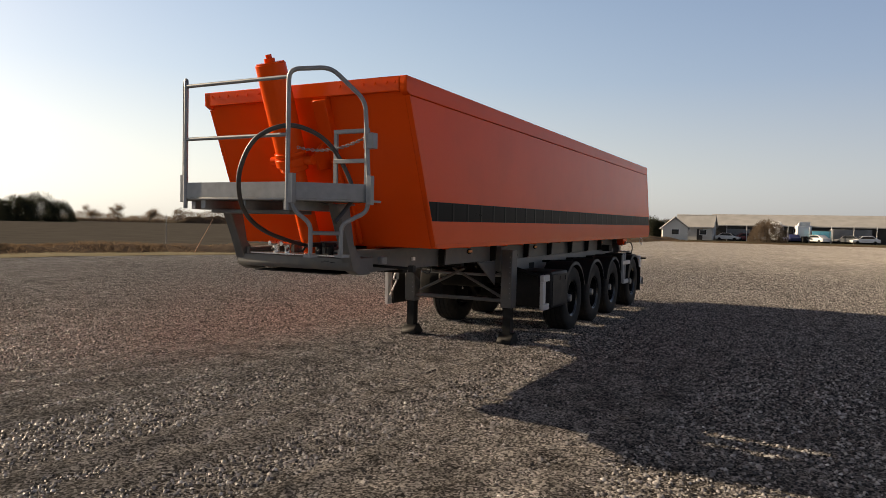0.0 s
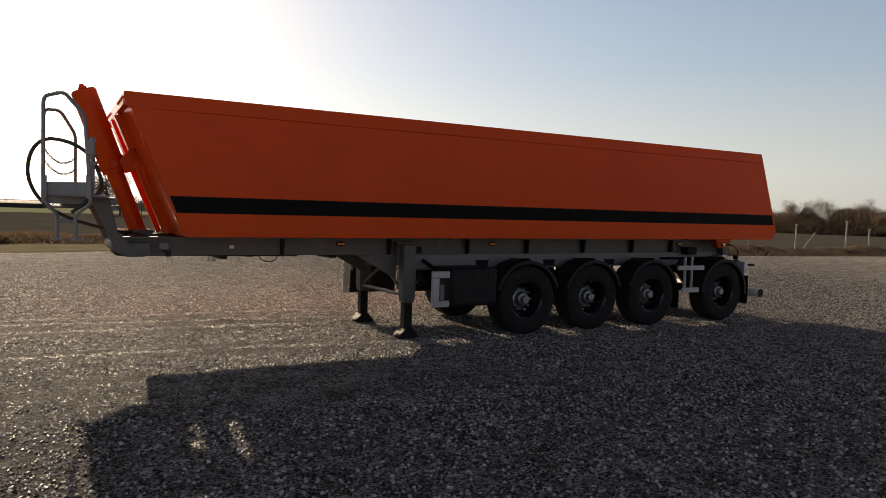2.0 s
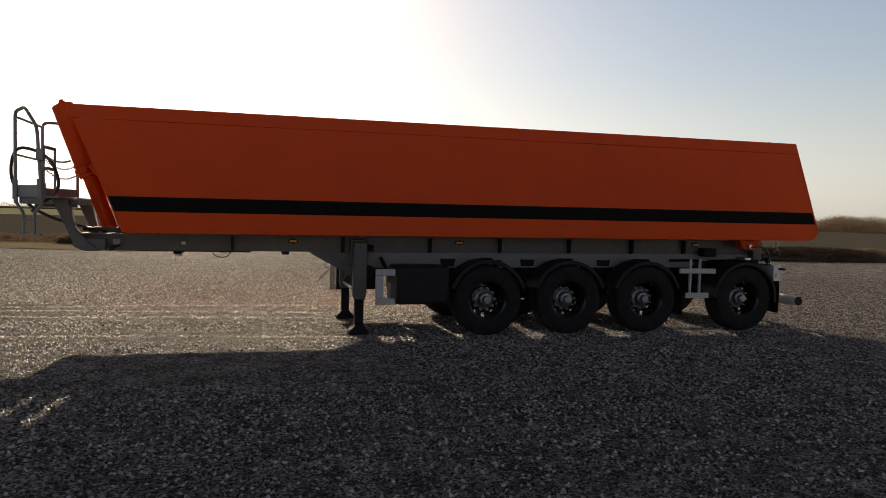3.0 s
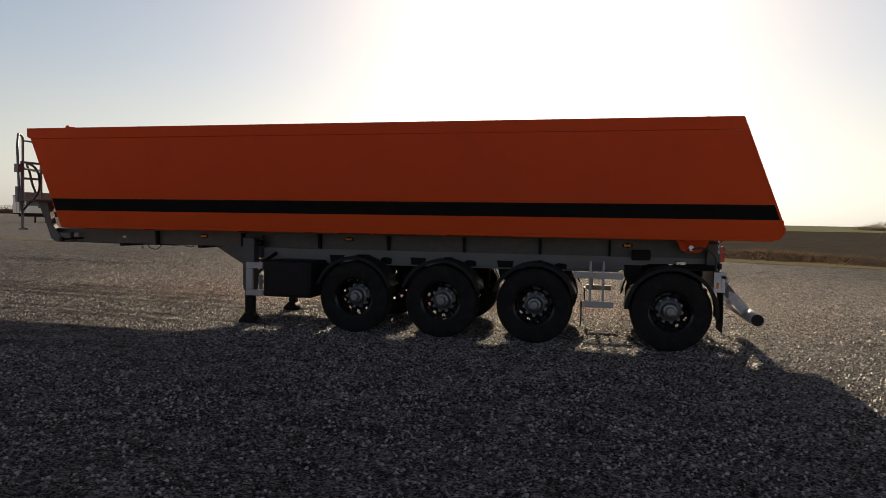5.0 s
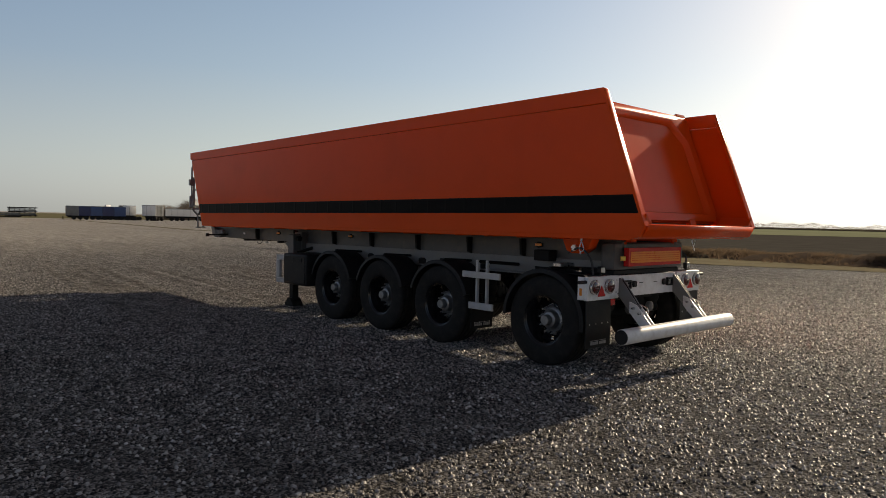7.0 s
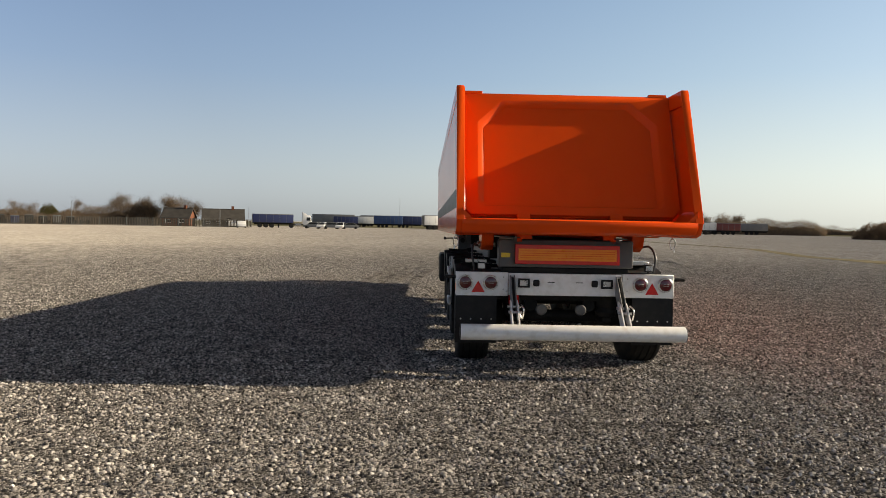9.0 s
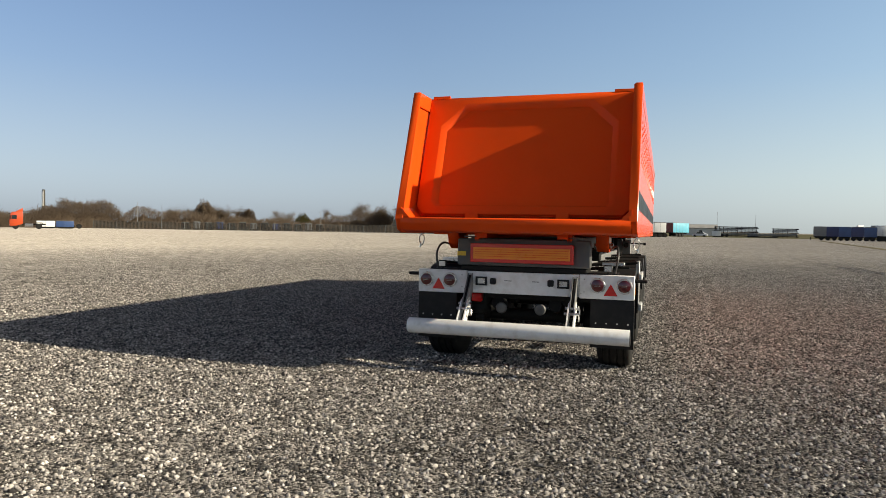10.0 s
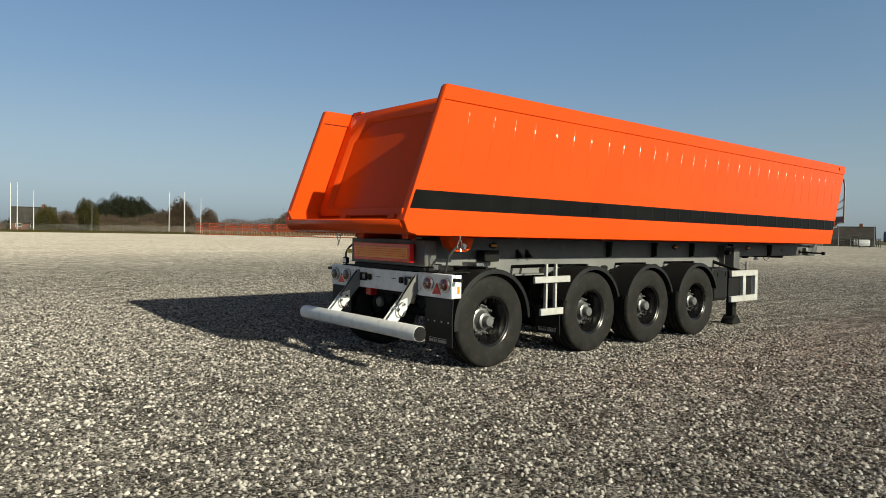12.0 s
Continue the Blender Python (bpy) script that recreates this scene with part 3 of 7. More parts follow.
def brush_heap(x, y, long, wide, high, turn, mound=None, label="dark heap of earth and dead brushwood beside the yard"):
    """A heap of cut twigs and earth, overgrown."""
    rng = np.random.default_rng(int(x * 7) % 1000)
    root = thing("brush_heap", pose(x, y, 0, 0, 0, turn), label, "heap")
    bm = bm_new()
    bmesh.ops.create_icosphere(bm, subdivisions=4, radius=1)
    for v in bm.verts:
        k = 1 + 0.22 * noise.noise(v.co * 2.3) + 0.1 * noise.noise(v.co * 6)
        v.co = Vector((v.co.x * long * k, v.co.y * wide * k, max(v.co.z, -0.05) * high * k))
    part("mound", bm, mound or BANKSOIL, root)
    n = 9000
    a, r = rng.random(n) * 6.283, np.sqrt(rng.random(n))
    z = high * np.sqrt(1 - r ** 2) * 0.9
    ob = blades("brushwood", np.stack([np.cos(a) * r * long, np.sin(a) * r * wide, z, np.full(n, 1.0)], -1), 0.20, 0.018, 1.1, DEADBRUSH if mound is None else DRYGRASS, "", "")
    for key in list(ob.keys()):
        del ob[key]
    ob.parent = root


# ---- the tipper trailer ----
trailer = thing("tipper_trailer", pose(0, 0, 0), "orange four-axle tipper semi-trailer with black stripe standing on its legs", "trailer")
W, TOP, LOW = 1.27, 3.074, 1.458
FRONT_TOP, FRONT_LOW, REAR_TOP, REAR_LOW = -0.585, 0.0, 10.40, 10.94


def front_x(z):
    return FRONT_LOW + (FRONT_TOP - FRONT_LOW) * (z - LOW) / (2.93 - LOW)


def rear_x(z):
    return REAR_TOP + (REAR_LOW - REAR_TOP) * (TOP - z) / (TOP - 1.61)


def side_wall(s):
    """One long side: sheet with a slanted front and rear, a top rail with a seam under it, a bottom fold and the stripe."""
    y0, y1 = s * (W - 0.055), s * W
    bm = prism(bm_new(), [(front_x(2.90), 2.90), (rear_x(2.90), 2.90), (REAR_LOW, 1.61), (REAR_LOW - 0.06, 1.485), (REAR_LOW - 0.17, LOW), (FRONT_LOW, LOW)], y0, y1)
    wall = part("side_wall", bm, ORANGE, trailer, bevel=0.004, tilt=True)
    bm = prism(bm_new(), [(front_x(2.905) - 0.004, 2.905), (FRONT_TOP - 0.055, 2.935), (FRONT_TOP - 0.06, TOP), (REAR_TOP, TOP), (rear_x(2.905), 2.905)], s * (W - 0.075), s * (W + 0.004))
    part("top_rail", bm, ORANGE, wall, bevel=0.006, tilt=True)
    bm = prism(bm_new(), [(0.03, LOW - 0.006), (0.012, LOW + 0.042), (REAR_LOW - 0.09, LOW + 0.042), (REAR_LOW - 0.175, LOW - 0.006)], s * (W - 0.05), s * (W + 0.005))
    part("bottom_fold", bm, ORANGE, wall, bevel=0.003, tilt=True)
    z0, z1 = 1.731, 1.927
    bm = prism(bm_new(), [(front_x(z0) + 0.02, z0), (front_x(z1) + 0.02, z1), (rear_x(z1) - 0.012, z1), (rear_x(z0) - 0.012, z0)], s * (W - 0.004), s * (W + 0.0016))
    part("stripe", bm, STRIPE, wall, "matt black vinyl stripe", tilt=True)
    bm = prism(bm_new(), [(rear_x(3.06) - 0.03, 3.06), (rear_x(3.06) + 0.004, 3.06), (REAR_LOW + 0.006, 1.60), (REAR_LOW - 0.028, 1.60)], s * (W - 0.085), s * (W + 0.003))
    part("rear_edge", bm, ORANGE, wall, bevel=0.004, tilt=True)
    if s > 0:
        # Sun glints along the post welds: short added facets, each turned to catch the sun.
        for k in range(29):
            x = 0.02 + k * 0.36 + 0.02 * math.sin(k * 2.3)
            bm = bm_new()
            for i in range(8):
                z = 2.80 - i * 0.075
                turn = pose(x - 0.2 * (z - 2.55) + 0.004 * math.sin(k * 5.1 + i), W - 0.001, z, 10.0 + 0.45 * (9 - x), 0, -(19.0 + 1.25 * (9 - x) + 42.0 * (2.84 - z)))
                box(bm, (-0.003, 0.003), (-0.012, 0.0028), (-0.036, 0.036), turn)
            part("glint_seam", bm, GLINT, wall, tilt=True)
        bm = box(bm_new(), (-0.30, -0.285), (W + 0.004, W + 0.012), (2.96, 3.03))
        part("tarpaulin_hook", bm, BLACK, wall, tilt=True)
    return wall


for s in (-1, 1):
    side_wall(s)


def slope_frame(z, out=0.0):
    """A place on the slanted headboard at a height, some way out of it towards the front."""
    k = math.atan2(FRONT_LOW - FRONT_TOP, 2.93 - LOW)
    return front_x(z) - out * math.cos(k), z - out * math.sin(k)


def strip_on_headboard(bm, z0, z1, y0, y1, out, back=0.004):
    prism(bm, [slope_frame(z0, -back), slope_frame(z0, out), slope_frame(z1, out), slope_frame(z1, -back)], y0, y1)
    return bm


def headboard():
    bm = prism(bm_new(), [(front_x(LOW), LOW), (front_x(2.95), 2.95), (front_x(2.95) + 0.06, 2.95), (front_x(LOW) + 0.06, LOW)], -W + 0.056, W - 0.056)
    hb = part("headboard", bm, ORANGE, trailer, tilt=True)
    bm = box(bm_new(), (FRONT_TOP - 0.06, FRONT_TOP + 0.03), (-W + 0.076, W - 0.076), (2.935, TOP))
    part("top_flange", bm, ORANGE, hb, bevel=0.006, tilt=True)
    for y in (-1.15, -1.06, -0.93, -0.80, -0.66, -0.53, 0.50, 0.66, 0.80, 0.93, 1.06, 1.15):
        bm = rod(bm_new(), (FRONT_TOP - 0.062, y, 3.02), (FRONT_TOP - 0.076, y, 3.02), 0.014, 6)
        part("bolt", bm, ORANGE, hb, tilt=True)
    # Two folded ribs beside the ram, and the box that carries its upper mount.
    for s in (-1, 1):
        bm = bm_new()
        for y0, y1, o in ((0.28, 0.36, 0.10), (0.36, 0.40, 0.05)):
            strip_on_headboard(bm, LOW + 0.03, 2.36, *sorted((s * y0, s * y1)), o)
        part("rib", bm, ORANGE, hb, bevel=0.006, tilt=True)
        bm = strip_on_headboard(bm_new(), 2.52, 2.93, *sorted((s * 0.20, s * 0.36)), 0.09)
        part("rib", bm, ORANGE, hb, bevel=0.006, tilt=True)
        bm = prism(bm_new(), [slope_frame(2.26, 0.0), slope_frame(2.30, 0.20), slope_frame(2.44, 0.24), slope_frame(2.56, 0.0)], *sorted((s * 0.17, s * 0.21)))
        part("ram_bracket", bm, ORANGE, hb, bevel=0.004, tilt=True)
    bm = prism(bm_new(), [(-0.36, 3.0), (-0.34, 2.62), (-0.20, 2.46), (0.20, 2.46), (0.34, 2.62), (0.36, 3.0)], -0.02, 0.02, "x")
    k = math.atan2(FRONT_LOW - FRONT_TOP, 2.93 - LOW)
    bmesh.ops.transform(bm, matrix=Matrix.Translation((front_x(2.46) - 0.03, 0, 2.46)) @ Matrix.Rotation(-k, 4, "Y") @ Matrix.Translation((0, 0, -2.46)), verts=bm.verts)
    part("cover_plate", bm, ORANGE, hb, bevel=0.004, tilt=True)


headboard()


def tipping_ram():
    a, b = Vector((-1.01, 0.045, 3.21)), Vector((-0.35, 0.01, 1.40))
    way = (b - a).normalized()
    ram = part("tipping_ram", rod(bm_new(), a, a + way * 0.98, 0.148, 32), ORANGE, trailer, bevel=0.008)
    part("end_cap", rod(bm_new(), a - way * 0.012, a + way * 0.002, 0.138, 32), ORANGE, ram, bevel=0.004)
    bm = rod(bm_new(), a - way * 0.05, a - way * 0.01, 0.052, 16)
    rod(bm, a - way * 0.085, a - way * 0.05, 0.03, 12)
    part("lifting_eye", bm, ORANGE, ram, bevel=0.004)
    bm = bm_new()
    for d0, d1, r in ((0.86, 0.90, 0.162), (0.92, 1.0, 0.17), (1.0, 1.06, 0.14)):
        rod(bm, a + way * d0, a + way * d1, r, 32)
    part("collar", bm, ORANGE, ram, bevel=0.006)
    part("lower_tube", rod(bm_new(), a + way * 1.0, b, 0.102, 28), ORANGE, ram)
    bm = rod(bm_new(), a + way * 0.96 + Vector((0, -0.26, 0)), a + way * 0.96 + Vector((0, 0.26, 0)), 0.045, 16)
    part("trunnion", bm, ORANGE, ram)
    bm = rod(bm_new(), b + Vector((0, -0.20, 0)), b + Vector((0, 0.20, 0)), 0.06, 16)
    box(bm, (-0.45, -0.22), (-0.22, -0.16), (1.30, 1.50))
    box(bm, (-0.45, -0.22), (0.18, 0.24), (1.30, 1.50))
    part("foot_bearing", bm, FRAME, ram)


tipping_ram()


def body_floor():
    bm = box(bm_new(), (FRONT_LOW + 0.01, 10.60), (-W + 0.056, W - 0.056), (LOW + 0.02, LOW + 0.08))
    floor = part("body_floor", bm, ORANGE, trailer, tilt=True)
    for s in (-1, 1):
        bm = box(bm_new(), (0.05, 10.30), sorted((s * 0.40, s * 0.52)), (LOW - 0.05, LOW + 0.015))
        part("floor_beam", bm, ORANGE, floor, tilt=True)
        bm = prism(bm_new(), [(9.62, LOW + 0.01), (9.70, 1.30), (9.78, 1.27), (9.92, 1.27), (10.02, 1.33), (10.08, LOW + 0.01)], *sorted((s * 0.80, s * 0.94)))
        part("hinge_bracket", bm, ORANGE, floor, bevel=0.006, tilt=True)
        bm = rod(bm_new(), (9.83, s * 0.76, 1.335), (9.83, s * 0.975, 1.335), 0.035, 16)
        part("hinge_pin", bm, STEEL, floor, tilt=True)
        bm = box(bm_new(), (10.10, 10.24), sorted((s * 0.50, s * 0.56)), (1.37, LOW + 0.01))
        part("hinge_tab", bm, ORANGE, floor, bevel=0.004, tilt=True)
    for i in range(18):
        bm = box(bm_new(), (0.35 + i * 0.55, 0.41 + i * 0.55), (-W + 0.06, W - 0.06), (LOW - 0.02, LOW + 0.017))
        part("cross_bearer", bm, ORANGE, floor, tilt=True)
    # The rear sill, chamfered where it meets the walls.
    bm = prism(bm_new(), [(10.42, LOW + 0.005), (10.42, LOW + 0.16), (10.90, LOW + 0.165), (10.945, LOW + 0.152), (10.945, LOW + 0.10), (10.88, LOW + 0.026), (10.78, LOW + 0.002)], -W + 0.056, W - 0.056)
    part("rear_sill", bm, ORANGE, floor, bevel=0.005, tilt=True)
    for s in (-1, 1):
        bm = prism(bm_new(), [(s * (W - 0.056), LOW + 0.16), (s * (W - 0.056), LOW + 0.27), (s * (W - 0.16), LOW + 0.16)], 10.52, 10.925, "x")
        part("sill_fillet", bm, ORANGE, floor, tilt=True)
    return floor


body_floor()


def tailgate():
    """The tailgate hangs inside the walls: a plate with rounded lower corners, a pressed recess with cut corners, and three lugs."""
    k = math.atan2(REAR_LOW - REAR_TOP, TOP - 1.61)
    at = Matrix.Translation((9.945, 0, TOP)) @ Matrix.Rotation(-k, 4, "Y")
    long = 1.52

    def outline(w, z0, z1, cut_low, cut_top):
        return [(-w + cut_low, z0), (w - cut_low, z0), (w, z0 + cut_low), (w, z1 - cut_top), (w - cut_top, z1), (-w + cut_top, z1), (-w, z1 - cut_top), (-w, z0 + cut_low)]

    def plate(name, out, x0, x1, parent, bevel=0.006):
        bm = prism(bm_new(), out, x0, x1, "x")
        bmesh.ops.transform(bm, matrix=at, verts=bm.verts)
        return part(name, bm, ORANGE, parent, bevel=bevel, tilt=True)

    gate = plate("tailgate", outline(1.202, -long, -0.01, 0.09, 0.01), -0.05, 0.0, trailer)
    # The raised rim round the recess, sloping in.
    bm = bm_new()
    outer, inner, deep = outline(1.192, -long + 0.01, -0.02, 0.09, 0.01), outline(1.02, -long + 0.10, -0.12, 0.05, 0.28), outline(0.955, -long + 0.13, -0.18, 0.04, 0.26)
    rings = [[bm.verts.new((x, y, z)) for y, z in o] for o, x in ((outer, 0.0), (outer, 0.045), (inner, 0.06), (deep, 0.004))]
    for a, b in zip(rings, rings[1:]):
        for i in range(8):
            bm.faces.new((a[i], a[(i + 1) % 8], b[(i + 1) % 8], b[i]))
    bmesh.ops.transform(bm, matrix=at, verts=bm.verts)
    part("pressed_rim", bm, ORANGE, gate, bevel=0.004, tilt=True)
    for y0, y1 in ((-1.02, -0.62), (-0.44, 0.40), (0.56, 1.0)):
        bm = box(bm_new(), (0.0, 0.016), (y0, y1), (-long - 0.055, -long - 0.018))
        bmesh.ops.transform(bm, matrix=at, verts=bm.verts)
        part("rubber_seal", bm, BLACK, gate, tilt=True)
    for s in (-1, 1):
        bm = box(bm_new(), (-0.06, 0.05), sorted((s * 0.96, s * 1.17)), (-0.03, 0.008))
        bmesh.ops.transform(bm, matrix=at, verts=bm.verts)
        part("hinge_lug", bm, ORANGE, gate, bevel=0.004, tilt=True)
    for y in (-0.53, 0.48):
        bm = box(bm_new(), (-0.01, 0.06), (y - 0.07, y + 0.07), (-long - 0.05, -long + 0.03))
        bmesh.ops.transform(bm, matrix=at, verts=bm.verts)
        part("lock_claw", bm, ORANGE, gate, bevel=0.006, tilt=True)


tailgate()


# -- chassis
def chassis():
    for s in (-1, 1):
        ys = sorted((s * 0.56, s * 0.60))
        bm = prism(bm_new(), [(-0.70, 1.30), (-0.70, 1.425), (10.24, 1.425), (10.24, 1.10), (9.3, 1.08), (8.9, 0.99), (3.35, 0.99), (2.5, 1.185), (-0.35, 1.195)], *ys)
        rail = part("chassis_rail", bm, FRAME, trailer, bevel=0.003, tilt=True)
        bm = box(bm_new(), (-0.68, 10.24), sorted((s * 0.52, s * 0.69)), (1.412, 1.430))
        part("top_flange", bm, FRAME, rail, tilt=True)
        # Sun below the body's shadow line, painted as lighter grey on web and flange.
        bm = prism(bm_new(), [(2.62, 1.178), (10.20, 1.178), (10.20, 1.105), (9.3, 1.085), (8.9, 0.975), (3.37, 0.975)], *sorted((s * 0.604, s * 0.628)))
        part("sunlit_web", bm, SUNRAIL_ARM_GREY, rail, "lower half of the frame beam, coloured lighter as if sunlit", bevel=0.003, tilt=True)
        bm = box(bm_new(), (3.40, 8.88), sorted((s * 0.50, s * 0.69)), (0.955, 0.973))
        part("bottom_flange", bm, SUNRAIL_ARM_GREY, rail, tilt=True)
        bm = rod(bm_new(), (-0.15, s * 0.60, 1.262), (-0.15, s * 1.06, 1.25), 0.017, 10)
        box(bm, (-0.18, -0.12), sorted((s * 1.05, s * 1.11)), (1.215, 1.285))
        part("marker_arm", bm, BLACK, rail, "black rubber marker arm", bevel=0.004, tilt=True)
        for x in (1.35, 2.93, 4.27, 5.41, 6.61, 7.75, 8.75)[:5 if s > 0 else 7]:
            bm = prism(bm_new(), [(s * 0.60, 1.412), (s * 0.69, 1.412), (s * 0.675, 1.20), (s * 0.60, 1.176)], x - 0.018, x + 0.018, "x")
            part("gusset", bm, UNDER, rail, tilt=True)
        if s > 0:
            for x in (8.38, 8.56):
                bm = prism(bm_new(), [(s * 0.60, 1.29), (s * 0.615, 1.29), (s * 0.72, 1.185), (s * 0.60, 1.185)], x - 0.014, x + 0.014, "x")
                part("gusset", bm, UNDER, rail, tilt=True)
        for x in (2.2, 4.75, 9.0):
            bm = rod(bm_new(), (x, s * 0.60, 1.34), (x, s * 0.625, 1.34), 0.04, 16)
            box(bm, (x - 0.07, x + 0.07), sorted((s * 0.601, s * 0.615)), (1.315, 1.365))
            part("marker_lamp", bm, BLACK, rail, bevel=0.003, tilt=True)
            part("lens", box(bm_new(), (x - 0.05, x + 0.05), sorted((s * 0.614, s * 0.630)), (1.325, 1.355)), AMBER, rail, "small amber side lamp", tilt=True)
    for x in (0.6, 2.1, 3.15, 4.4, 5.7, 7.05, 8.4, 9.6):
        part("cross_member", box(bm_new(), (x - 0.05, x + 0.05), (-0.56, 0.56), (1.14, 1.34)), UNDER, trailer, bevel=0.004, tilt=True)
    # Front cross beam with its sloped nose and a small plate.
    bm = prism(bm_new(), [(-0.71, 1.275), (-0.68, 1.235), (-0.30, 1.20), (-0.30, 1.36), (-0.71, 1.36)], -0.72, 0.72)
    beam = part("front_beam", bm, FRAME, trailer, bevel=0.008, tilt=True)
    part("skid_plate", prism(bm_new(), [(-0.66, 1.19), (1.6, 1.165), (1.6, 1.185), (-0.66, 1.20)], -0.52, 0.52), UNDER, beam, tilt=True)
    bm = rod(bm_new(), (0.55, 0, 1.165), (0.55, 0, 1.08), 0.045, 20)
    rod(bm, (0.55, 0, 1.10), (0.55, 0, 1.08), 0.06, 20)
    part("king_pin", bm, STEEL, beam)
    part("type_plate", box(bm_new(), (-0.717, -0.711), (-0.56, -0.36), (1.285, 1.345)), WHITE, beam, "small white printed plate")
    for k, (y, w) in enumerate(((-0.54, 0.05), (-0.47, 0.06), (-0.41, 0.03))):
        part("printed_bar", box(bm_new(), (-0.7195, -0.717), (y, y + w), (1.305 + 0.01 * (k % 2), 1.312 + 0.01 * (k % 2))), BLACK, beam)
    for s in (-1, 1):
        bm = prism(bm_new(), [(-0.95, 1.88), (-0.75, 1.88), (-0.665, 1.50), (-0.49, 1.30), (-0.36, 1.19), (-0.56, 1.19), (-0.68, 1.24), (-0.80, 1.55)], *sorted((s * 0.62, s * 0.735)))
        up = part("neck_upright", bm, FRAME, trailer, bevel=0.008, tilt=True)
        part("top_flange", prism(bm_new(), [(-1.0, 1.88), (-0.69, 1.88), (-0.69, 1.865), (-1.0, 1.865)], *sorted((s * 0.58, s * 0.76))), FRAME, up, bevel=0.004, tilt=True)
        part("outline_lamp", box(bm_new(), (-0.20, -0.10), sorted((s * 0.70, s * 0.76)), (1.28, 1.36)), GALV, trailer, bevel=0.008, tilt=True)
        part("side_marker", box(bm_new(), (0.66, 0.72), sorted((s * 0.605, s * 0.625)), (1.28, 1.32)), WHITE, trailer, bevel=0.003, tilt=True)
        bm = tube(bm_new(), curve_through([(1.05, s * 0.5, 1.19), (1.12, s * 0.52, 1.12), (1.25, s * 0.52, 1.11), (1.33, s * 0.5, 1.19)]), 0.008, 6)
        part("looped_cable", bm, HOSE, trailer)


chassis()


def valves_on_neck():
    """Couplings, pipes and a steel tray on the neck behind the platform."""
    for y in (-0.36, -0.22, 0.18, 0.33):
        bm = rod(bm_new(), (-0.55, y, 1.36), (-0.55, y, 1.47), 0.035, 12)
        rod(bm, (-0.66, y, 1.47), (-0.47, y, 1.47), 0.024, 12)
        part("air_coupling", bm, BLACK if y < 0 else STEEL, trailer, bevel=0.003)
    bm = box(bm_new(), (-0.69, -0.42), (-0.58, 0.58), (1.362, 1.374))
    part("drip_tray", bm, STEEL, trailer, "bright steel tray")
    for k in range(5):
        y = -0.45 + k * 0.2
        bm = tube(bm_new(), curve_through([(-0.60, y, 1.40), (-0.45, y + 0.05, 1.46 + 0.02 * (k % 2)), (-0.22, y * 0.6, 1.40), (0.1, y * 0.5, 1.36)]), 0.014, 7)
        part("air_line", bm, HOSE, trailer)


valves_on_neck()


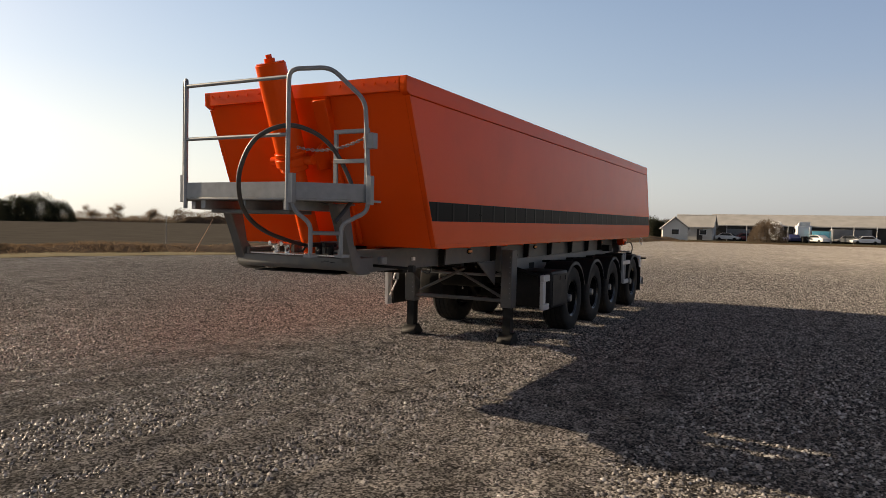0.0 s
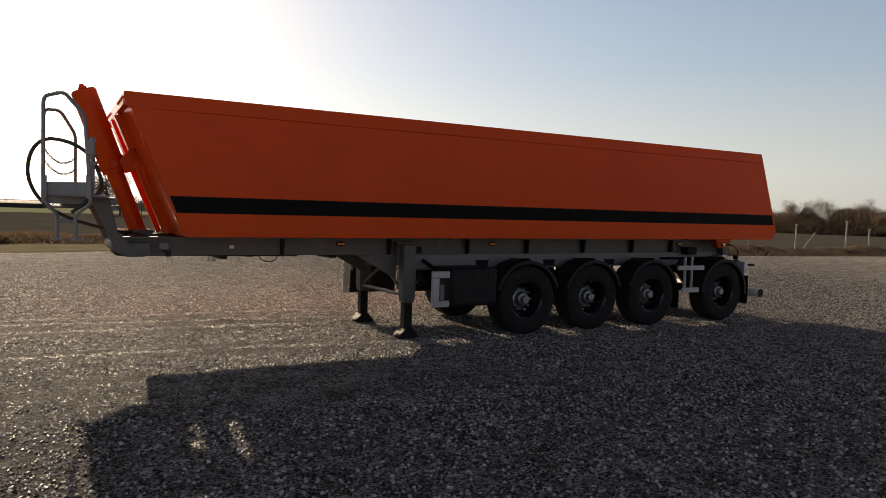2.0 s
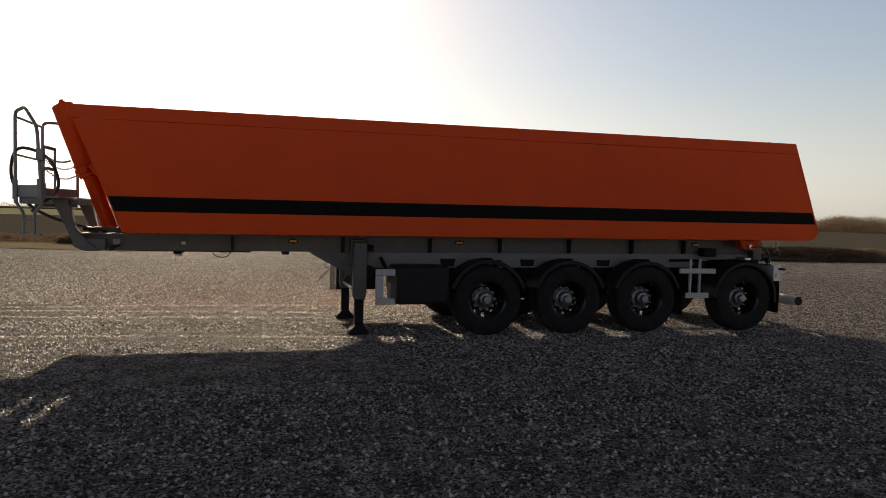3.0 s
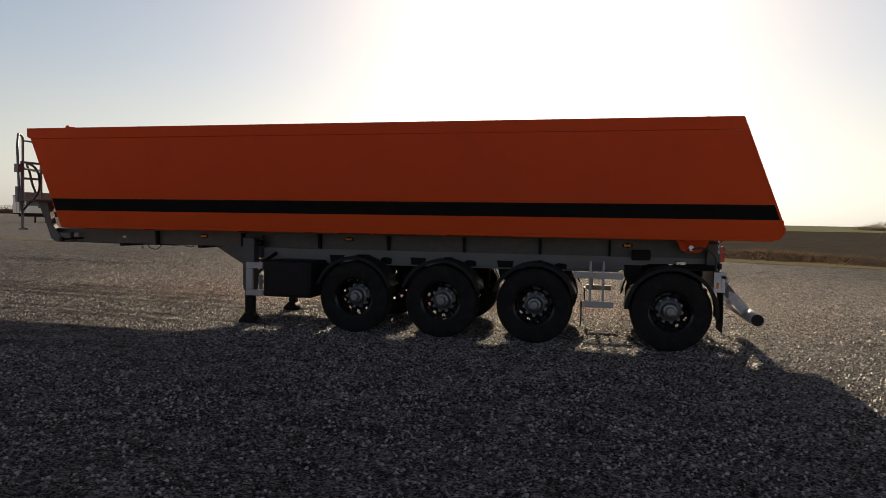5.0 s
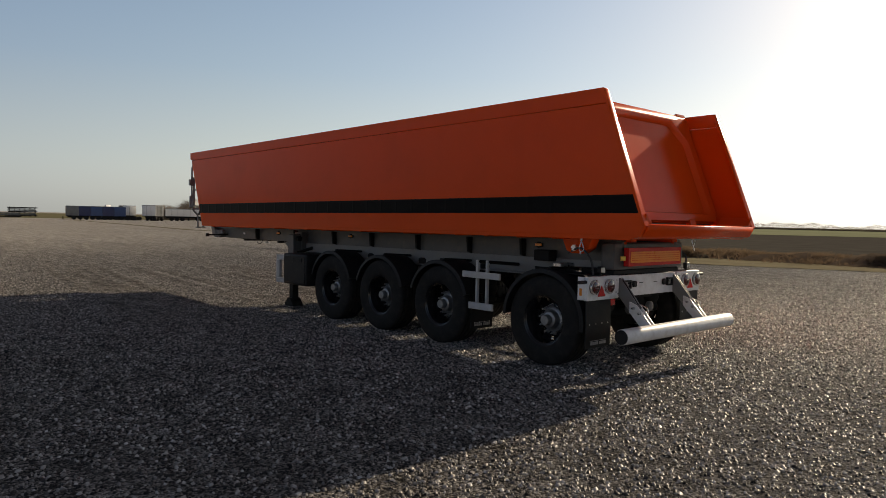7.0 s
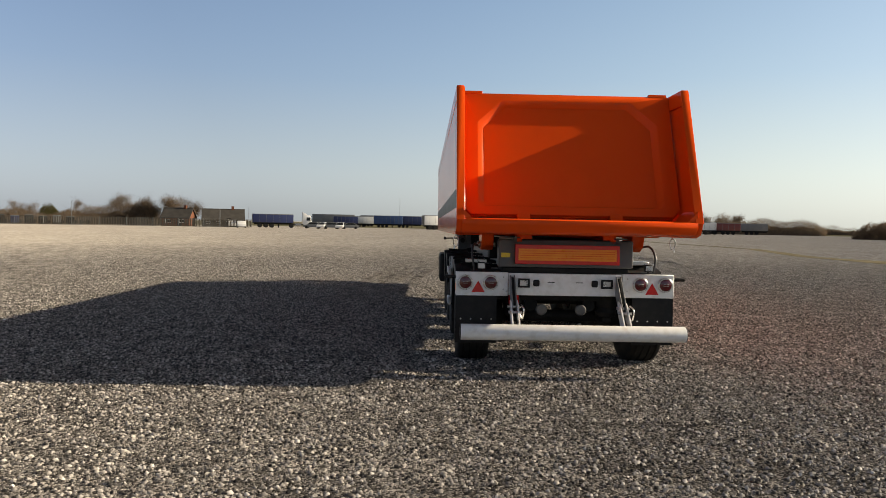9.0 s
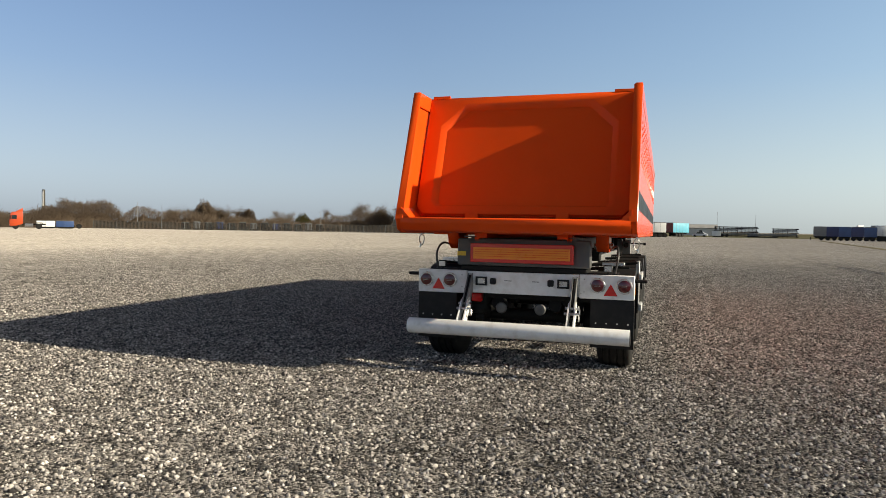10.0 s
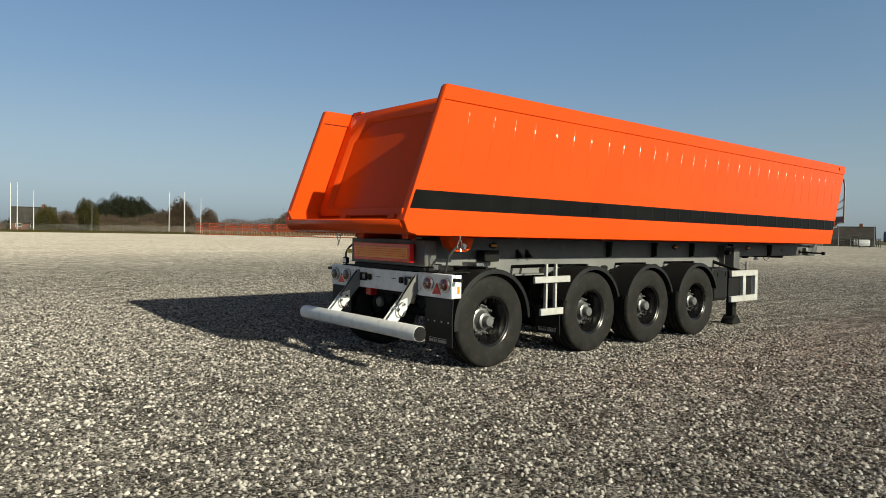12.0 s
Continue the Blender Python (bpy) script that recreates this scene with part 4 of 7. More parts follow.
def platform():
    """The galvanised step platform before the headboard, with its rails, short ladder, chains and hose."""
    deck = [(-1.44, 0.69), (-1.06, 1.13), (-0.78, 1.13), (-0.78, -1.10), (-0.95, -1.10), (-1.44, -0.55)]
    bm = prism(bm_new(), deck, 1.885, 1.905, "z")
    plat = part("platform", bm, GALV, trailer, "galvanised step platform", bevel=0.002)
    for a, b in zip([deck[2], deck[1], deck[0], deck[5], deck[4]][1:], [deck[2], deck[1], deck[0], deck[5], deck[4]][2:]):
        a, b = Vector(a), Vector(b)
        m = Matrix.Translation((*a, 0)) @ Matrix.Rotation(math.atan2(b.y - a.y, b.x - a.x), 4, "Z")
        part("kick_board", box(bm_new(), (0.004, (b - a).length - 0.004), (-0.006, 0.006), (1.905, 2.045), m), GALV, plat)
    for y in (-0.5, 0.0, 0.5, 0.95):
        part("deck_beam", box(bm_new(), (-1.40 if abs(y) < 0.6 else -1.1, -0.66), (y - 0.03, y + 0.03), (1.80, 1.884)), GALV, plat, bevel=0.003)
    part("under_plate", box(bm_new(), (-1.25, -0.93), (-0.42, 0.55), (1.765, 1.80)), FRAME, plat, bevel=0.004)
    bm = tube(bm_new(), rounded([(-1.44, -0.55, 1.80), (-1.44, -0.55, 3.02), (-1.24, -0.85, 3.05), (-1.04, -1.08, 2.78), (-0.98, -1.10, 1.90)], 0.09, 5), 0.021, 10)
    rail = part("guard_rail", bm, GALV, plat)
    bm = tube(bm_new(), rounded([(-1.44, 0.69, 1.80), (-1.44, 0.69, 3.02), (-1.25, 0.92, 3.05), (-1.06, 1.13, 2.76), (-1.06, 1.13, 1.90)], 0.09, 5), 0.021, 10)
    part("guard_rail", bm, GALV, plat)
    for z in (2.955, 2.455):
        part("cross_rail", rod(bm_new(), (-1.44, -0.55, z), (-1.44, 0.69, z), 0.018, 10), GALV, plat)
    for x, y in ((-0.93, -0.69), (-0.97, -1.06)):
        part("ladder_rail", box(bm_new(), (x - 0.012, x + 0.012), (y - 0.02, y + 0.02), (1.905, 2.55)), GALV, plat, bevel=0.002)
    for z in (2.53, 2.26):
        bm = box(bm_new(), (-0.97, -0.925), (-1.06, -0.69), (z - 0.018, z + 0.018))
        part("ladder_rung", bm, GALV, plat, bevel=0.002)
    part("latch_box", box(bm_new(), (-1.03, -0.95), (-1.16, -1.06), (2.36, 2.50)), GALV, plat, bevel=0.004)
    for x, y in ((-1.43, -0.59), (-1.0, -1.12), (-1.43, 0.72)):
        part("post_socket", box(bm_new(), (x - 0.027, x + 0.027), (y - 0.027, y + 0.027), (1.86, 2.12)), GALV, plat, bevel=0.004)
    # The hanging steps below the platform, folded up against the neck.
    bm = tube(bm_new(), rounded([(-1.43, -0.57, 1.92), (-1.41, -0.60, 1.80), (-1.30, -0.70, 1.68), (-1.30, -0.70, 1.40)], 0.06, 4), 0.02, 8)
    tube(bm, rounded([(-0.98, -1.10, 2.02), (-0.98, -1.08, 1.80), (-1.12, -0.90, 1.68), (-1.12, -0.90, 1.40)], 0.06, 4), 0.02, 8)
    rod(bm, (-1.30, -0.70, 1.60), (-1.12, -0.90, 1.60), 0.018, 8)
    box(bm, (-1.35, -1.25), (-0.74, -0.66), (1.385, 1.41))
    box(bm, (-1.16, -1.04), (-0.94, -0.86), (1.385, 1.41))
    part("folding_step", bm, GALV, plat)
    # A thick spiral hose, looped over the corner of the platform.
    pts = [(-0.50, -0.05, 1.45), (-0.75, -0.02, 1.50), (-1.10, 0.0, 1.60), (-1.36, -0.02, 1.74), (-1.53, -0.08, 1.93), (-1.60, -0.16, 2.17), (-1.55, -0.29, 2.42), (-1.40, -0.50, 2.54), (-1.16, -0.62, 2.50), (-0.97, -0.70, 2.36), (-0.86, -0.80, 2.10), (-0.89, -0.86, 1.94), (-1.0, -0.88, 1.84), (-1.16, -0.86, 1.70)]
    part("looped_hose", tube(bm_new(), curve_through(pts, 10), 0.021, 10), HOSE, plat, "thick black looped hose")

    def chain(a, b, sag, links):
        bm = bm_new()
        a, b = Vector(a), Vector(b)
        for i in range(links):
            s0, s1 = i / links, (i + 1) / links
            p, q = (a.lerp(b, s) - Vector((0, 0, sag * 4 * s * (1 - s))) for s in (s0, s1))
            way = (q - p).normalized()
            side = way.cross(Vector((0, 0, 1))).normalized()
            if i % 2:
                side = way.cross(side)
            side *= 0.011
            grow = way * 0.008
            tube(bm, [p - grow, p + side, q + side, q + grow, q - side, p - side, p - grow], 0.0042, 5)
        return part("chain", bm, GALV, plat, "slack steel safety chain")

    chain((-1.0, -1.08, 2.47), (-0.86, -0.18, 2.42), 0.07, 28)
    chain((-1.44, 0.69, 2.52), (-1.06, 1.13, 2.44), 0.13, 22)
    chain((-1.44, 0.69, 2.37), (-1.06, 1.13, 2.28), 0.12, 22)


platform()


# -- wheels
def wheel_at(x, y, turn):
    w = new("wheel")
    w.empty_display_size = 0.2
    w.parent = trailer
    w.matrix_basis = pose(x, y, 0.53, 0, 0, turn)
    return w


def build_wheel(x, y, turn):
    """A wide single tyre on a deep black rim, with a grey hub and its nuts; the outside looks to -y."""
    w = wheel_at(x, y, turn)
    half = [(0.288, 0.165), (0.300, 0.178), (0.335, 0.187), (0.400, 0.193), (0.455, 0.190), (0.492, 0.181), (0.515, 0.172), (0.526, 0.160)]
    tread = []
    for g in (-0.115, -0.040, 0.040, 0.115):
        tread += [(0.534, g - 0.010), (0.520, g - 0.007), (0.520, g + 0.007), (0.534, g + 0.010)]
    prof = [(r, -y) for r, y in half] + tread + [(r, y) for r, y in half[::-1]]
    part("tyre", lathe(bm_new(), prof, 64, closed=True), RUBBER, w, "worn black wide tyre")
    rim = [(0.286, -0.168), (0.300, -0.176), (0.296, -0.166), (0.270, -0.150), (0.262, -0.08), (0.256, 0.03), (0.256, 0.09), (0.272, 0.15), (0.286, 0.168)]
    barrel = part("rim", lathe(bm_new(), rim, 48, closed=True), RIMBLACK, w, "glossy black steel rim")
    # The dished disc, with ten hand holes between its spokes.
    bm = lathe(bm_new(), [(0.212, 0.050), (0.188, 0.034), (0.10, 0.034), (0.10, 0.047), (0.188, 0.047), (0.212, 0.062)], 40, closed=True)
    for j in range(10):
        spoke = [(r, radians(36 * j + d)) for r, d in ((0.210, -12), (0.210, 0), (0.210, 12), (0.257, 12), (0.257, 0), (0.257, -12))]
        rings = [[bm.verts.new((r * math.cos(t), y + (0.008 if r > 0.22 else 0), r * math.sin(t))) for r, t in spoke] for y in (0.050, 0.062)]
        bm.faces.new(rings[0])
        bm.faces.new(rings[1][::-1])
        for i in range(6):
            bm.faces.new((rings[0][i], rings[0][(i + 1) % 6], rings[1][(i + 1) % 6], rings[1][i]))
    part("disc", bm, RIMBLACK, barrel)
    bm = lathe(bm_new(), [(0.06, 0.036), (0.150, 0.032), (0.152, 0.010), (0.140, 0.002), (0.118, -0.006), (0.104, -0.030), (0.097, -0.072), (0.086, -0.080), (0.064, -0.082), (0.062, -0.142), (0.055, -0.152), (0.026, -0.153)], 32)
    part("hub", bm, HUB, w, "grey cast hub with wheel nuts")
    for j in range(10):
        t = 2 * math.pi * j / 10
        p = Vector((0.1640 * math.cos(t), 0.035, 0.1640 * math.sin(t)))
        bm = rod(bm_new(), p, p + Vector((0, -0.008, 0)), 0.026, 10)
        rod(bm, p + Vector((0, -0.008, 0)), p + Vector((0, -0.042, 0)), 0.018, 6)
        rod(bm, p + Vector((0, -0.042, 0)), p + Vector((0, -0.080, 0)), 0.011, 8)
        part("wheel_nut", bm, HUB, w)
    part("brake_drum", lathe(bm_new(), [(0.08, 0.36), (0.20, 0.36), (0.205, 0.10), (0.08, 0.10)], 32), UNDER, w)
    return w


AXLES = (5.04, 6.37, 7.72, 9.565)
first_wheel = build_wheel(AXLES[0], -1.01, 0)
for i, x in enumerate(AXLES):
    for s in (-1, 1):
        if (i, s) != (0, -1):
            spin = pose(x, s * 1.01, 0.53, 0, 0, 0 if s < 0 else 180) @ Matrix.Rotation(radians(23 * (i + 1) + 11 * s), 4, "Y")
            copy_thing(first_wheel, spin)


def running_gear(x):
    part("axle_beam", rod(bm_new(), (x, -0.86, 0.53), (x, 0.86, 0.53), 0.072, 16), UNDER, trailer)
    for s in (-1, 1):
        bm = prism(bm_new(), [(x - 0.55, 0.98), (x - 0.42, 1.02), (x - 0.05, 0.62), (x + 0.38, 0.56), (x + 0.38, 0.50), (x - 0.1, 0.48), (x - 0.58, 0.90)], *sorted((s * 0.50, s * 0.60)))
        part("trailing_arm", bm, UNDER, trailer, bevel=0.006)
        part("spring_hanger", prism(bm_new(), [(x - 0.62, 1.12), (x - 0.36, 1.12), (x - 0.42, 0.84), (x - 0.56, 0.84)], *sorted((s * 0.47, s * 0.63))), UNDER, trailer, bevel=0.004)
        bm = lathe(bm_new(), [(0.08, 0.0), (0.11, 0.01), (0.125, 0.06), (0.105, 0.11), (0.13, 0.17), (0.115, 0.26), (0.13, 0.33), (0.11, 0.42), (0.12, 0.52), (0.09, 0.54)], 24)
        bmesh.ops.transform(bm, matrix=Matrix.Translation((x + 0.33, s * 0.55, 0.565)) @ Matrix.Rotation(radians(90), 4, "X"), verts=bm.verts)
        part("air_spring", bm, UNDER, trailer)
        part("shock_absorber", rod(bm_new(), (x - 0.04, s * 0.42, 0.56), (x - 0.34, s * 0.42, 1.10), 0.035, 12), UNDER, trailer)
        bm = rod(bm_new(), (x + 0.14, s * 0.34, 0.66), (x + 0.36, s * 0.34, 0.70), 0.08, 16)
        part("brake_chamber", bm, UNDER, trailer, bevel=0.006)


for x in AXLES:
    running_gear(x)


def mudguard(x, s, a0, a1):
    """A black plastic half-round guard over one wheel, with a rolled edge and its stay."""
    r0, r1, n = 0.595, 0.612, 20
    bm = bm_new()
    rows = []
    for i in range(n + 1):
        t = radians(a0 + (a1 - a0) * i / n)
        rows.append([bm.verts.new((x + r * math.cos(t), s * y, 0.53 + r * math.sin(t))) for r, y in ((r0, 0.80), (r1, 0.80), (r1, 1.225), (r1 - 0.05, 1.235), (r1 - 0.05, 1.222), (r0, 1.21))])
    for a, b in zip(rows, rows[1:]):
        for j in range(6):
            bm.faces.new((a[j], a[(j + 1) % 6], b[(j + 1) % 6], b[j]))
    bm.faces.new(rows[0])
    bm.faces.new(rows[-1][::-1])
    g = part("mudguard", bm, BLACK, trailer, "black plastic half-round mudguard")
    part("stay", rod(bm_new(), (x + 0.05, s * 0.60, 1.12), (x + 0.05, s * 1.15, 1.15), 0.02, 8), UNDER, g)
    return g


for x in AXLES[:3]:
    for s in (-1, 1):
        mudguard(x, s, 18, 162)
for s in (-1, 1):
    mudguard(AXLES[3], s, -6, 178)


def mud_flap(x, s, y0, y1, z0, z1):
    bm = prism(bm_new(), [(x, z1), (x + 0.012, z1), (x + 0.022, (z0 + z1) / 2), (x + 0.014, z0), (x + 0.002, z0), (x + 0.010, (z0 + z1) / 2)], *sorted((s * y0, s * y1)))
    flap = part("mud_flap", bm, BLACK, trailer, "black rubber mud flap with white lettering bars")
    y, wide = (y0 + y1) / 2, 0.30
    for k in range(8):
        a = y - wide / 2 + k * wide / 8
        part("lettering_bar", box(bm_new(), (x + 0.0165, x + 0.020), sorted((s * a, s * (a + wide / 8 * (0.72 if k != 3 else 0.4)))), (z0 + 0.035, z0 + 0.068)), LETTERS, flap)
    part("lettering_rule", box(bm_new(), (x + 0.0165, x + 0.020), sorted((s * (y - wide / 2), s * (y + wide / 2))), (z0 + 0.078, z0 + 0.084)), LETTERS, flap)
    for k in range(4):
        a = y0 + 0.06 + k * (y1 - y0 - 0.12) / 3
        part("rivet", rod(bm_new(), (x + 0.018, s * a, z1 - 0.27), (x + 0.025, s * a, z1 - 0.27), 0.009, 8), STEEL, flap)


for s in (-1, 1):
    mud_flap(10.20, s, 0.77, 1.235, 0.29, 0.83)
    mud_flap(8.36, s, 0.80, 1.20, 0.27, 0.62)


# -- side brackets, tool boxes and legs
def side_brackets(s):
    y = sorted((s * 1.235, s * 1.275))
    g = part("side_bracket", box(bm_new(), (8.265, 8.93), y, (0.955, 1.035)), BRACKET, trailer, "white painted side guard bracket", bevel=0.006)
    part("rail", box(bm_new(), (8.39, 8.81), y, (0.555, 0.640)), BRACKET, g, bevel=0.006)
    for x in (8.49, 8.665):
        part("upright", box(bm_new(), (x - 0.016, x + 0.016), sorted((s * 1.19, s * 1.234)), (0.56, 1.185)), BRACKET, g, bevel=0.004)
        part("arm", rod(bm_new(), (x, s * 0.60, 1.12), (x, s * 1.21, 1.165), 0.022, 10), UNDER, g)
    y = sorted((s * 1.11, s * 1.165))
    if s < 0:
        y = [-1.27, -1.215]
        g = part("side_bracket", box(bm_new(), (3.32, 3.43), y, (0.58, 0.905)), BRACKET, trailer, "white painted side guard bracket", bevel=0.006)
        part("rail", box(bm_new(), (3.32, 3.60), y, (0.907, 1.0)), BRACKET, g, bevel=0.006)
        part("rail", box(bm_new(), (3.32, 3.60), y, (0.49, 0.578)), BRACKET, g, bevel=0.006)
        part("upright", box(bm_new(), (3.50, 3.55), (-1.20, -1.16), (0.58, 0.80)), GALV, g, bevel=0.004)
    else:
        g = part("side_bracket", box(bm_new(), (2.92, 3.86), y, (0.885, 0.985)), BRACKET, trailer, "white painted side guard bracket", bevel=0.006)
        part("rail", box(bm_new(), (2.92, 3.86), y, (0.45, 0.55)), BRACKET, g, bevel=0.006)
        for x in (2.92, 3.36):
            part("upright", box(bm_new(), (x, x + 0.10), y, (0.552, 0.883)), BRACKET, g, bevel=0.004)
        # Dark panel behind the bracket, widened to stand in for shade on its inner faces.
        part("shade_backing", box(bm_new(), (3.03, 3.86), sorted((s * 1.07, s * 1.105)), (0.46, 0.975)), BLACK, g)
    part("arm", rod(bm_new(), (3.5, s * 0.60, 1.12), (3.5, s * 1.12, 0.97), 0.03, 10), UNDER, g)
    # A black box behind it.
    bm = box(bm_new(), (3.62 if s < 0 else 3.90, 4.40), sorted((s * 0.66, s * (1.29 if s < 0 else 1.10))), (0.49, 1.04))
    bx = part("tool_box", bm, BLACK, trailer, "black plastic tool box", bevel=0.03)
    part("lid", box(bm_new(), (3.65 if s < 0 else 3.93, 4.36), sorted((s * (1.29 if s < 0 else 1.10), s * (1.302 if s < 0 else 1.118))), (0.53, 1.0)), BLACK, bx, bevel=0.008)
    for x in (3.99, 4.25):
        part("latch", box(bm_new(), (x - 0.02, x + 0.02), sorted((s * (1.301 if s < 0 else 1.117), s * (1.31 if s < 0 else 1.13))), (0.90, 0.97)), BLACK, bx, bevel=0.003)


for s in (-1, 1):
    side_brackets(s)


def landing_leg(s):
    x, y = 3.15, s * 0.80
    bm = prism(bm_new(), [(x - 0.10, 0.62), (x - 0.08, 0.52), (x + 0.08, 0.52), (x + 0.10, 0.62), (x + 0.10, 1.36), (x - 0.10, 1.36)], y - 0.085, y + 0.085)
    leg = part("landing_leg", bm, FRAME, trailer, "dark grey telescopic landing leg", bevel=0.01)
    part("inner_tube", box(bm_new(), (x - 0.065, x + 0.065), (y - 0.062, y + 0.062), (0.12, 0.60)), UNDER, leg, bevel=0.006)
    bm = prism(bm_new(), [(x - 0.15, 0.0), (x + 0.15, 0.0), (x + 0.15, 0.045), (x + 0.09, 0.11), (x + 0.05, 0.16), (x - 0.05, 0.16), (x - 0.09, 0.11), (x - 0.15, 0.045)], y - 0.11, y + 0.11)
    part("foot", bm, UNDER, leg, bevel=0.008)
    for k in range(9):
        part("bolt", rod(bm_new(), (x - 0.10, y - 0.055, 0.66 + k * 0.075), (x - 0.108, y - 0.055, 0.66 + k * 0.075), 0.007, 6), GALV, leg)
    bm = prism(bm_new(), [(x - 0.72, 1.19), (x - 0.10, 1.19), (x - 0.10, 0.84), (x - 0.20, 0.90)], *sorted((s * 0.61, s * 0.63)))
    part("gusset_plate", bm, FRAME, leg, bevel=0.003)
    bm = box(bm_new(), (x - 0.13, x + 0.14), sorted((s * 0.60, s * 0.72)), (1.05, 1.40))
    part("leg_mount", bm, FRAME, leg, bevel=0.006)
    bm = rod(bm_new(), (x + 0.12, y, 1.28), (x + 0.20, y, 1.28), 0.05, 12)
    part("gear_case", bm, UNDER, leg)


for s in (-1, 1):
    landing_leg(s)


def between_legs():
    part("shaft", rod(bm_new(), (3.15, -0.74, 0.98), (3.15, 0.74, 0.98), 0.022, 10), GALV, trailer)
    bm = rod(bm_new(), (3.12, -0.72, 0.62), (3.12, 0.72, 0.62), 0.028, 8)
    rod(bm, (3.13, -0.72, 0.66), (3.13, 0.10, 1.06), 0.022, 8)
    rod(bm, (3.13, 0.72, 0.66), (3.13, -0.10, 1.06), 0.022, 8)
    part("leg_brace", bm, FRAME, trailer)
    bm = tube(bm_new(), rounded([(3.02, 0.90, 1.10), (2.90, 0.94, 1.05), (2.80, 0.94, 0.86), (2.90, 0.94, 0.84), (2.70, 0.94, 0.62)], 0.02, 3), 0.012, 8)
    part("crank_handle", bm, STEEL, trailer)
    for x, y, r, z, l in ((3.9, 0.30, 0.14, 0.86, 0.75), (4.2, -0.25, 0.12, 0.90, 0.6)):
        bm = lathe(bm_new(), [(0.02, -l / 2 - 0.03), (r * 0.7, -l / 2 - 0.02), (r, -l / 2 + 0.03), (r, l / 2 - 0.03), (r * 0.7, l / 2 + 0.02), (0.02, l / 2 + 0.03)], 28)
        bmesh.ops.transform(bm, matrix=pose(x, y, z), verts=bm.verts)
        tank = part("air_tank", bm, UNDER, trailer, "dark grey cylindrical air tank")
        for k in (-0.2, 0.2):
            part("strap", rod(bm_new(), (x, y + k - 0.02, z), (x, y + k + 0.02, z), r + 0.006, 24), UNDER, tank)
        part("drain_tap", rod(bm_new(), (x, y, z - r), (x, y, z - r - 0.05), 0.012, 8), STEEL, tank)
    part("document_tube", rod(bm_new(), (3.02, 1.0, 0.84), (3.02, 1.0, 1.12), 0.022, 16), GALV, trailer, "grey upright plastic tube")
    for s in (-1, 1):
        part("valve_block", box(bm_new(), (9.05, 9.30), sorted((s * 0.62, s * 0.78)), (1.20, 1.34)), UNDER, trailer, bevel=0.01)
        bm = tube(bm_new(), curve_through([(9.7, s * 0.9, 1.33), (9.95, s * 1.02, 1.40), (10.12, s * 1.05, 1.28), (10.14, s * 1.02, 1.10)]), 0.013, 7)
        part("curved_cable", bm, HOSE, trailer)
        bm = box(bm_new(), (9.62, 9.74), sorted((s * 0.85, s * 1.10)), (1.17, 1.21))
        part("guard_clamp", bm, STEEL, trailer, bevel=0.004)


between_legs()


# -- rear: light bar, lamps, marker board, bumper
def lamp(y, z, x):
    bm = lathe(bm_new(), [(0.03, 0.0), (0.080, 0.0), (0.084, -0.012), (0.083, -0.026), (0.076, -0.030), (0.074, -0.018), (0.03, -0.018)], 32)
    at = Matrix.Translation((x, y, z)) @ Matrix.Rotation(radians(90), 4, "Z")
    bmesh.ops.transform(bm, matrix=at, verts=bm.verts)
    ring = part("tail_lamp", bm, BLACK, trailer, "round dark red tail lamp in a black rim")
    bm = lathe(bm_new(), [(0.02, -0.016), (0.074, -0.016), (0.066, -0.036), (0.040, -0.046), (0.012, -0.049)], 32)
    bmesh.ops.transform(bm, matrix=at, verts=bm.verts)
    part("lens", bm, LENS, ring)
    part("lamp_reflector", box(bm_new(), (x + 0.040, x + 0.0505), (y - 0.030, y + 0.030), (z - 0.011, z + 0.011)), LETTERS, ring, "small pale window in the lens", bevel=0.003)
    bm = lathe(bm_new(), [(0.079, -0.028), (0.0835, -0.024), (0.0845, -0.014), (0.0845, -0.010), (0.086, -0.014), (0.0845, -0.027), (0.080, -0.031)], 32)
    bmesh.ops.transform(bm, matrix=at, verts=bm.verts)
    part("chrome_trim", bm, STEEL, ring)
    part("reflector_bar", box(bm_new(), (x + 0.049, x + 0.052), (y - 0.030, y + 0.030), (z - 0.006, z + 0.008)), LENS, ring)


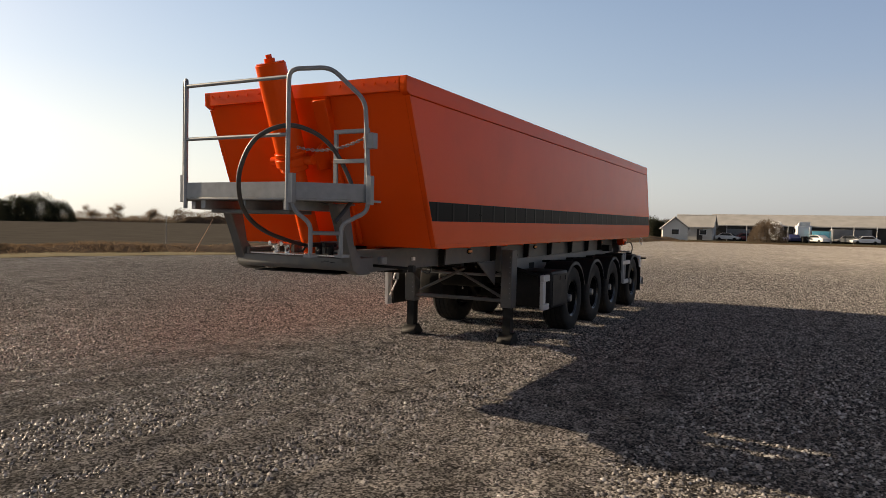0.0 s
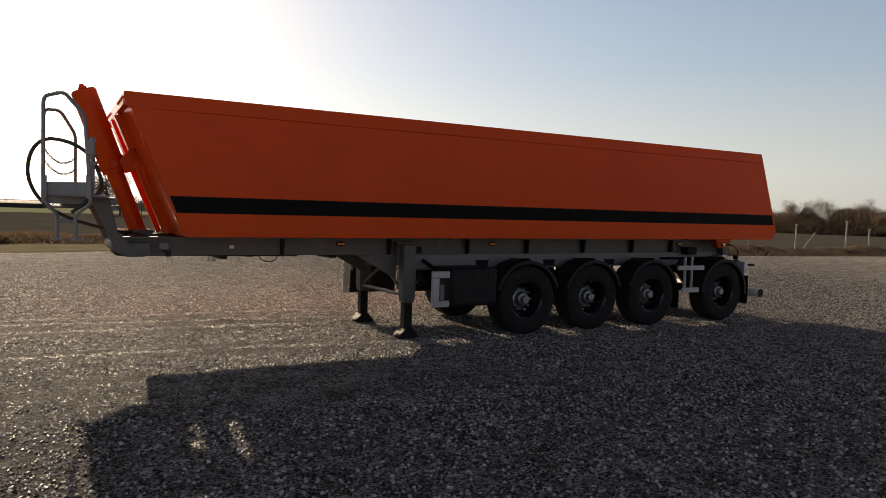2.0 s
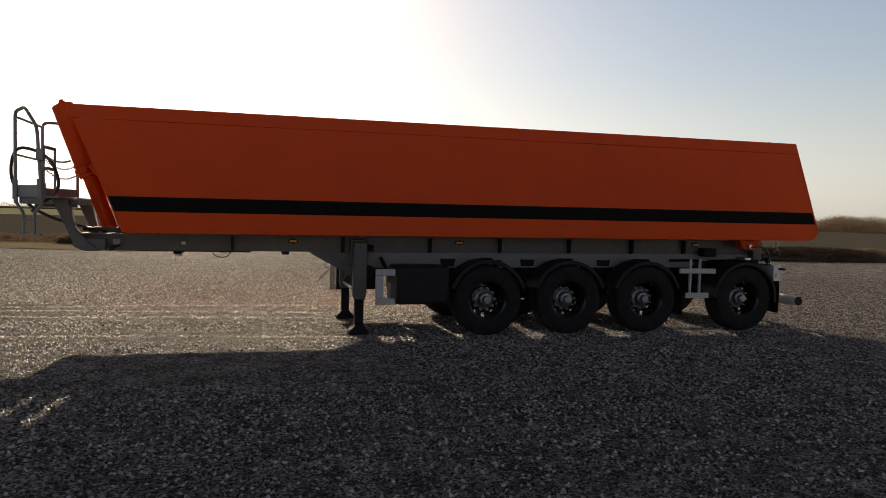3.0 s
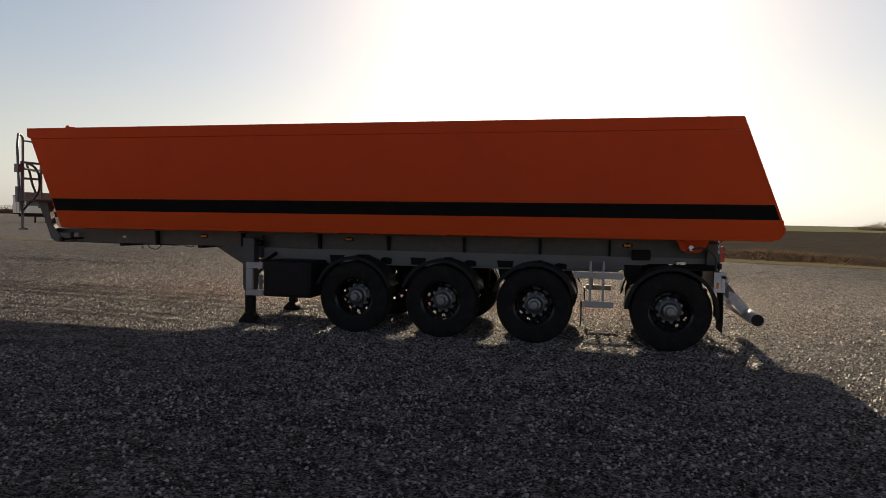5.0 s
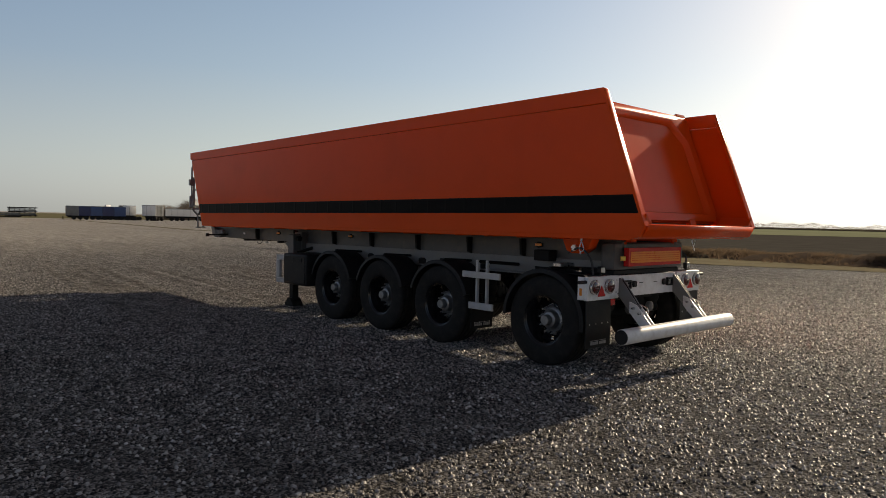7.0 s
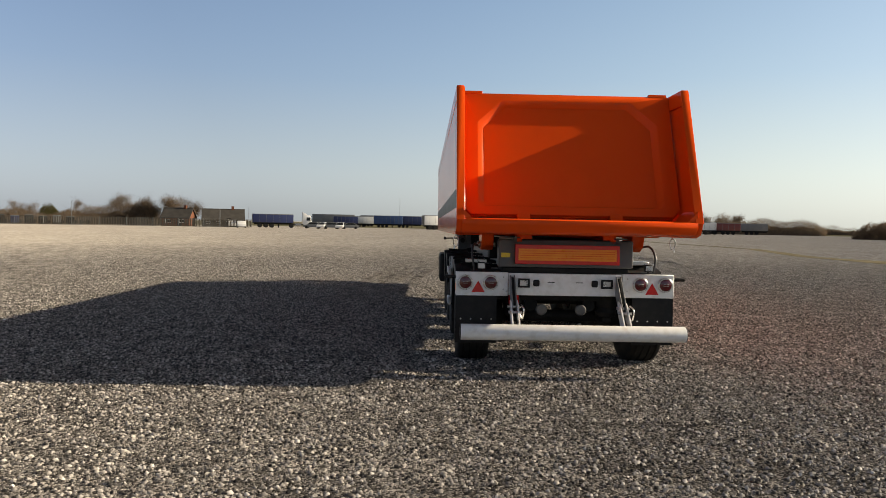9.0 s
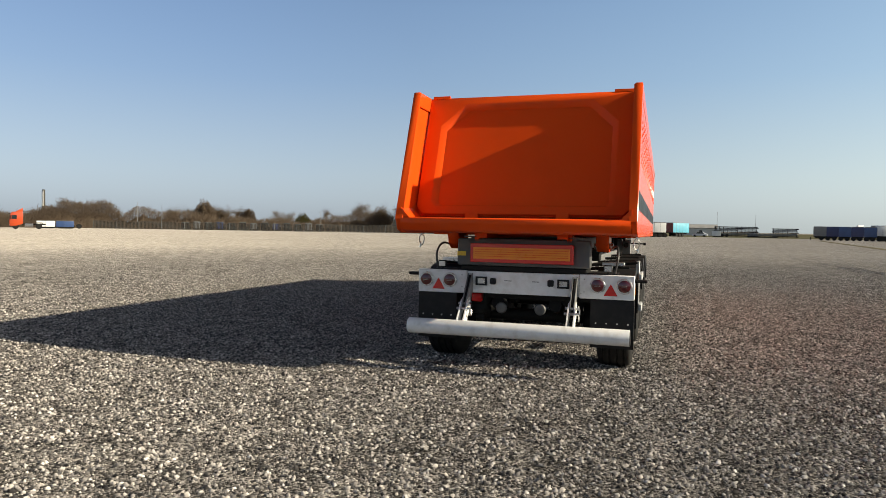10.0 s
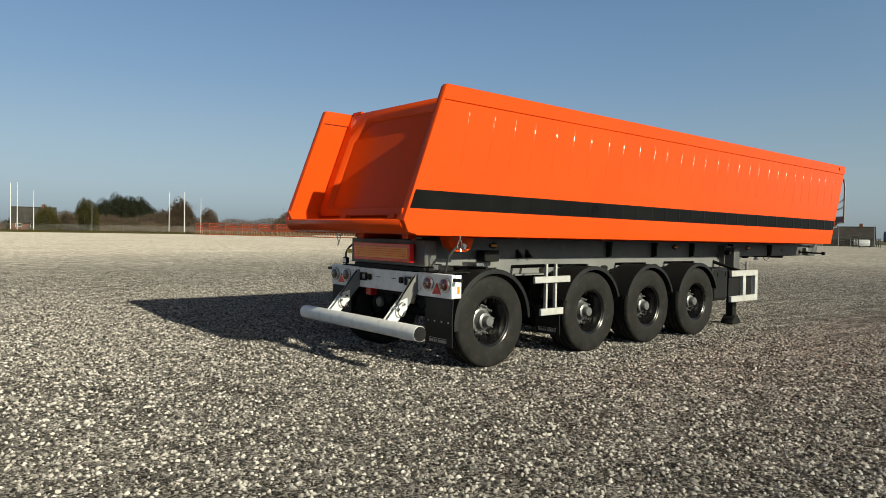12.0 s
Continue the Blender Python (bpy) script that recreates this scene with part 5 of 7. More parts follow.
def rear_end():
    x = 10.22
    bar = part("light_bar", box(bm_new(), (x - 0.03, x), (-0.64, 0.64), (0.835, 1.085)), WHITE, trailer, "white painted steel light bar", bevel=0.005)
    for s in (-1, 1):
        part("lamp_panel", box(bm_new(), (x - 0.04, x + 0.012), sorted((s * 0.645, s * 1.235)), (0.825, 1.092)), WHITE, bar, bevel=0.006)
        part("panel_return", box(bm_new(), (x - 0.13, x - 0.041), sorted((s * 1.215, s * 1.235)), (0.83, 1.088)), WHITE, bar, bevel=0.003)
        part("side_reflector", box(bm_new(), (x - 0.10, x - 0.07), sorted((s * 1.235, s * 1.240)), (0.88, 0.96)), AMBER, bar)
        for y in (0.845, 1.13):
            lamp(s * y, 0.975, x + 0.012)
        bm = prism(bm_new(), [(s * 0.985 - 0.075, 0.865), (s * 0.985 + 0.075, 0.865), (s * 0.985, 0.995)], x + 0.013, x + 0.021, "x")
        part("triangle_reflector", bm, RED, trailer, "red triangular reflector", bevel=0.003)
        a, b = s * 0.47, s * 0.33
        bm = bm_new()
        for y0, y1, z0, z1 in ((-0.065, 0.065, 1.005, 1.025), (-0.065, 0.065, 0.925, 0.945), (-0.065, -0.045, 0.945, 1.005), (0.045, 0.065, 0.945, 1.005)):
            box(bm, (x + 0.001, x + 0.03), (a + y0, a + y1), (z0, z1))
        part("square_lamp_frame", bm, BLACK, bar)
        part("square_lens", box(bm_new(), (x + 0.001, x + 0.010), (a - 0.045, a + 0.045), (0.945, 1.005)), STEEL, bar)
        part("socket_cap", box(bm_new(), (x + 0.001, x + 0.04), (b - 0.035, b + 0.035), (0.94, 1.015)), BLACK, bar, bevel=0.012)
        part("slot", box(bm_new(), (x + 0.001, x + 0.004), sorted((s * 0.12, s * 0.20)), (0.982, 0.990)), UNDER, bar)
        for y, z in ((0.70, 0.90), (0.70, 1.04), (0.665, 0.88), (0.60, 1.05)):
            part("bolt", rod(bm_new(), (x + 0.005, s * y, z), (x + 0.022, s * y, z), 0.010, 6), STEEL, bar)
        part("marker_arm", rod(bm_new(), (x - 0.02, s * 1.20, 1.035), (x - 0.02, s * 1.36, 1.035), 0.020, 12), BLACK, bar, "black rubber marker arm")
        bm = box(bm_new(), (x - 0.05, x + 0.0), sorted((s * 0.90, s * 1.0)), (1.12, 1.20))
        part("work_lamp", bm, BLACK, bar, bevel=0.01)
        part("work_lamp_lens", box(bm_new(), (x + 0.0, x + 0.006), sorted((s * 0.913, s * 0.987)), (1.132, 1.188)), STEEL, bar)
        part("lamp_foot", rod(bm_new(), (x - 0.03, s * 0.95, 1.085), (x - 0.03, s * 0.95, 1.125), 0.012, 8), BLACK, bar)
        part("bracket_plate", box(bm_new(), (9.80, 10.18), sorted((s * 0.72, s * 1.05)), (1.092, 1.104)), UNDER, bar)
        # End cross-member of the frame.
    bm = box(bm_new(), (10.06, 10.24), (-0.76, 0.76), (1.09, 1.40))
    cm = part("end_member", bm, FRAME, trailer, bevel=0.012, tilt=True)
    part("lower_member", box(bm_new(), (9.75, 10.21), (-0.72, 0.72), (1.09, 1.15)), UNDER, cm, bevel=0.01)
    part("sticker", box(bm_new(), (10.305, 10.309), (-0.74, -0.64), (1.265, 1.315)), surface("yellow_sticker", (0.6, 0.42, 0.03), (0.7, 0.5, 0.05), 20), cm, "small yellow sticker")
    board = part("marker_board", box(bm_new(), (10.245, 10.315), (-0.585, 0.585), (1.195, 1.41)), RED, trailer, "red-edged amber reflective marker board", bevel=0.004)
    part("amber_panel", box(bm_new(), (10.316, 10.322), (-0.548, 0.548), (1.235, 1.365)), AMBER, board)
    for k in range(4):
        z = 1.262 + k * 0.0255
        part("dark_line", box(bm_new(), (10.3221, 10.3240), (-0.53, 0.53), (z, z + 0.005)), ORANGE, board)
    part("spacer", box(bm_new(), (10.20, 10.246), (-0.50, 0.50), (1.24, 1.36)), UNDER, board)
    # Underrun bumper: two jointed arms and a tube.
    for s in (-1, 1):
        y = s * 0.60
        for d in (-0.022, 0.022):
            bm = prism(bm_new(), [(10.17, 1.06), (10.24, 1.06), (10.50, 0.74), (10.44, 0.66), (10.36, 0.70), (10.17, 0.90)], y + d - 0.006, y + d + 0.006)
            part("hinge_plate", bm, SUNRAIL_ARM_GREY, trailer, bevel=0.002)
        bm = bm_new()
        for d in (-0.036, 0.036):
            prism(bm, [(10.38, 0.80), (10.47, 0.77), (10.69, 0.53), (10.61, 0.44), (10.38, 0.68)], y + d - 0.007, y + d + 0.007)
        arm = part("bumper_arm", bm, WHITE, trailer, "white folding bumper arm")
        for px, pz in ((10.44, 0.73), (10.52, 0.68)):
            part("pin", rod(bm_new(), (px, y - 0.075, pz), (px, y + 0.075, pz), 0.016, 10), STEEL, arm)
        bm = tube(bm_new(), curve_through([(10.46, y + 0.07, 0.76), (10.54, y + 0.09, 0.72), (10.53, y + 0.085, 0.62), (10.46, y + 0.075, 0.60), (10.42, y + 0.07, 0.66)]), 0.008, 6)
        part("spring_clip", bm, STEEL, arm)
        part("grey_upper_arm", prism(bm_new(), [(10.22, 1.04), (10.26, 1.04), (10.47, 0.77), (10.43, 0.72), (10.22, 0.92)], y - 0.012, y + 0.012), UNDER, arm, bevel=0.004)
    tube_bm = lathe(bm_new(), [(0.06, -1.205), (0.083, -1.205), (0.085, -1.195), (0.085, 1.195), (0.083, 1.205), (0.06, 1.205)], 36)
    bmesh.ops.transform(tube_bm, matrix=pose(10.65, 0.01, 0.48), verts=tube_bm.verts)
    tb = part("bumper_tube", tube_bm, WHITE, trailer, "round white underrun bumper tube")
    for s in (-1, 1):
        part("end_plug", rod(bm_new(), (10.65, 0.01 + s * 1.203, 0.48), (10.65, 0.01 + s * 1.212, 0.48), 0.079, 28), BLACK, tb)
    for y in (-0.25, 0.20):
        bm = lathe(bm_new(), [(0.02, 0.0), (0.058, 0.0), (0.066, -0.03), (0.055, -0.05), (0.02, -0.055)], 24)
        bmesh.ops.transform(bm, matrix=Matrix.Translation((10.10, y, 0.665)) @ Matrix.Rotation(radians(90), 4, "Z"), verts=bm.verts)
        part("brake_cylinder", bm, FRAME, trailer, "round grey brake cylinder")
    part("rear_valve", box(bm_new(), (9.98, 10.10), (-0.62, -0.50), (0.72, 0.82)), RED, trailer, "small red valve", bevel=0.01)
    part("rear_shield", box(bm_new(), (9.97, 9.99), (-0.75, 0.75), (0.76, 1.08)), UNDER, trailer)
    # Chain hooks under the sill.
    for s in (-1, 1):
        p = Vector((10.13, s * 1.24, LOW + 0.03))
        oval = [p + Vector((0.012 * math.sin(2 * t), s * 0.030 * math.sin(t), -0.055 + 0.062 * math.cos(t))) for t in (2 * math.pi * k / 16 for k in range(17))]
        bm = tube(bm_new(), oval, 0.006, 6)
        rod(bm, p + Vector((0, 0, 0.03)), p, 0.012, 8)
        rod(bm, p + Vector((0, 0.012 * s, -0.11)), p + Vector((0.004, 0.02 * s, -0.145)), 0.008, 6)
        part("hook_chain", bm, STEEL, trailer)


rear_end()


# ---- round the yard ----
BARK = surface("grey_brown_bark", (0.050, 0.040, 0.032), (0.095, 0.078, 0.062), 3, (0.8, 0.95), 0.01, 20, shine=0.03)
TWIG = surface("bare_twigs", (0.105, 0.078, 0.058), (0.195, 0.148, 0.110), 1.2, (0.8, 0.95), 0, 10, 0, 0, 0.25, shine=0.03)
EVERGREEN = surface("dark_evergreen", (0.032, 0.038, 0.027), (0.072, 0.078, 0.053), 1.0, (0.75, 0.9), 0, 10, 0, 0, 0.2, shine=0.03)
OLIVE = surface("budding_shrub", (0.070, 0.066, 0.026), (0.125, 0.110, 0.045), 1.0, (0.8, 0.9), 0, 10, 0, 0, 0.2, shine=0.03)
BRICK = surface("red_brick_wall", (0.12, 0.052, 0.034), (0.19, 0.082, 0.054), 1.5, (0.8, 0.95), 0.004, 30, shine=0.03)
PALEWALL = surface("pale_render_wall", (0.50, 0.49, 0.46), (0.64, 0.62, 0.58), 0.6, (0.7, 0.85), 0.003, 20, shine=0.03)
ROOFDARK = surface("dark_slate_roof", (0.040, 0.038, 0.036), (0.075, 0.070, 0.066), 0.8, (0.6, 0.8), 0.006, 12, shine=0.03)
ROOFGREY = surface("grey_fibre_cement_roof", (0.24, 0.24, 0.235), (0.36, 0.355, 0.35), 0.5, (0.6, 0.8), 0.006, 8, shine=0.03)
GLASSDARK = surface("dark_window_glass", (0.012, 0.014, 0.016), (0.03, 0.033, 0.036), 2, (0.06, 0.12), 0, 20)
TARPBLUE = surface("blue_tarpaulin", (0.018, 0.045, 0.13), (0.03, 0.075, 0.20), 0.7, (0.4, 0.55), 0.01, 6)
TARPNAVY = surface("navy_tarpaulin", (0.012, 0.02, 0.075), (0.02, 0.032, 0.115), 0.7, (0.4, 0.55), 0.01, 6)
TARPCYAN = surface("light_blue_tarpaulin", (0.06, 0.33, 0.46), (0.09, 0.42, 0.56), 0.7, (0.4, 0.55), 0.01, 6)
TARPGREY = surface("grey_tarpaulin", (0.10, 0.105, 0.11), (0.17, 0.175, 0.18), 0.7, (0.45, 0.6), 0.01, 6)
TARPWHITE = surface("white_box_panel", (0.62, 0.62, 0.61), (0.76, 0.76, 0.75), 0.7, (0.4, 0.55), 0.002, 6)
TARPGREEN = surface("green_box_panel", (0.02, 0.16, 0.06), (0.03, 0.22, 0.09), 0.7, (0.4, 0.55), 0.002, 6)
MAROON = surface("dark_red_doors", (0.10, 0.015, 0.015), (0.15, 0.025, 0.022), 1, (0.4, 0.55), 0.002, 6)
RACKPAINT = surface("orange_rack_paint", (0.36, 0.055, 0.020), (0.46, 0.080, 0.028), 1, (0.5, 0.65), 0.002, 10)
RACKPALE = surface("faded_orange_bars", (0.46, 0.20, 0.11), (0.58, 0.29, 0.18), 1, (0.5, 0.65), 0.002, 10)
CABORANGE = surface("orange_cab_paint", (0.42, 0.050, 0.012), (0.52, 0.07, 0.016), 1, (0.3, 0.4), 0, 10, 0, 0.5)
CABWHITE = surface("white_cab_paint", (0.60, 0.61, 0.62), (0.72, 0.72, 0.73), 1, (0.3, 0.4), 0, 10, 0, 0.5)
FENCEWIRE = surface("fence_wire", (0.10, 0.105, 0.10), (0.17, 0.175, 0.17), 2, (0.5, 0.65), 0, 30, 0.4)
CONCRETE = surface("pale_concrete", (0.30, 0.29, 0.275), (0.40, 0.39, 0.37), 0.6, (0.75, 0.9), 0.004, 12, shine=0.03)

HUBS = {0: (-6.2, -4.6), 1.5: (-2.9, -8.6), 2.5: (0.1, -10.5), 5.5: (10.3, -10.3), 6.5: (13.5, -8.6), 8.5: (17.6, -3.1), 9.5: (18.1, 0.0), 10.5: (17.7, 2.8), 11: (17.1, 4.2), 12: (15.2, 6.9)}


def seen_from(k, yaw, far):
    """A place in the landscape: that far from a station on the way round, in a direction (degrees to the left of +y)."""
    x, y = HUBS[k]
    return x - far * math.sin(radians(yaw)), y + far * math.cos(radians(yaw))


# -- trees
def let_light_through(m, share):
    """Twigs and needles pass some light on to the shaded side of a crown."""
    n, l = m.node_tree.nodes, m.node_tree.links
    b, out = n["Principled BSDF"], n["Material Output"]
    thin, mix = n.new("ShaderNodeBsdfTranslucent"), n.new("ShaderNodeMixShader")
    l.new(b.inputs["Base Color"].links[0].from_socket, thin.inputs["Color"])
    mix.inputs[0].default_value = share
    l.new(b.outputs[0], mix.inputs[1])
    l.new(thin.outputs[0], mix.inputs[2])
    l.new(mix.outputs[0], out.inputs["Surface"])


for leaf in (TWIG, EVERGREEN, OLIVE, DRYGRASS):
    let_light_through(leaf, 0.45)


def twig_cloud(centres, count, size, rng):
    """Thin twigs round the ends of the limbs."""
    c = centres[rng.integers(0, len(centres), count)]
    a = rng.normal(0, 1, (count, 3))
    a /= np.linalg.norm(a, axis=1)[:, None]
    a[:, 2] = np.abs(a[:, 2]) * 0.8
    p = c + rng.normal(0, size * 0.35, (count, 3))
    q = p + a * (size * (0.4 + 0.9 * rng.random(count)))[:, None]
    side = np.cross(a, rng.normal(0, 1, (count, 3)))
    side /= np.linalg.norm(side, axis=1)[:, None] + 1e-6
    side *= (size * (0.005 + 0.009 * rng.random(count)))[:, None]
    return np.stack([p - side, p + side, q], 1).reshape(-1, 3)


def bare_tree(x, y, high, seed, label, twigs=5500):
    """A leafless tree: tapered trunk, forking limbs and a crown of thin twigs."""
    rng = np.random.default_rng(seed)
    root = thing("bare_tree", pose(x, y, 0), label, "tree")
    bm = bm_new()
    ends = []

    def limb(p, way, long, r, depth):
        pts, q = [p], p
        for k in range(3):
            way = (way + Vector(rng.normal(0, 0.16, 3)) + Vector((0, 0, 0.08))).normalized()
            q = q + way * long / 3
            pts.append(q)
        tube(bm, pts, r, 5 if depth else 7, r * 0.55)
        ends.append(tuple(q))
        if depth < 3:
            for _ in range(3 if depth else 5):
                s = rng.integers(1, 4)
                turn = (way + Vector(rng.normal(0, 0.95, 3))).normalized()
                turn.z = abs(turn.z) * 0.6 + 0.10
                limb(pts[s], turn.normalized(), long * (0.55 + 0.25 * rng.random()), r * 0.5, depth + 1)

    limb(Vector((0, 0, -0.05)), Vector((0, 0, 1)), high * 0.42, high * 0.022, 0)
    part("trunk", bm, BARK, root)
    e = np.array(ends)
    e = e[e[:, 2] > high * 0.25]
    v = twig_cloud(e, twigs, high * 0.17, rng)
    me = bpy.data.meshes.new("crown")
    me.from_pydata(v.tolist(), [], np.arange(len(v)).reshape(-1, 3).tolist())
    me.materials.append(TWIG)
    crown = new("crown", me)
    crown.parent = root
    return root


def dense_tree(x, y, high, wide, seed, material, label):
    """A full-crowned evergreen or thick shrub: trunk, and a ragged crown of many small sprays down to the ground."""
    rng = np.random.default_rng(seed)
    root = thing("evergreen_tree", pose(x, y, 0), label, "tree")
    part("trunk", rod(bm_new(), (0, 0, 0), (0, 0, high * 0.7), high * 0.03, 8, high * 0.01), BARK, root)
    n = 15000
    u = rng.normal(0, 1, (n, 3))
    u /= np.linalg.norm(u, axis=1)[:, None]
    u[:, 2] = np.abs(u[:, 2])
    a = np.arctan2(u[:, 1], u[:, 0])
    lump = 1 + 0.11 * np.sin(3 * a + seed) * np.sin(4 * u[:, 2] + seed) + 0.10 * np.sin(7 * a + 2 * seed + 5 * u[:, 2])
    p = u * (lump * (0.55 + 0.45 * rng.random(n) ** 0.4))[:, None] * np.array([wide / 2, wide / 2, high])
    way = u + rng.normal(0, 0.6, (n, 3))
    way /= np.linalg.norm(way, axis=1)[:, None]
    q = p + way * (high * (0.03 + 0.045 * rng.random(n)))[:, None]
    w = np.cross(way, rng.normal(0, 1, (n, 3)))
    w *= (high * 0.0085 / (np.linalg.norm(w, axis=1) + 1e-6))[:, None]
    v = np.stack([p - w, p + w, q], 1).reshape(-1, 3)
    v[:, 2] = np.maximum(v[:, 2], 0)
    me = bpy.data.meshes.new("crown")
    me.from_pydata(v.tolist(), [], np.arange(len(v)).reshape(-1, 3).tolist())
    me.materials.append(material)
    crown = new("crown", me)
    crown.parent = root
    return root


def shrub_row(name, a, b, high, wide, count, material, label, gaps=0.25, blade=0.014, core_gap=0.12, core=0.62):
    """A row of shrubs or far trees with an uneven top and gaps, as one mass of twigs."""
    rng = np.random.default_rng(int(abs(a[0] * 13 + b[1] * 7)) % 9999)
    s = rng.random(count)
    along = Vector((b[0] - a[0], b[1] - a[1], 0))
    n = along.length
    phase = rng.random(4) * 6.283
    d = s * n
    top = 0.76 + 0.05 * np.sin(d / (2.3 * high) + phase[0]) + 0.07 * np.sin(d / (0.8 * high) + phase[1]) + 0.09 * np.sin(d / (0.33 * high) + phase[2])
    top = np.clip(top + rng.normal(0, 0.06, count) - gaps * (np.sin(d / (3.7 * high) + phase[3]) > 0.75), 0.15, 1.0)
    h = high * top * (0.5 + 0.5 * np.clip(np.minimum(s, 1 - s) / 0.05, 0, 1))
    z = h * rng.random(count) ** 0.8
    off = rng.normal(0, wide / 3, count) * (1.1 - 0.6 * z / high)
    side = Vector((-along.y, along.x, 0)).normalized()
    p = np.stack([a[0] + along.x * s + side.x * off, a[1] + along.y * s + side.y * off, z], -1)
    way = rng.normal(0, 0.55, (count, 3))
    way[:, 2] = np.abs(way[:, 2]) + 0.5
    way /= np.linalg.norm(way, axis=1)[:, None]
    q = p + way * (high * (0.04 + 0.09 * rng.random(count)))[:, None]
    w = np.cross(way, rng.normal(0, 1, (count, 3)))
    w /= np.linalg.norm(w, axis=1)[:, None]
    w *= (0.55 * blade * high * (0.3 + rng.random(count)))[:, None]
    v = np.stack([p - w, p + w, q], 1).reshape(-1, 3)
    v[:, 2] = np.maximum(v[:, 2], 0)
    faces = np.arange(len(v)).reshape(-1, 3).tolist()
    # The thicket inside, too dense to see through.
    m = max(8, int(n / (0.16 * high)))
    e = np.linspace(0, n, m)
    crest = high * (0.76 + 0.05 * np.sin(e / (2.3 * high) + phase[0]) + 0.07 * np.sin(e / (0.8 * high) + phase[1]) + 0.09 * np.sin(e / (0.33 * high) + phase[2])) * (core + rng.normal(0, 0.05, m))
    crest *= 0.05 + 0.95 * np.clip(np.minimum(e, n - e) / (0.06 * n), 0, 1)
    crest *= 1 - core_gap * (np.sin(e / (3.7 * high) + phase[3]) > 0.75)
    rows = [np.stack([a[0] + along.x * e / n + side.x * o, a[1] + along.y * e / n + side.y * o, crest * k], -1) for o, k in ((-wide / 3, 0), (-wide / 4, 0.6), (0, 1), (wide / 4, 0.6), (wide / 3, 0))]
    at = len(v)
    v = np.concatenate([v] + rows)
    faces += [(at + j * m + i, at + j * m + i + 1, at + (j + 1) * m + i + 1, at + (j + 1) * m + i) for j in range(4) for i in range(m - 1)]
    me = bpy.data.meshes.new(name)
    me.from_pydata(v.tolist(), [], faces)
    me.materials.append(material)
    return tagged(new(name, me), label, "hedge", kind="stuff")


# -- buildings
def house(x, y, turn, long, deep, eave, ridge, wall, roof, label, windows=4, chimney=True, name="house"):
    """A pitched-roof building with its openings; the long side looks to local -y."""
    root = thing(name, pose(x, y, 0, 0, 0, turn), label, "house")
    bm = box(bm_new(), (-long / 2, long / 2), (-deep / 2, deep / 2), (0, eave))
    for e in (-1, 1):
        vs = [bm.verts.new((e * long / 2, -deep / 2, eave)), bm.verts.new((e * long / 2, deep / 2, eave)), bm.verts.new((e * long / 2, 0, ridge - 0.1))]
        bm.faces.new(vs)
    w = part("wall", bm, wall, root)
    k = (ridge - eave) / (deep / 2)
    o = 0.4
    bm = prism(bm_new(), [(-deep / 2 - o, eave - k * o), (0, ridge), (deep / 2 + o, eave - k * o), (deep / 2 + o, eave - k * o + 0.18), (0, ridge + 0.2), (-deep / 2 - o, eave - k * o + 0.18)], -long / 2 - 0.3, long / 2 + 0.3, "x")
    r = part("roof", bm, roof, root)
    part("ridge_cap", prism(bm_new(), [(-0.2, ridge + 0.12), (0, ridge + 0.28), (0.2, ridge + 0.12)], -long / 2 - 0.3, long / 2 + 0.3, "x"), roof, r)
    if chimney:
        part("chimney", box(bm_new(), (long * 0.2, long * 0.2 + 0.6), (-0.3, 0.3), (ridge - 0.3, ridge + 0.9)), BRICK, r)
    for i in range(windows):
        cx = -long / 2 + long * (i + 0.5) / windows
        ww, wh = min(1.3, long / windows * 0.5), min(1.1, eave * 0.4)
        f = part("window", box(bm_new(), (cx - ww / 2, cx + ww / 2), (-deep / 2 - 0.06, -deep / 2 + 0.02), (eave * 0.38, eave * 0.38 + wh)), TARPWHITE, root)
        part("pane", box(bm_new(), (cx - ww / 2 + 0.09, cx + ww / 2 - 0.09), (-deep / 2 - 0.075, -deep / 2 - 0.06), (eave * 0.38 + 0.09, eave * 0.38 + wh - 0.09)), GLASSDARK, f)
    f = part("gable_window", box(bm_new(), (-long / 2 - 0.06, -long / 2 + 0.02), (-0.7, 0.7), (eave * 0.4, eave * 0.4 + 1.1)), TARPWHITE, root)
    part("pane", box(bm_new(), (-long / 2 - 0.075, -long / 2 - 0.06), (-0.6, 0.6), (eave * 0.4 + 0.1, eave * 0.4 + 1.0)), GLASSDARK, f)
    part("door", box(bm_new(), (long * 0.08, long * 0.08 + 1.0), (-deep / 2 - 0.05, -deep / 2 + 0.02), (0, 2.05)), ROOFDARK, root)
    return root


# -- vehicles
def small_wheel(parent, x, y, r, wide):
    bm = lathe(bm_new(), [(r * 0.55, -wide / 2), (r * 0.92, -wide / 2), (r, -wide / 2 + 0.04), (r, wide / 2 - 0.04), (r * 0.92, wide / 2), (r * 0.55, wide / 2)], 20)
    bmesh.ops.transform(bm, matrix=pose(x, y, r), verts=bm.verts)
    w = part("wheel", bm, RUBBER, parent)
    bm = lathe(bm_new(), [(0.05, -wide / 2 + 0.02), (r * 0.56, -wide / 2 + 0.05), (r * 0.56, wide / 2 - 0.05), (0.05, wide / 2 - 0.02)], 16)
    bmesh.ops.transform(bm, matrix=pose(x, y, r), verts=bm.verts)
    part("rim", bm, HUB, w)


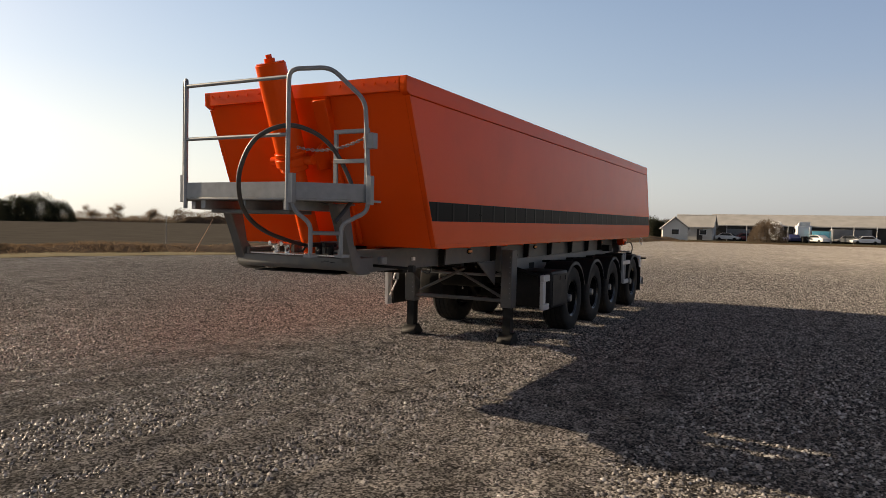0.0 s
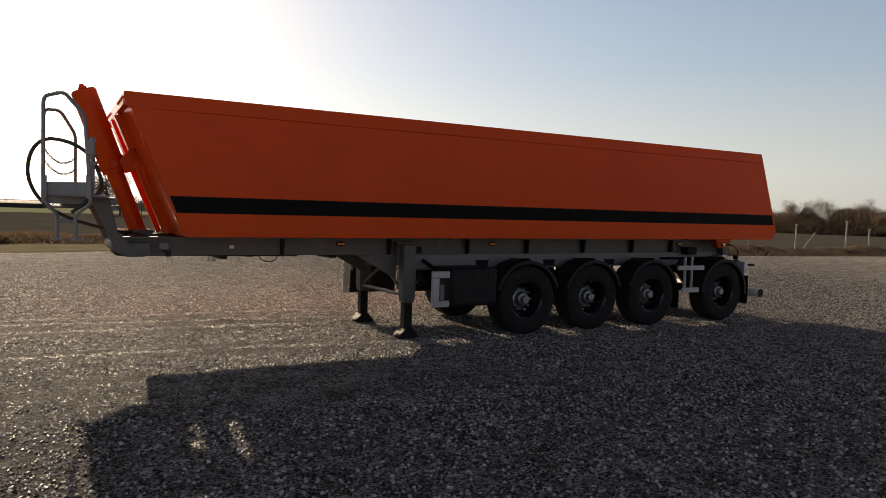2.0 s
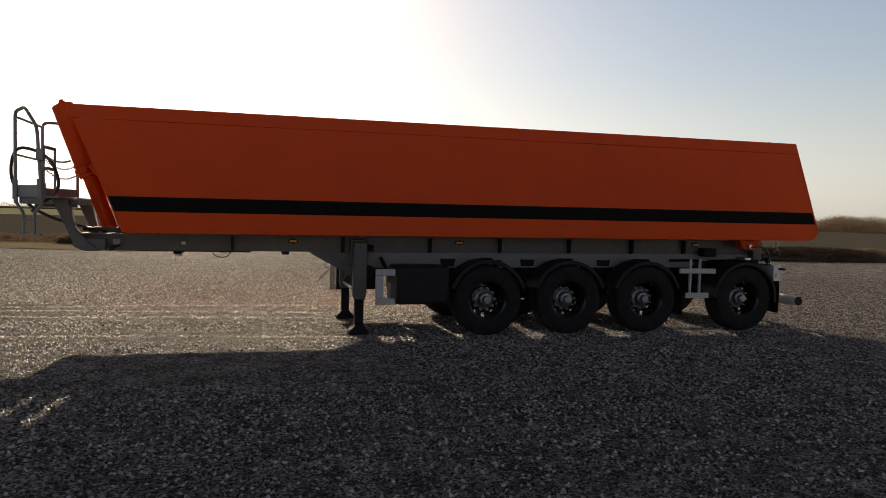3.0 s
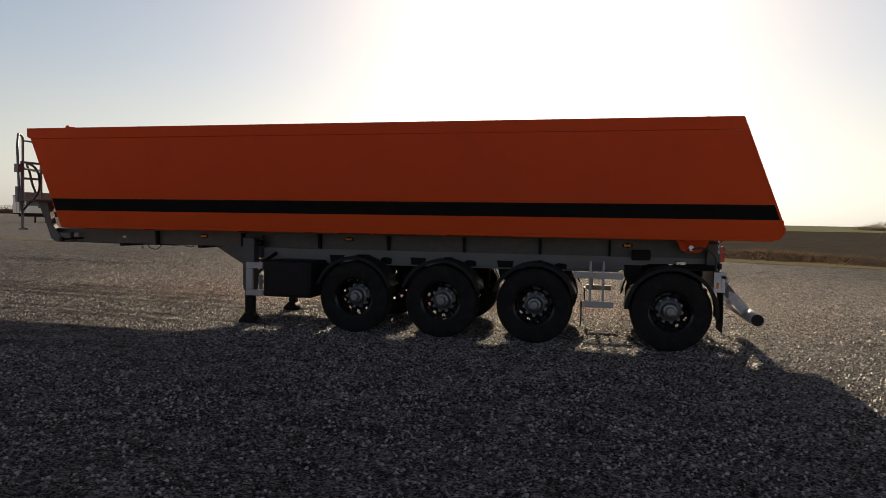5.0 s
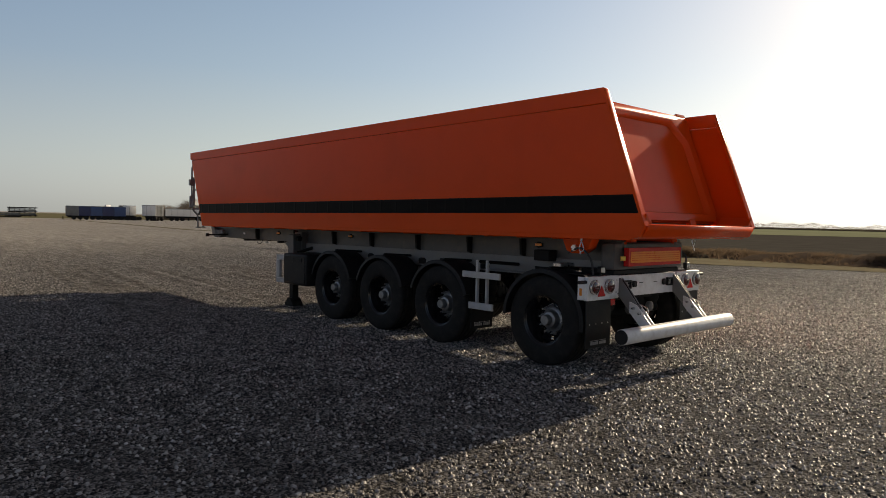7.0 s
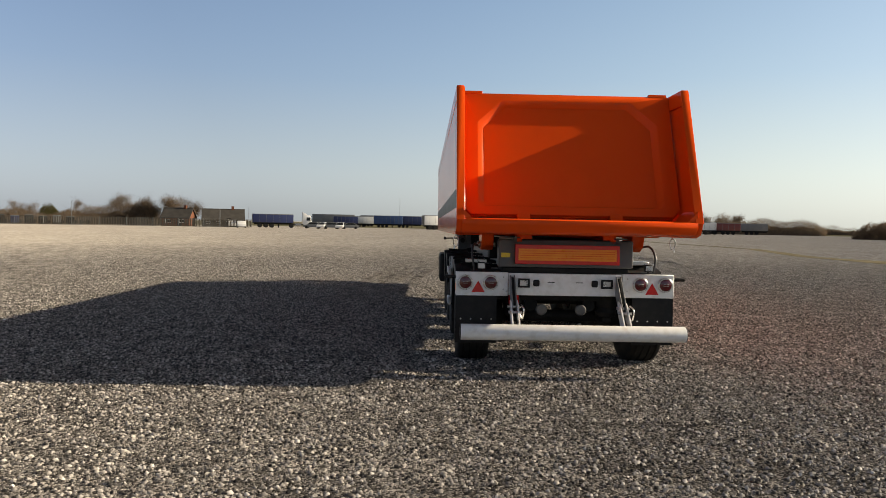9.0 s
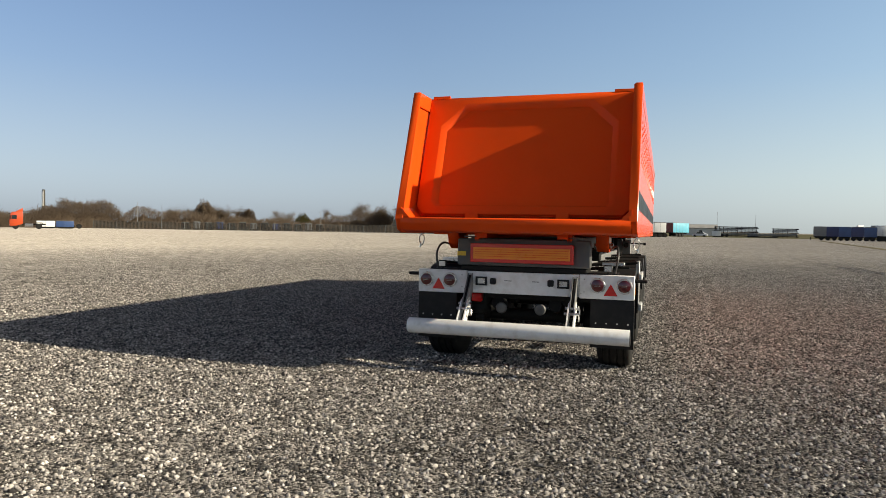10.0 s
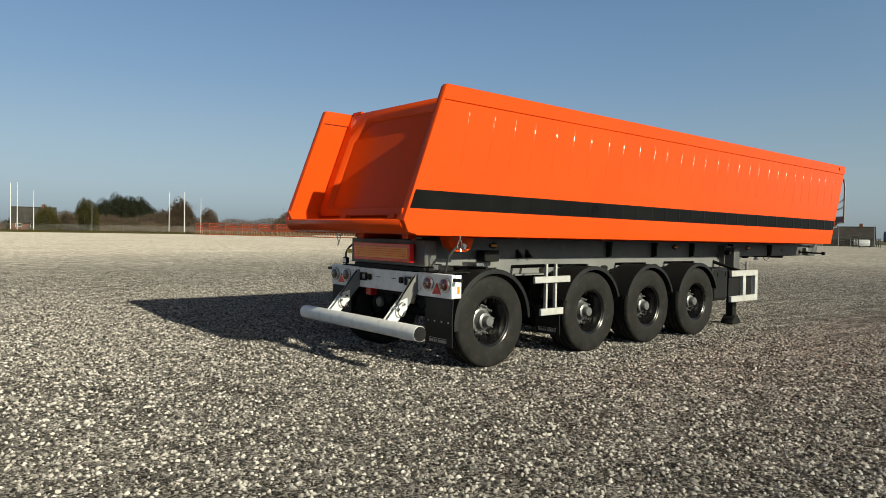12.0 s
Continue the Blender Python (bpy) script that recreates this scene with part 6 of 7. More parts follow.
def box_trailer(x, y, turn, long, high, material, label, doors=None, group="trailers parked along the yard", base=1.15, bars=False, end=None, end_at=1, end_long=1.2):
    """A parked curtain or box semi-trailer; long side along local x."""
    root = thing("semi_trailer", pose(x, y, 0, 0, 0, turn), label, "trailer", group)
    body = part("body", box(bm_new(), (-long / 2, long / 2), (-1.25, 1.25), (base, high)), material, root, bevel=0.03)
    part("roof_edge", box(bm_new(), (-long / 2 - 0.02, long / 2 + 0.02), (-1.27, 1.27), (high - 0.10, high + 0.02)), TARPGREY, body, bevel=0.01)
    part("side_rail", box(bm_new(), (-long / 2 - 0.02, long / 2 + 0.02), (-1.27, 1.27), (base - 0.12, base + 0.04)), UNDER, body)
    for e in (-1, 1):
        part("end_door", box(bm_new(), sorted((e * (long / 2 + 0.005), e * (long / 2 + 0.05))), (-1.2, 1.2), (base + 0.05, high - 0.12)), doors or material, body)
        for k in (-0.6, -0.2, 0.2, 0.6):
            part("lock_rod", rod(bm_new(), (e * (long / 2 + 0.065), k, base + 0.1), (e * (long / 2 + 0.065), k, high - 0.2), 0.025, 6), UNDER if doors else TARPGREY, body)
    n = int(long / 1.3)
    for i in range(1, n):
        cx = -long / 2 + long * i / n
        for s in (-1, 1):
            part("curtain_strap", box(bm_new(), (cx - 0.025, cx + 0.025), sorted((s * 1.251, s * 1.262)), (base + 0.05, high - 0.12)), material if bars else TARPGREY, body)
    if bars:
        for s in (-1, 1):
            for k in range(9):
                x0 = -long * 0.26 + long * 0.62 * k / 9
                part("lettering_bar", box(bm_new(), (x0, x0 + long * 0.045), sorted((s * 1.264, s * 1.272)), (base + (high - base) * 0.52, base + (high - base) * 0.72)), STRIPE, body)
            part("lettering_rule", box(bm_new(), (long * 0.08, long * 0.36), sorted((s * 1.264, s * 1.272)), (base + (high - base) * 0.29, base + (high - base) * 0.38)), MAROON, body)
    if end:
        part("end_panel", box(bm_new(), sorted((end_at * (long / 2 - end_long), end_at * (long / 2 - 0.02))), (-1.268, 1.268), (base + 0.05, high - 0.12)), end, body)
    for s in (-1, 1):
        part("chassis_beam", box(bm_new(), (-long / 2 + 0.3, long / 2 - 0.2), sorted((s * 0.45, s * 0.6)), (base - 0.42, base - 0.12)), UNDER, root)
        for k in (-long / 2 + 1.6, -long / 2 + 2.9, -long / 2 + 4.2):
            small_wheel(root, k, s * 1.0, 0.5, 0.36)
        part("leg", box(bm_new(), (long / 2 - 3.3, long / 2 - 3.15), sorted((s * 0.75, s * 0.9)), (0, base - 0.12)), UNDER, root)
    return root


def tractor(x, y, turn, paint, label):
    """A tractor unit: cab with windscreen, visor and grille, frame, tank, fifth wheel, wheels; front to local -x."""
    root = thing("tractor_unit", pose(x, y, 0, 0, 0, turn), label, "truck")
    cab = part("cab", prism(bm_new(), [(-2.9, 0.55), (-2.95, 1.6), (-2.75, 2.75), (-2.45, 3.05), (-1.0, 3.1), (-0.85, 2.9), (-0.85, 0.95), (-2.0, 0.55)], -1.2, 1.2), paint, root, bevel=0.06)
    part("windscreen", prism(bm_new(), [(-2.965, 1.68), (-2.97, 1.75), (-2.80, 2.62), (-2.78, 2.6)], -1.08, 1.08), GLASSDARK, cab)
    part("visor", box(bm_new(), (-3.0, -2.75), (-1.1, 1.1), (2.68, 2.80)), BLACK, cab)
    part("grille", box(bm_new(), (-2.99, -2.93), (-0.9, 0.9), (0.75, 1.45)), BLACK, cab)
    part("roof_spoiler", prism(bm_new(), [(-2.0, 3.08), (-0.95, 3.75), (-0.85, 3.7), (-0.9, 3.08)], -0.95, 0.95), paint, cab, bevel=0.03)
    for s in (-1, 1):
        part("side_window", box(bm_new(), (-2.6, -1.8), sorted((s * 1.2, s * 1.21)), (1.75, 2.5)), GLASSDARK, cab)
        part("mirror", box(bm_new(), (-2.85, -2.7), sorted((s * 1.25, s * 1.45)), (1.7, 2.4)), BLACK, cab)
        part("headlamp", box(bm_new(), (-2.97, -2.90), sorted((s * 0.75, s * 1.1)), (0.6, 0.8)), STEEL, cab)
        part("fuel_tank", rod(bm_new(), (-0.6, s * 0.95, 0.7), (0.7, s * 0.95, 0.7), 0.3, 16), STEEL, root)
        small_wheel(root, -2.0, s * 1.02, 0.5, 0.32)
        small_wheel(root, 1.6, s * 0.95, 0.5, 0.6)
        part("frame_rail", box(bm_new(), (-1.0, 2.7), sorted((s * 0.35, s * 0.45)), (0.75, 1.0)), UNDER, root)
        part("wing", prism(bm_new(), [(1.0, 0.9), (1.1, 1.12), (2.1, 1.12), (2.2, 0.9), (2.1, 1.08), (1.1, 1.08)], *sorted((s * 0.65, s * 1.25))), BLACK, root)
    part("fifth_wheel", prism(bm_new(), [(1.1, 1.08), (1.2, 1.2), (2.1, 1.2), (2.3, 1.05)], -0.45, 0.45), UNDER, root)
    return root


def car(x, y, turn, paint, label, group="cars parked round the yard"):
    root = thing("car", pose(x, y, 0, 0, 0, turn), label, "car", group)
    body = part("body", prism(bm_new(), [(-2.1, 0.3), (-2.15, 0.7), (-1.2, 0.9), (-0.6, 1.42), (0.9, 1.45), (1.7, 0.95), (2.1, 0.85), (2.1, 0.3)], -0.86, 0.86), paint, root, bevel=0.05)
    for s in (-1, 1):
        part("side_glass", prism(bm_new(), [(-1.0, 0.95), (-0.55, 1.36), (0.85, 1.38), (1.4, 0.98)], *sorted((s * 0.861, s * 0.868))), GLASSDARK, body)
        for k in (-1.35, 1.3):
            small_wheel(root, k, s * 0.78, 0.31, 0.2)
    part("windscreen", prism(bm_new(), [(-1.19, 0.92), (-0.63, 1.40), (-0.60, 1.40), (-1.16, 0.92)], -0.75, 0.75), GLASSDARK, body)
    return root


def steel_rack(x, y, turn, wide, group="orange racks stacked along the yard"):
    """Welded orange stillages: a barred lower frame on skids with two long frames on top."""
    root = thing("steel_rack", pose(x, y, 0, 0, 0, turn), "stack of welded orange steel transport racks on the gravel", "rack", group)
    h = wide / 2 - 0.06
    for yy in (-0.9, 0.9):
        for z, t in ((0.05, 0.12), (0.92, 0.10), (1.10, 0.12), (1.52, 0.10), (1.72, 0.12), (2.22, 0.10)):
            part("rail", box(bm_new(), (-h, h), (yy - 0.06, yy + 0.06), (z, z + t)), RACKPAINT, root)
        for k in range(7):
            xx = -h + 0.06 + (2 * h - 0.12) * k / 6
            part("bar", rod(bm_new(), (xx, yy, 0.17), (xx + 0.10, yy, 0.92), 0.035, 6), RACKPALE, root)
        for xx in (-h + 0.06, 0.0, h - 0.06):
            part("post", box(bm_new(), (xx - 0.05, xx + 0.05), (yy - 0.045, yy + 0.045), (1.20, 1.52)), RACKPAINT, root)
            part("post", box(bm_new(), (xx - 0.05, xx + 0.05), (yy - 0.045, yy + 0.045), (1.84, 2.22)), RACKPAINT, root)
    for xx in (-h + 0.05, h - 0.05):
        for z in (0.05, 1.02, 1.62, 2.2):
            part("end_bar", box(bm_new(), (xx - 0.05, xx + 0.05), (-0.84, 0.84), (z, z + 0.10)), RACKPAINT, root)
    return root


def flag_pole(x, y, high):
    root = thing("flag_pole", pose(x, y, 0), "tall white tapered flagpole without a flag", "flagpole", "white flagpoles beyond the yard")
    part("pole", rod(bm_new(), (0, 0, 0), (0, 0, high), 0.085, 10, 0.05), TARPWHITE, root)
    bm = bm_new()
    bmesh.ops.create_uvsphere(bm, u_segments=10, v_segments=6, radius=0.11, matrix=Matrix.Translation((0, 0, high + 0.08)))
    part("finial", bm, TARPWHITE, root)
    part("foot_plate", box(bm_new(), (-0.3, 0.3), (-0.3, 0.3), (0, 0.06)), CONCRETE, root)


def lamp_post(x, y, high, material=None, label="slim grey post standing at the yard's edge"):
    root = thing("post", pose(x, y, 0), label, "post", "posts at the yard's edge")
    part("pole", rod(bm_new(), (0, 0, 0), (0, 0, high), 0.06, 8, 0.045), material or GALV, root)
    part("cap", box(bm_new(), (-0.07, 0.07), (-0.07, 0.07), (high, high + 0.06)), material or GALV, root)


def mesh_fence(a, b, high, step, label, slats=False):
    """A wire fence with posts, from a to b."""
    a, b = Vector((*a, 0)), Vector((*b, 0))
    way = b - a
    root = thing("wire_fence", Matrix.Translation(a) @ Matrix.Rotation(math.atan2(way.y, way.x), 4, "Z"), label, "fence")
    n = int(way.length / step)
    for i in range(n + 1):
        part("post", rod(bm_new(), (i * step, 0, 0), (i * step, 0, high), 0.06, 6), FENCEWIRE, root)
    for z in np.linspace(0.1, high - 0.05, 9):
        part("wire", box(bm_new(), (0, n * step), (-0.012, 0.012), (z - 0.018, z + 0.018)), FENCEWIRE, root)
    if slats:
        bm = bm_new()
        for i in range(int(n * step / 0.3)):
            box(bm, (i * 0.3, i * 0.3 + 0.17), (0.02, 0.045), (0.05, high * (0.93 + 0.07 * math.sin(i * 0.37))))
        part("slat_infill", bm, BARK, root)


# North and east: field edge, hedges and far trees.
brush_heap(7.0, YARD_EDGE + 4.2, 3.2, 1.6, 0.42, 4)
brush_heap(10.5, YARD_EDGE + 4.4, 2.4, 1.3, 0.36, -6)
brush_heap(-5.2, YARD_EDGE + 2.6, 2.4, 1.2, 0.45, 3, ROUGHGRASS, "low sandy heap overgrown with dry grass beside the yard")
brush_heap(29.0, 18.3, 5.0, 1.1, 0.55, -4)
FAR = "far hedge of leafless brown shrubs and trees along the fields"
shrub_row("far_hedge", (-260, 440), (60, 470), 5.2, 8, 60000, TWIG, FAR, blade=0.02, core=0.3)
# A wood of leafless trees at the field's eastern side, falling off to a low hedge.
WOOD = "edge of a leafless brown wood beyond the ploughed field"
shrub_row("far_hedge", seen_from(1.5, -55.0, 215), seen_from(1.5, -63.2, 200), 7.6, 14, 50000, TWIG, WOOD, blade=0.012, core=0.55)
shrub_row("far_hedge", seen_from(2.5, -44.0, 250), seen_from(1.5, -55.4, 217), 5.6, 10, 45000, TWIG, WOOD, blade=0.014, core=0.5)
shrub_row("far_hedge", seen_from(1.5, -66.5, 225), seen_from(0, -83.0, 215), 5.0, 10, 50000, TWIG, WOOD, blade=0.014, core=0.55)
for yaw, high, seed in ((-56.0, 8.6, 71), (-57.4, 9.6, 72), (-58.9, 10.0, 73), (-60.3, 9.4, 74), (-61.5, 9.8, 75), (-53.4, 7.2, 76), (-51.6, 6.6, 77), (-49.2, 6.8, 78)):
    bare_tree(*seen_from(2.5, yaw, 205), high, seed, "tall leafless tree at the edge of the wood", twigs=3500)
for yaw, high, wide in ((-57.0, 6.2, 8.0), (-59.6, 6.6, 9.0), (-62.0, 6.0, 8.0)):
    dense_tree(*seen_from(2.5, yaw, 212), high, wide, int(-yaw * 10), EVERGREEN, "dense dark evergreen at the edge of the wood")
for yaw, far, high in ((-56.8, 49.4, 1.9), (-60.0, 54.0, 2.2), (-61.4, 56.5, 1.7)):
    lamp_post(-1.41 + far * math.sin(radians(-yaw)), -9.77 + far * math.cos(radians(yaw)), high, CONCRETE, "thin pale post standing on the earth bank")
leaning = thing("leaning_post", pose(40.6, 17.4, 0.1), "thin pale post leaning over on the earth bank", "post")
part("shaft", rod(bm_new(), (0, 0, 0), (1.05, -0.3, 1.35), 0.035, 8, 0.03), CONCRETE, leaning)
shrub_row("far_hedge", (120, 330), (205, 235), 5.0, 12, 60000, TWIG, FAR, blade=0.016, core=0.3)
shrub_row("far_hedge", (205, 235), (300, 190), 6.5, 10, 40000, TWIG, FAR, blade=0.014)
shrub_row("far_hedge", (300, 190), (330, 60), 6.0, 10, 40000, TWIG, FAR, blade=0.014)
for k, yaw, far, high, seed in ((0, -37.5, 300, 8.0, 1), (0, -35.8, 310, 7.2, 2), (0, -39.5, 305, 8.2, 3), (0, -41.6, 300, 6.6, 4), (0, -31.4, 262, 8.0, 14), (1.5, -62.3, 190, 6.6, 5), (1.5, -63.7, 188, 6.8, 6), (1.5, -64.4, 196, 6.2, 15), (1.5, -67.0, 230, 5.0, 7), (2.5, -51.5, 300, 6.0, 8), (2.5, -49.6, 310, 6.2, 9), (5.5, -7.3, 310, 8.6, 10), (5.5, -8.7, 315, 7.2, 11), (5.5, -9.5, 315, 6.8, 16), (5.5, 51.6, 190, 6.2, 12), (5.5, 50.9, 195, 5.8, 13)):
    bare_tree(*seen_from(k, yaw, far), high, seed, "leafless grey-brown tree beyond the fields")
for yaw, high, wide in ((-33.6, 6.4, 9.0), (-32.2, 8.2, 13.0), (-31.0, 7.6, 11.0), (-29.8, 6.2, 9.0)):
    dense_tree(*seen_from(0, yaw, 250), high, wide, int(-yaw * 10), EVERGREEN, "dense dark evergreen tree beyond the field")
for yaw, high, wide in ((-62.8, 3.6, 12.0), (-66.9, 5.4, 5.0), (-68.5, 4.2, 8.0)):
    dense_tree(*seen_from(1.5, yaw, 200), high, wide, int(-yaw * 10), EVERGREEN, "dense dark tree among the farm buildings")
house(*seen_from(1.5, -65.4, 195), 25, 10, 8, 2.2, 3.9, ROOFDARK, ROOFDARK, "dark timber barn beyond the field", 2, False, "barn")
house(*seen_from(1.5, -67.3, 205), 10, 5, 4, 2.4, 3.6, PALEWALL, ROOFDARK, "small white farmhouse beyond the field", 1)
house(*seen_from(1.5, -6.0, 330), 8, 30, 9, 2.0, 3.0, ROOFGREY, ROOFDARK, "long low farm building beyond the dark field", 0, False)
house(*seen_from(5.5, -5.2, 320), -6, 18, 8, 1.4, 3.4, ROOFGREY, ROOFGREY, "low grey-roofed house beyond the dark field", 0, False)
house(*seen_from(5.5, -9.1, 300), -8, 22, 8, 1.3, 3.2, ROOFGREY, ROOFGREY, "long low grey barn beyond the field", 0, False)
house(*seen_from(6.5, 8.0, 430), 5, 30, 10, 2.2, 3.1, ROOFDARK, ROOFDARK, "long low dark barn on the horizon beyond the field", 6, False, "barn")
house(*seen_from(6.5, 4.5, 360), -5, 26, 10, 2.0, 3.4, ROOFDARK, ROOFDARK, "dark farm building on the horizon beyond the field", 0, False)
# A stayed pole at the edge of the yard.
stay = thing("stayed_pole", pose(23.7, 30.1, 0), "thin grey pole with an orange slanting stay on the bank", "pole")
part("pole", rod(bm_new(), (0, 0, 0), (0, 0, 2.0), 0.022, 8, 0.018), GALV, stay)
part("stay_rod", rod(bm_new(), (-2.6, -6.6, 1.75), (-4.6, -7.4, 0.05), 0.012, 8), RACKPALE, stay)

# East: houses, an open-fronted hall and what is parked before it.
house(*seen_from(0, -81.0, 132), 12, 5.0, 4.2, 2.2, 3.9, PALEWALL, ROOFGREY, "small white gabled house at the yard's end", 1, False)
house(*seen_from(0, -82.6, 140), -90, 6.5, 6, 2.5, 4.5, PALEWALL, ROOFGREY, "white gabled outbuilding at the yard's end", 2, False)
# Closed dark walls stand in for the shade inside the open front.
house(*seen_from(0, -91.8, 150), -92, 42, 14, 2.9, 4.9, ROOFDARK, ROOFGREY, "long open-fronted shed with a pale grey roof", 0, False, "hall")
for k in range(8):
    px, py = seen_from(0, -84.8 - 1.4 * k, 139)
    lamp_post(px, py, 2.9, TARPWHITE, "white post of the open-fronted shed")
for yaw, high, wide in ((-79.3, 4.2, 5.0), (-80.3, 3.6, 5.0), (-87.6, 3.6, 6.0)):
    dense_tree(*seen_from(0, yaw, 156 if yaw > -85 else 128), high, wide, int(-yaw * 10), EVERGREEN if yaw > -85 else TWIG, "dense dark shrub beside the buildings")
for k, (yaw, far, mat_, lab) in enumerate(((-84.9, 139, CABWHITE, "white"), (-86.2, 140, MAROON, "dark red"), (-87.3, 139, TARPGREY, "grey"), (-88.4, 138, CABWHITE, "white"), (-89.3, 141, TARPNAVY, "dark blue"), (-90.9, 139, CABWHITE, "white"), (-92.9, 140, TARPGREY, "grey"), (-93.9, 138, CABWHITE, "white"))):
    car(*seen_from(0, yaw, far), 80 + 29 * k, mat_, f"{lab} car parked before the open shed")
box_trailer(*seen_from(0, -91.4, 142), -91, 4.0, 2.2, TARPCYAN, "pale blue container before the open shed", base=0.35)
box_trailer(*seen_from(0, -93.0, 142), -80, 6.0, 2.5, TARPGREY, "grey container before the open shed", base=0.35)
box_trailer(*seen_from(0, -85.6, 142), -88, 4.0, 2.2, TARPGREY, "grey shed before the open hall", base=0.35)
tractor(*seen_from(0, -90.2, 141), 200, CABWHITE, "white tractor unit before the open shed")
tractor(*seen_from(0, -88.0, 142), 160, CABWHITE, "white tractor unit before the open shed")
shrub_row("verge_weeds", (104, 24), (104, -30), 0.35, 3, 9000, DRYGRASS, "dry weeds at the end of the gravel", blade=0.04)


# West: trailers in rows, houses, fence and hedges.
def parked(k, yaw, far, turn, *rest, **more):
    """A trailer seen from a station; turn 0 is broadside on."""
    return box_trailer(*seen_from(k, yaw, far), yaw + turn, *rest, **more)


parked(9.5, 102.9, 165, 4, 9.0, 3.1, TARPNAVY, "navy blue tipper trailer parked at the far side")
tractor(*seen_from(9.5, 100.9, 165), 180 + 104, CABWHITE, "white tractor unit coupled at the far side")
parked(8.5, 97.2, 240, 0, 14.2, 4.1, TARPGREY, "long dark grey curtain trailer in the far row")
parked(8.5, 93.4, 262, 0, 15.0, 4.2, TARPGREY, "long dark grey curtain trailer in the far row")
parked(8.5, 96.2, 225, 0, 7.8, 3.4, TARPNAVY, "navy curtain trailer parked in the far row", doors=TARPWHITE)
parked(10.5, 94.2, 228, 0, 9.4, 3.9, TARPBLUE, "blue curtain trailer parked in the far row", doors=TARPWHITE)
parked(10.5, 90.95, 180, 15, 4.3, 3.7, TARPWHITE, "white box trailer with grey doors in the far row", doors=TARPGREY)
parked(10.5, 89.25, 212, 50, 6.8, 4.0, TARPCYAN, "light blue box trailer with dark red doors", doors=MAROON)
parked(11, 96.6, 235, 0, 8.0, 3.6, TARPWHITE, "pale grey box trailer parked in the far row", doors=TARPGREY)
parked(11, 92.9, 232, 0, 9.0, 3.9, TARPNAVY, "navy curtain trailer parked in the far row", doors=TARPWHITE)
house(*seen_from(10.5, 87.8, 300), 88, 16, 8, 3.0, 4.2, PALEWALL, ROOFGREY, "pale hall behind the parked trailers", 0, False, "hall")
for k in range(5):
    car(*seen_from(8.5, 98.7 - 0.75 * k, 158), 97 + 80 * (k % 2), CABWHITE if k % 2 else TARPGREY, "small car parked before the far trailers")
parked(8.5, 48.0, 109, 224, 14.0, 3.45, TARPWHITE, "white box trailer with dark lettering bars", bars=True, end=TARPGREEN, doors=TARPWHITE, base=1.2, end_at=-1, end_long=2.6)
for k in range(5):
    parked(9.5, 78.6 - 0.78 * k, 185, 0, 2.4 if k else 2.6, 3.2, (TARPGREY, TARPNAVY, TARPBLUE, TARPNAVY, TARPBLUE)[k], "blue container trailer standing in the far row", base=0.9)
parked(9.5, 74.9, 190, 20, 3.2, 3.6, TARPWHITE, "white refrigerated trailer in the far row", doors=TARPGREY)
parked(9.5, 73.2, 186, -50, 4.5, 3.8, TARPWHITE, "white refrigerated trailer in the far row", doors=TARPGREY)
parked(9.5, 70.9, 195, 4, 9.0, 3.1, TARPWHITE, "pale grey box trailer parked at the far side", doors=TARPGREY)
parked(9.5, 69.3, 205, -30, 6.0, 3.6, MAROON, "dark red box trailer parked at the far side", doors=TARPWHITE)
parked(9.5, 68.0, 205, 8, 5.5, 3.3, TARPWHITE, "white box trailer parked at the far side", doors=MAROON)
parked(9.5, 66.6, 205, 0, 6.0, 3.2, MAROON, "dark red curtain trailer parked at the far side")
parked(9.5, 64.8, 215, 0, 7.0, 3.2, TARPGREY, "grey curtain trailer parked at the far side")
tractor(*seen_from(9.5, 75.9, 195), 40, CABWHITE, "white tractor unit parked in the far row")
tractor(*seen_from(9.5, 68.7, 196), 60, CABWHITE, "white tractor unit parked in the far row")
parked(5.5, 52.4, 240, 0, 10.0, 4.0, TARPGREY, "dark low trailer parked beyond the yard")
parked(5.5, 50.4, 245, 0, 7.0, 3.9, UNDER, "dark low trailer parked beyond the yard")
tractor(*seen_from(10.5, 138.9, 146), 139, CABORANGE, "orange tractor unit parked at the far side")
house(*seen_from(8.5, 109.0, 168), 92, 6.0, 5.0, 2.0, 3.9, BRICK, ROOFDARK, "brick house with a dark roof behind the fence", 2)
house(*seen_from(8.5, 105.7, 170), 106, 9.0, 7, 1.6, 3.9, ROOFDARK, ROOFDARK, "long dark-roofed house behind the fence", 4)
house(*seen_from(12, 170.1, 185), 170, 8.6, 7, 2.1, 5.2, BRICK, ROOFDARK, "dark-roofed brick house behind shrubs", 3)
car(*seen_from(8.5, 105.0, 165), 15, CABWHITE, "white car parked before the far house")
car(*seen_from(12, 108.2, 150), 18, CABWHITE, "white car parked at the far side")
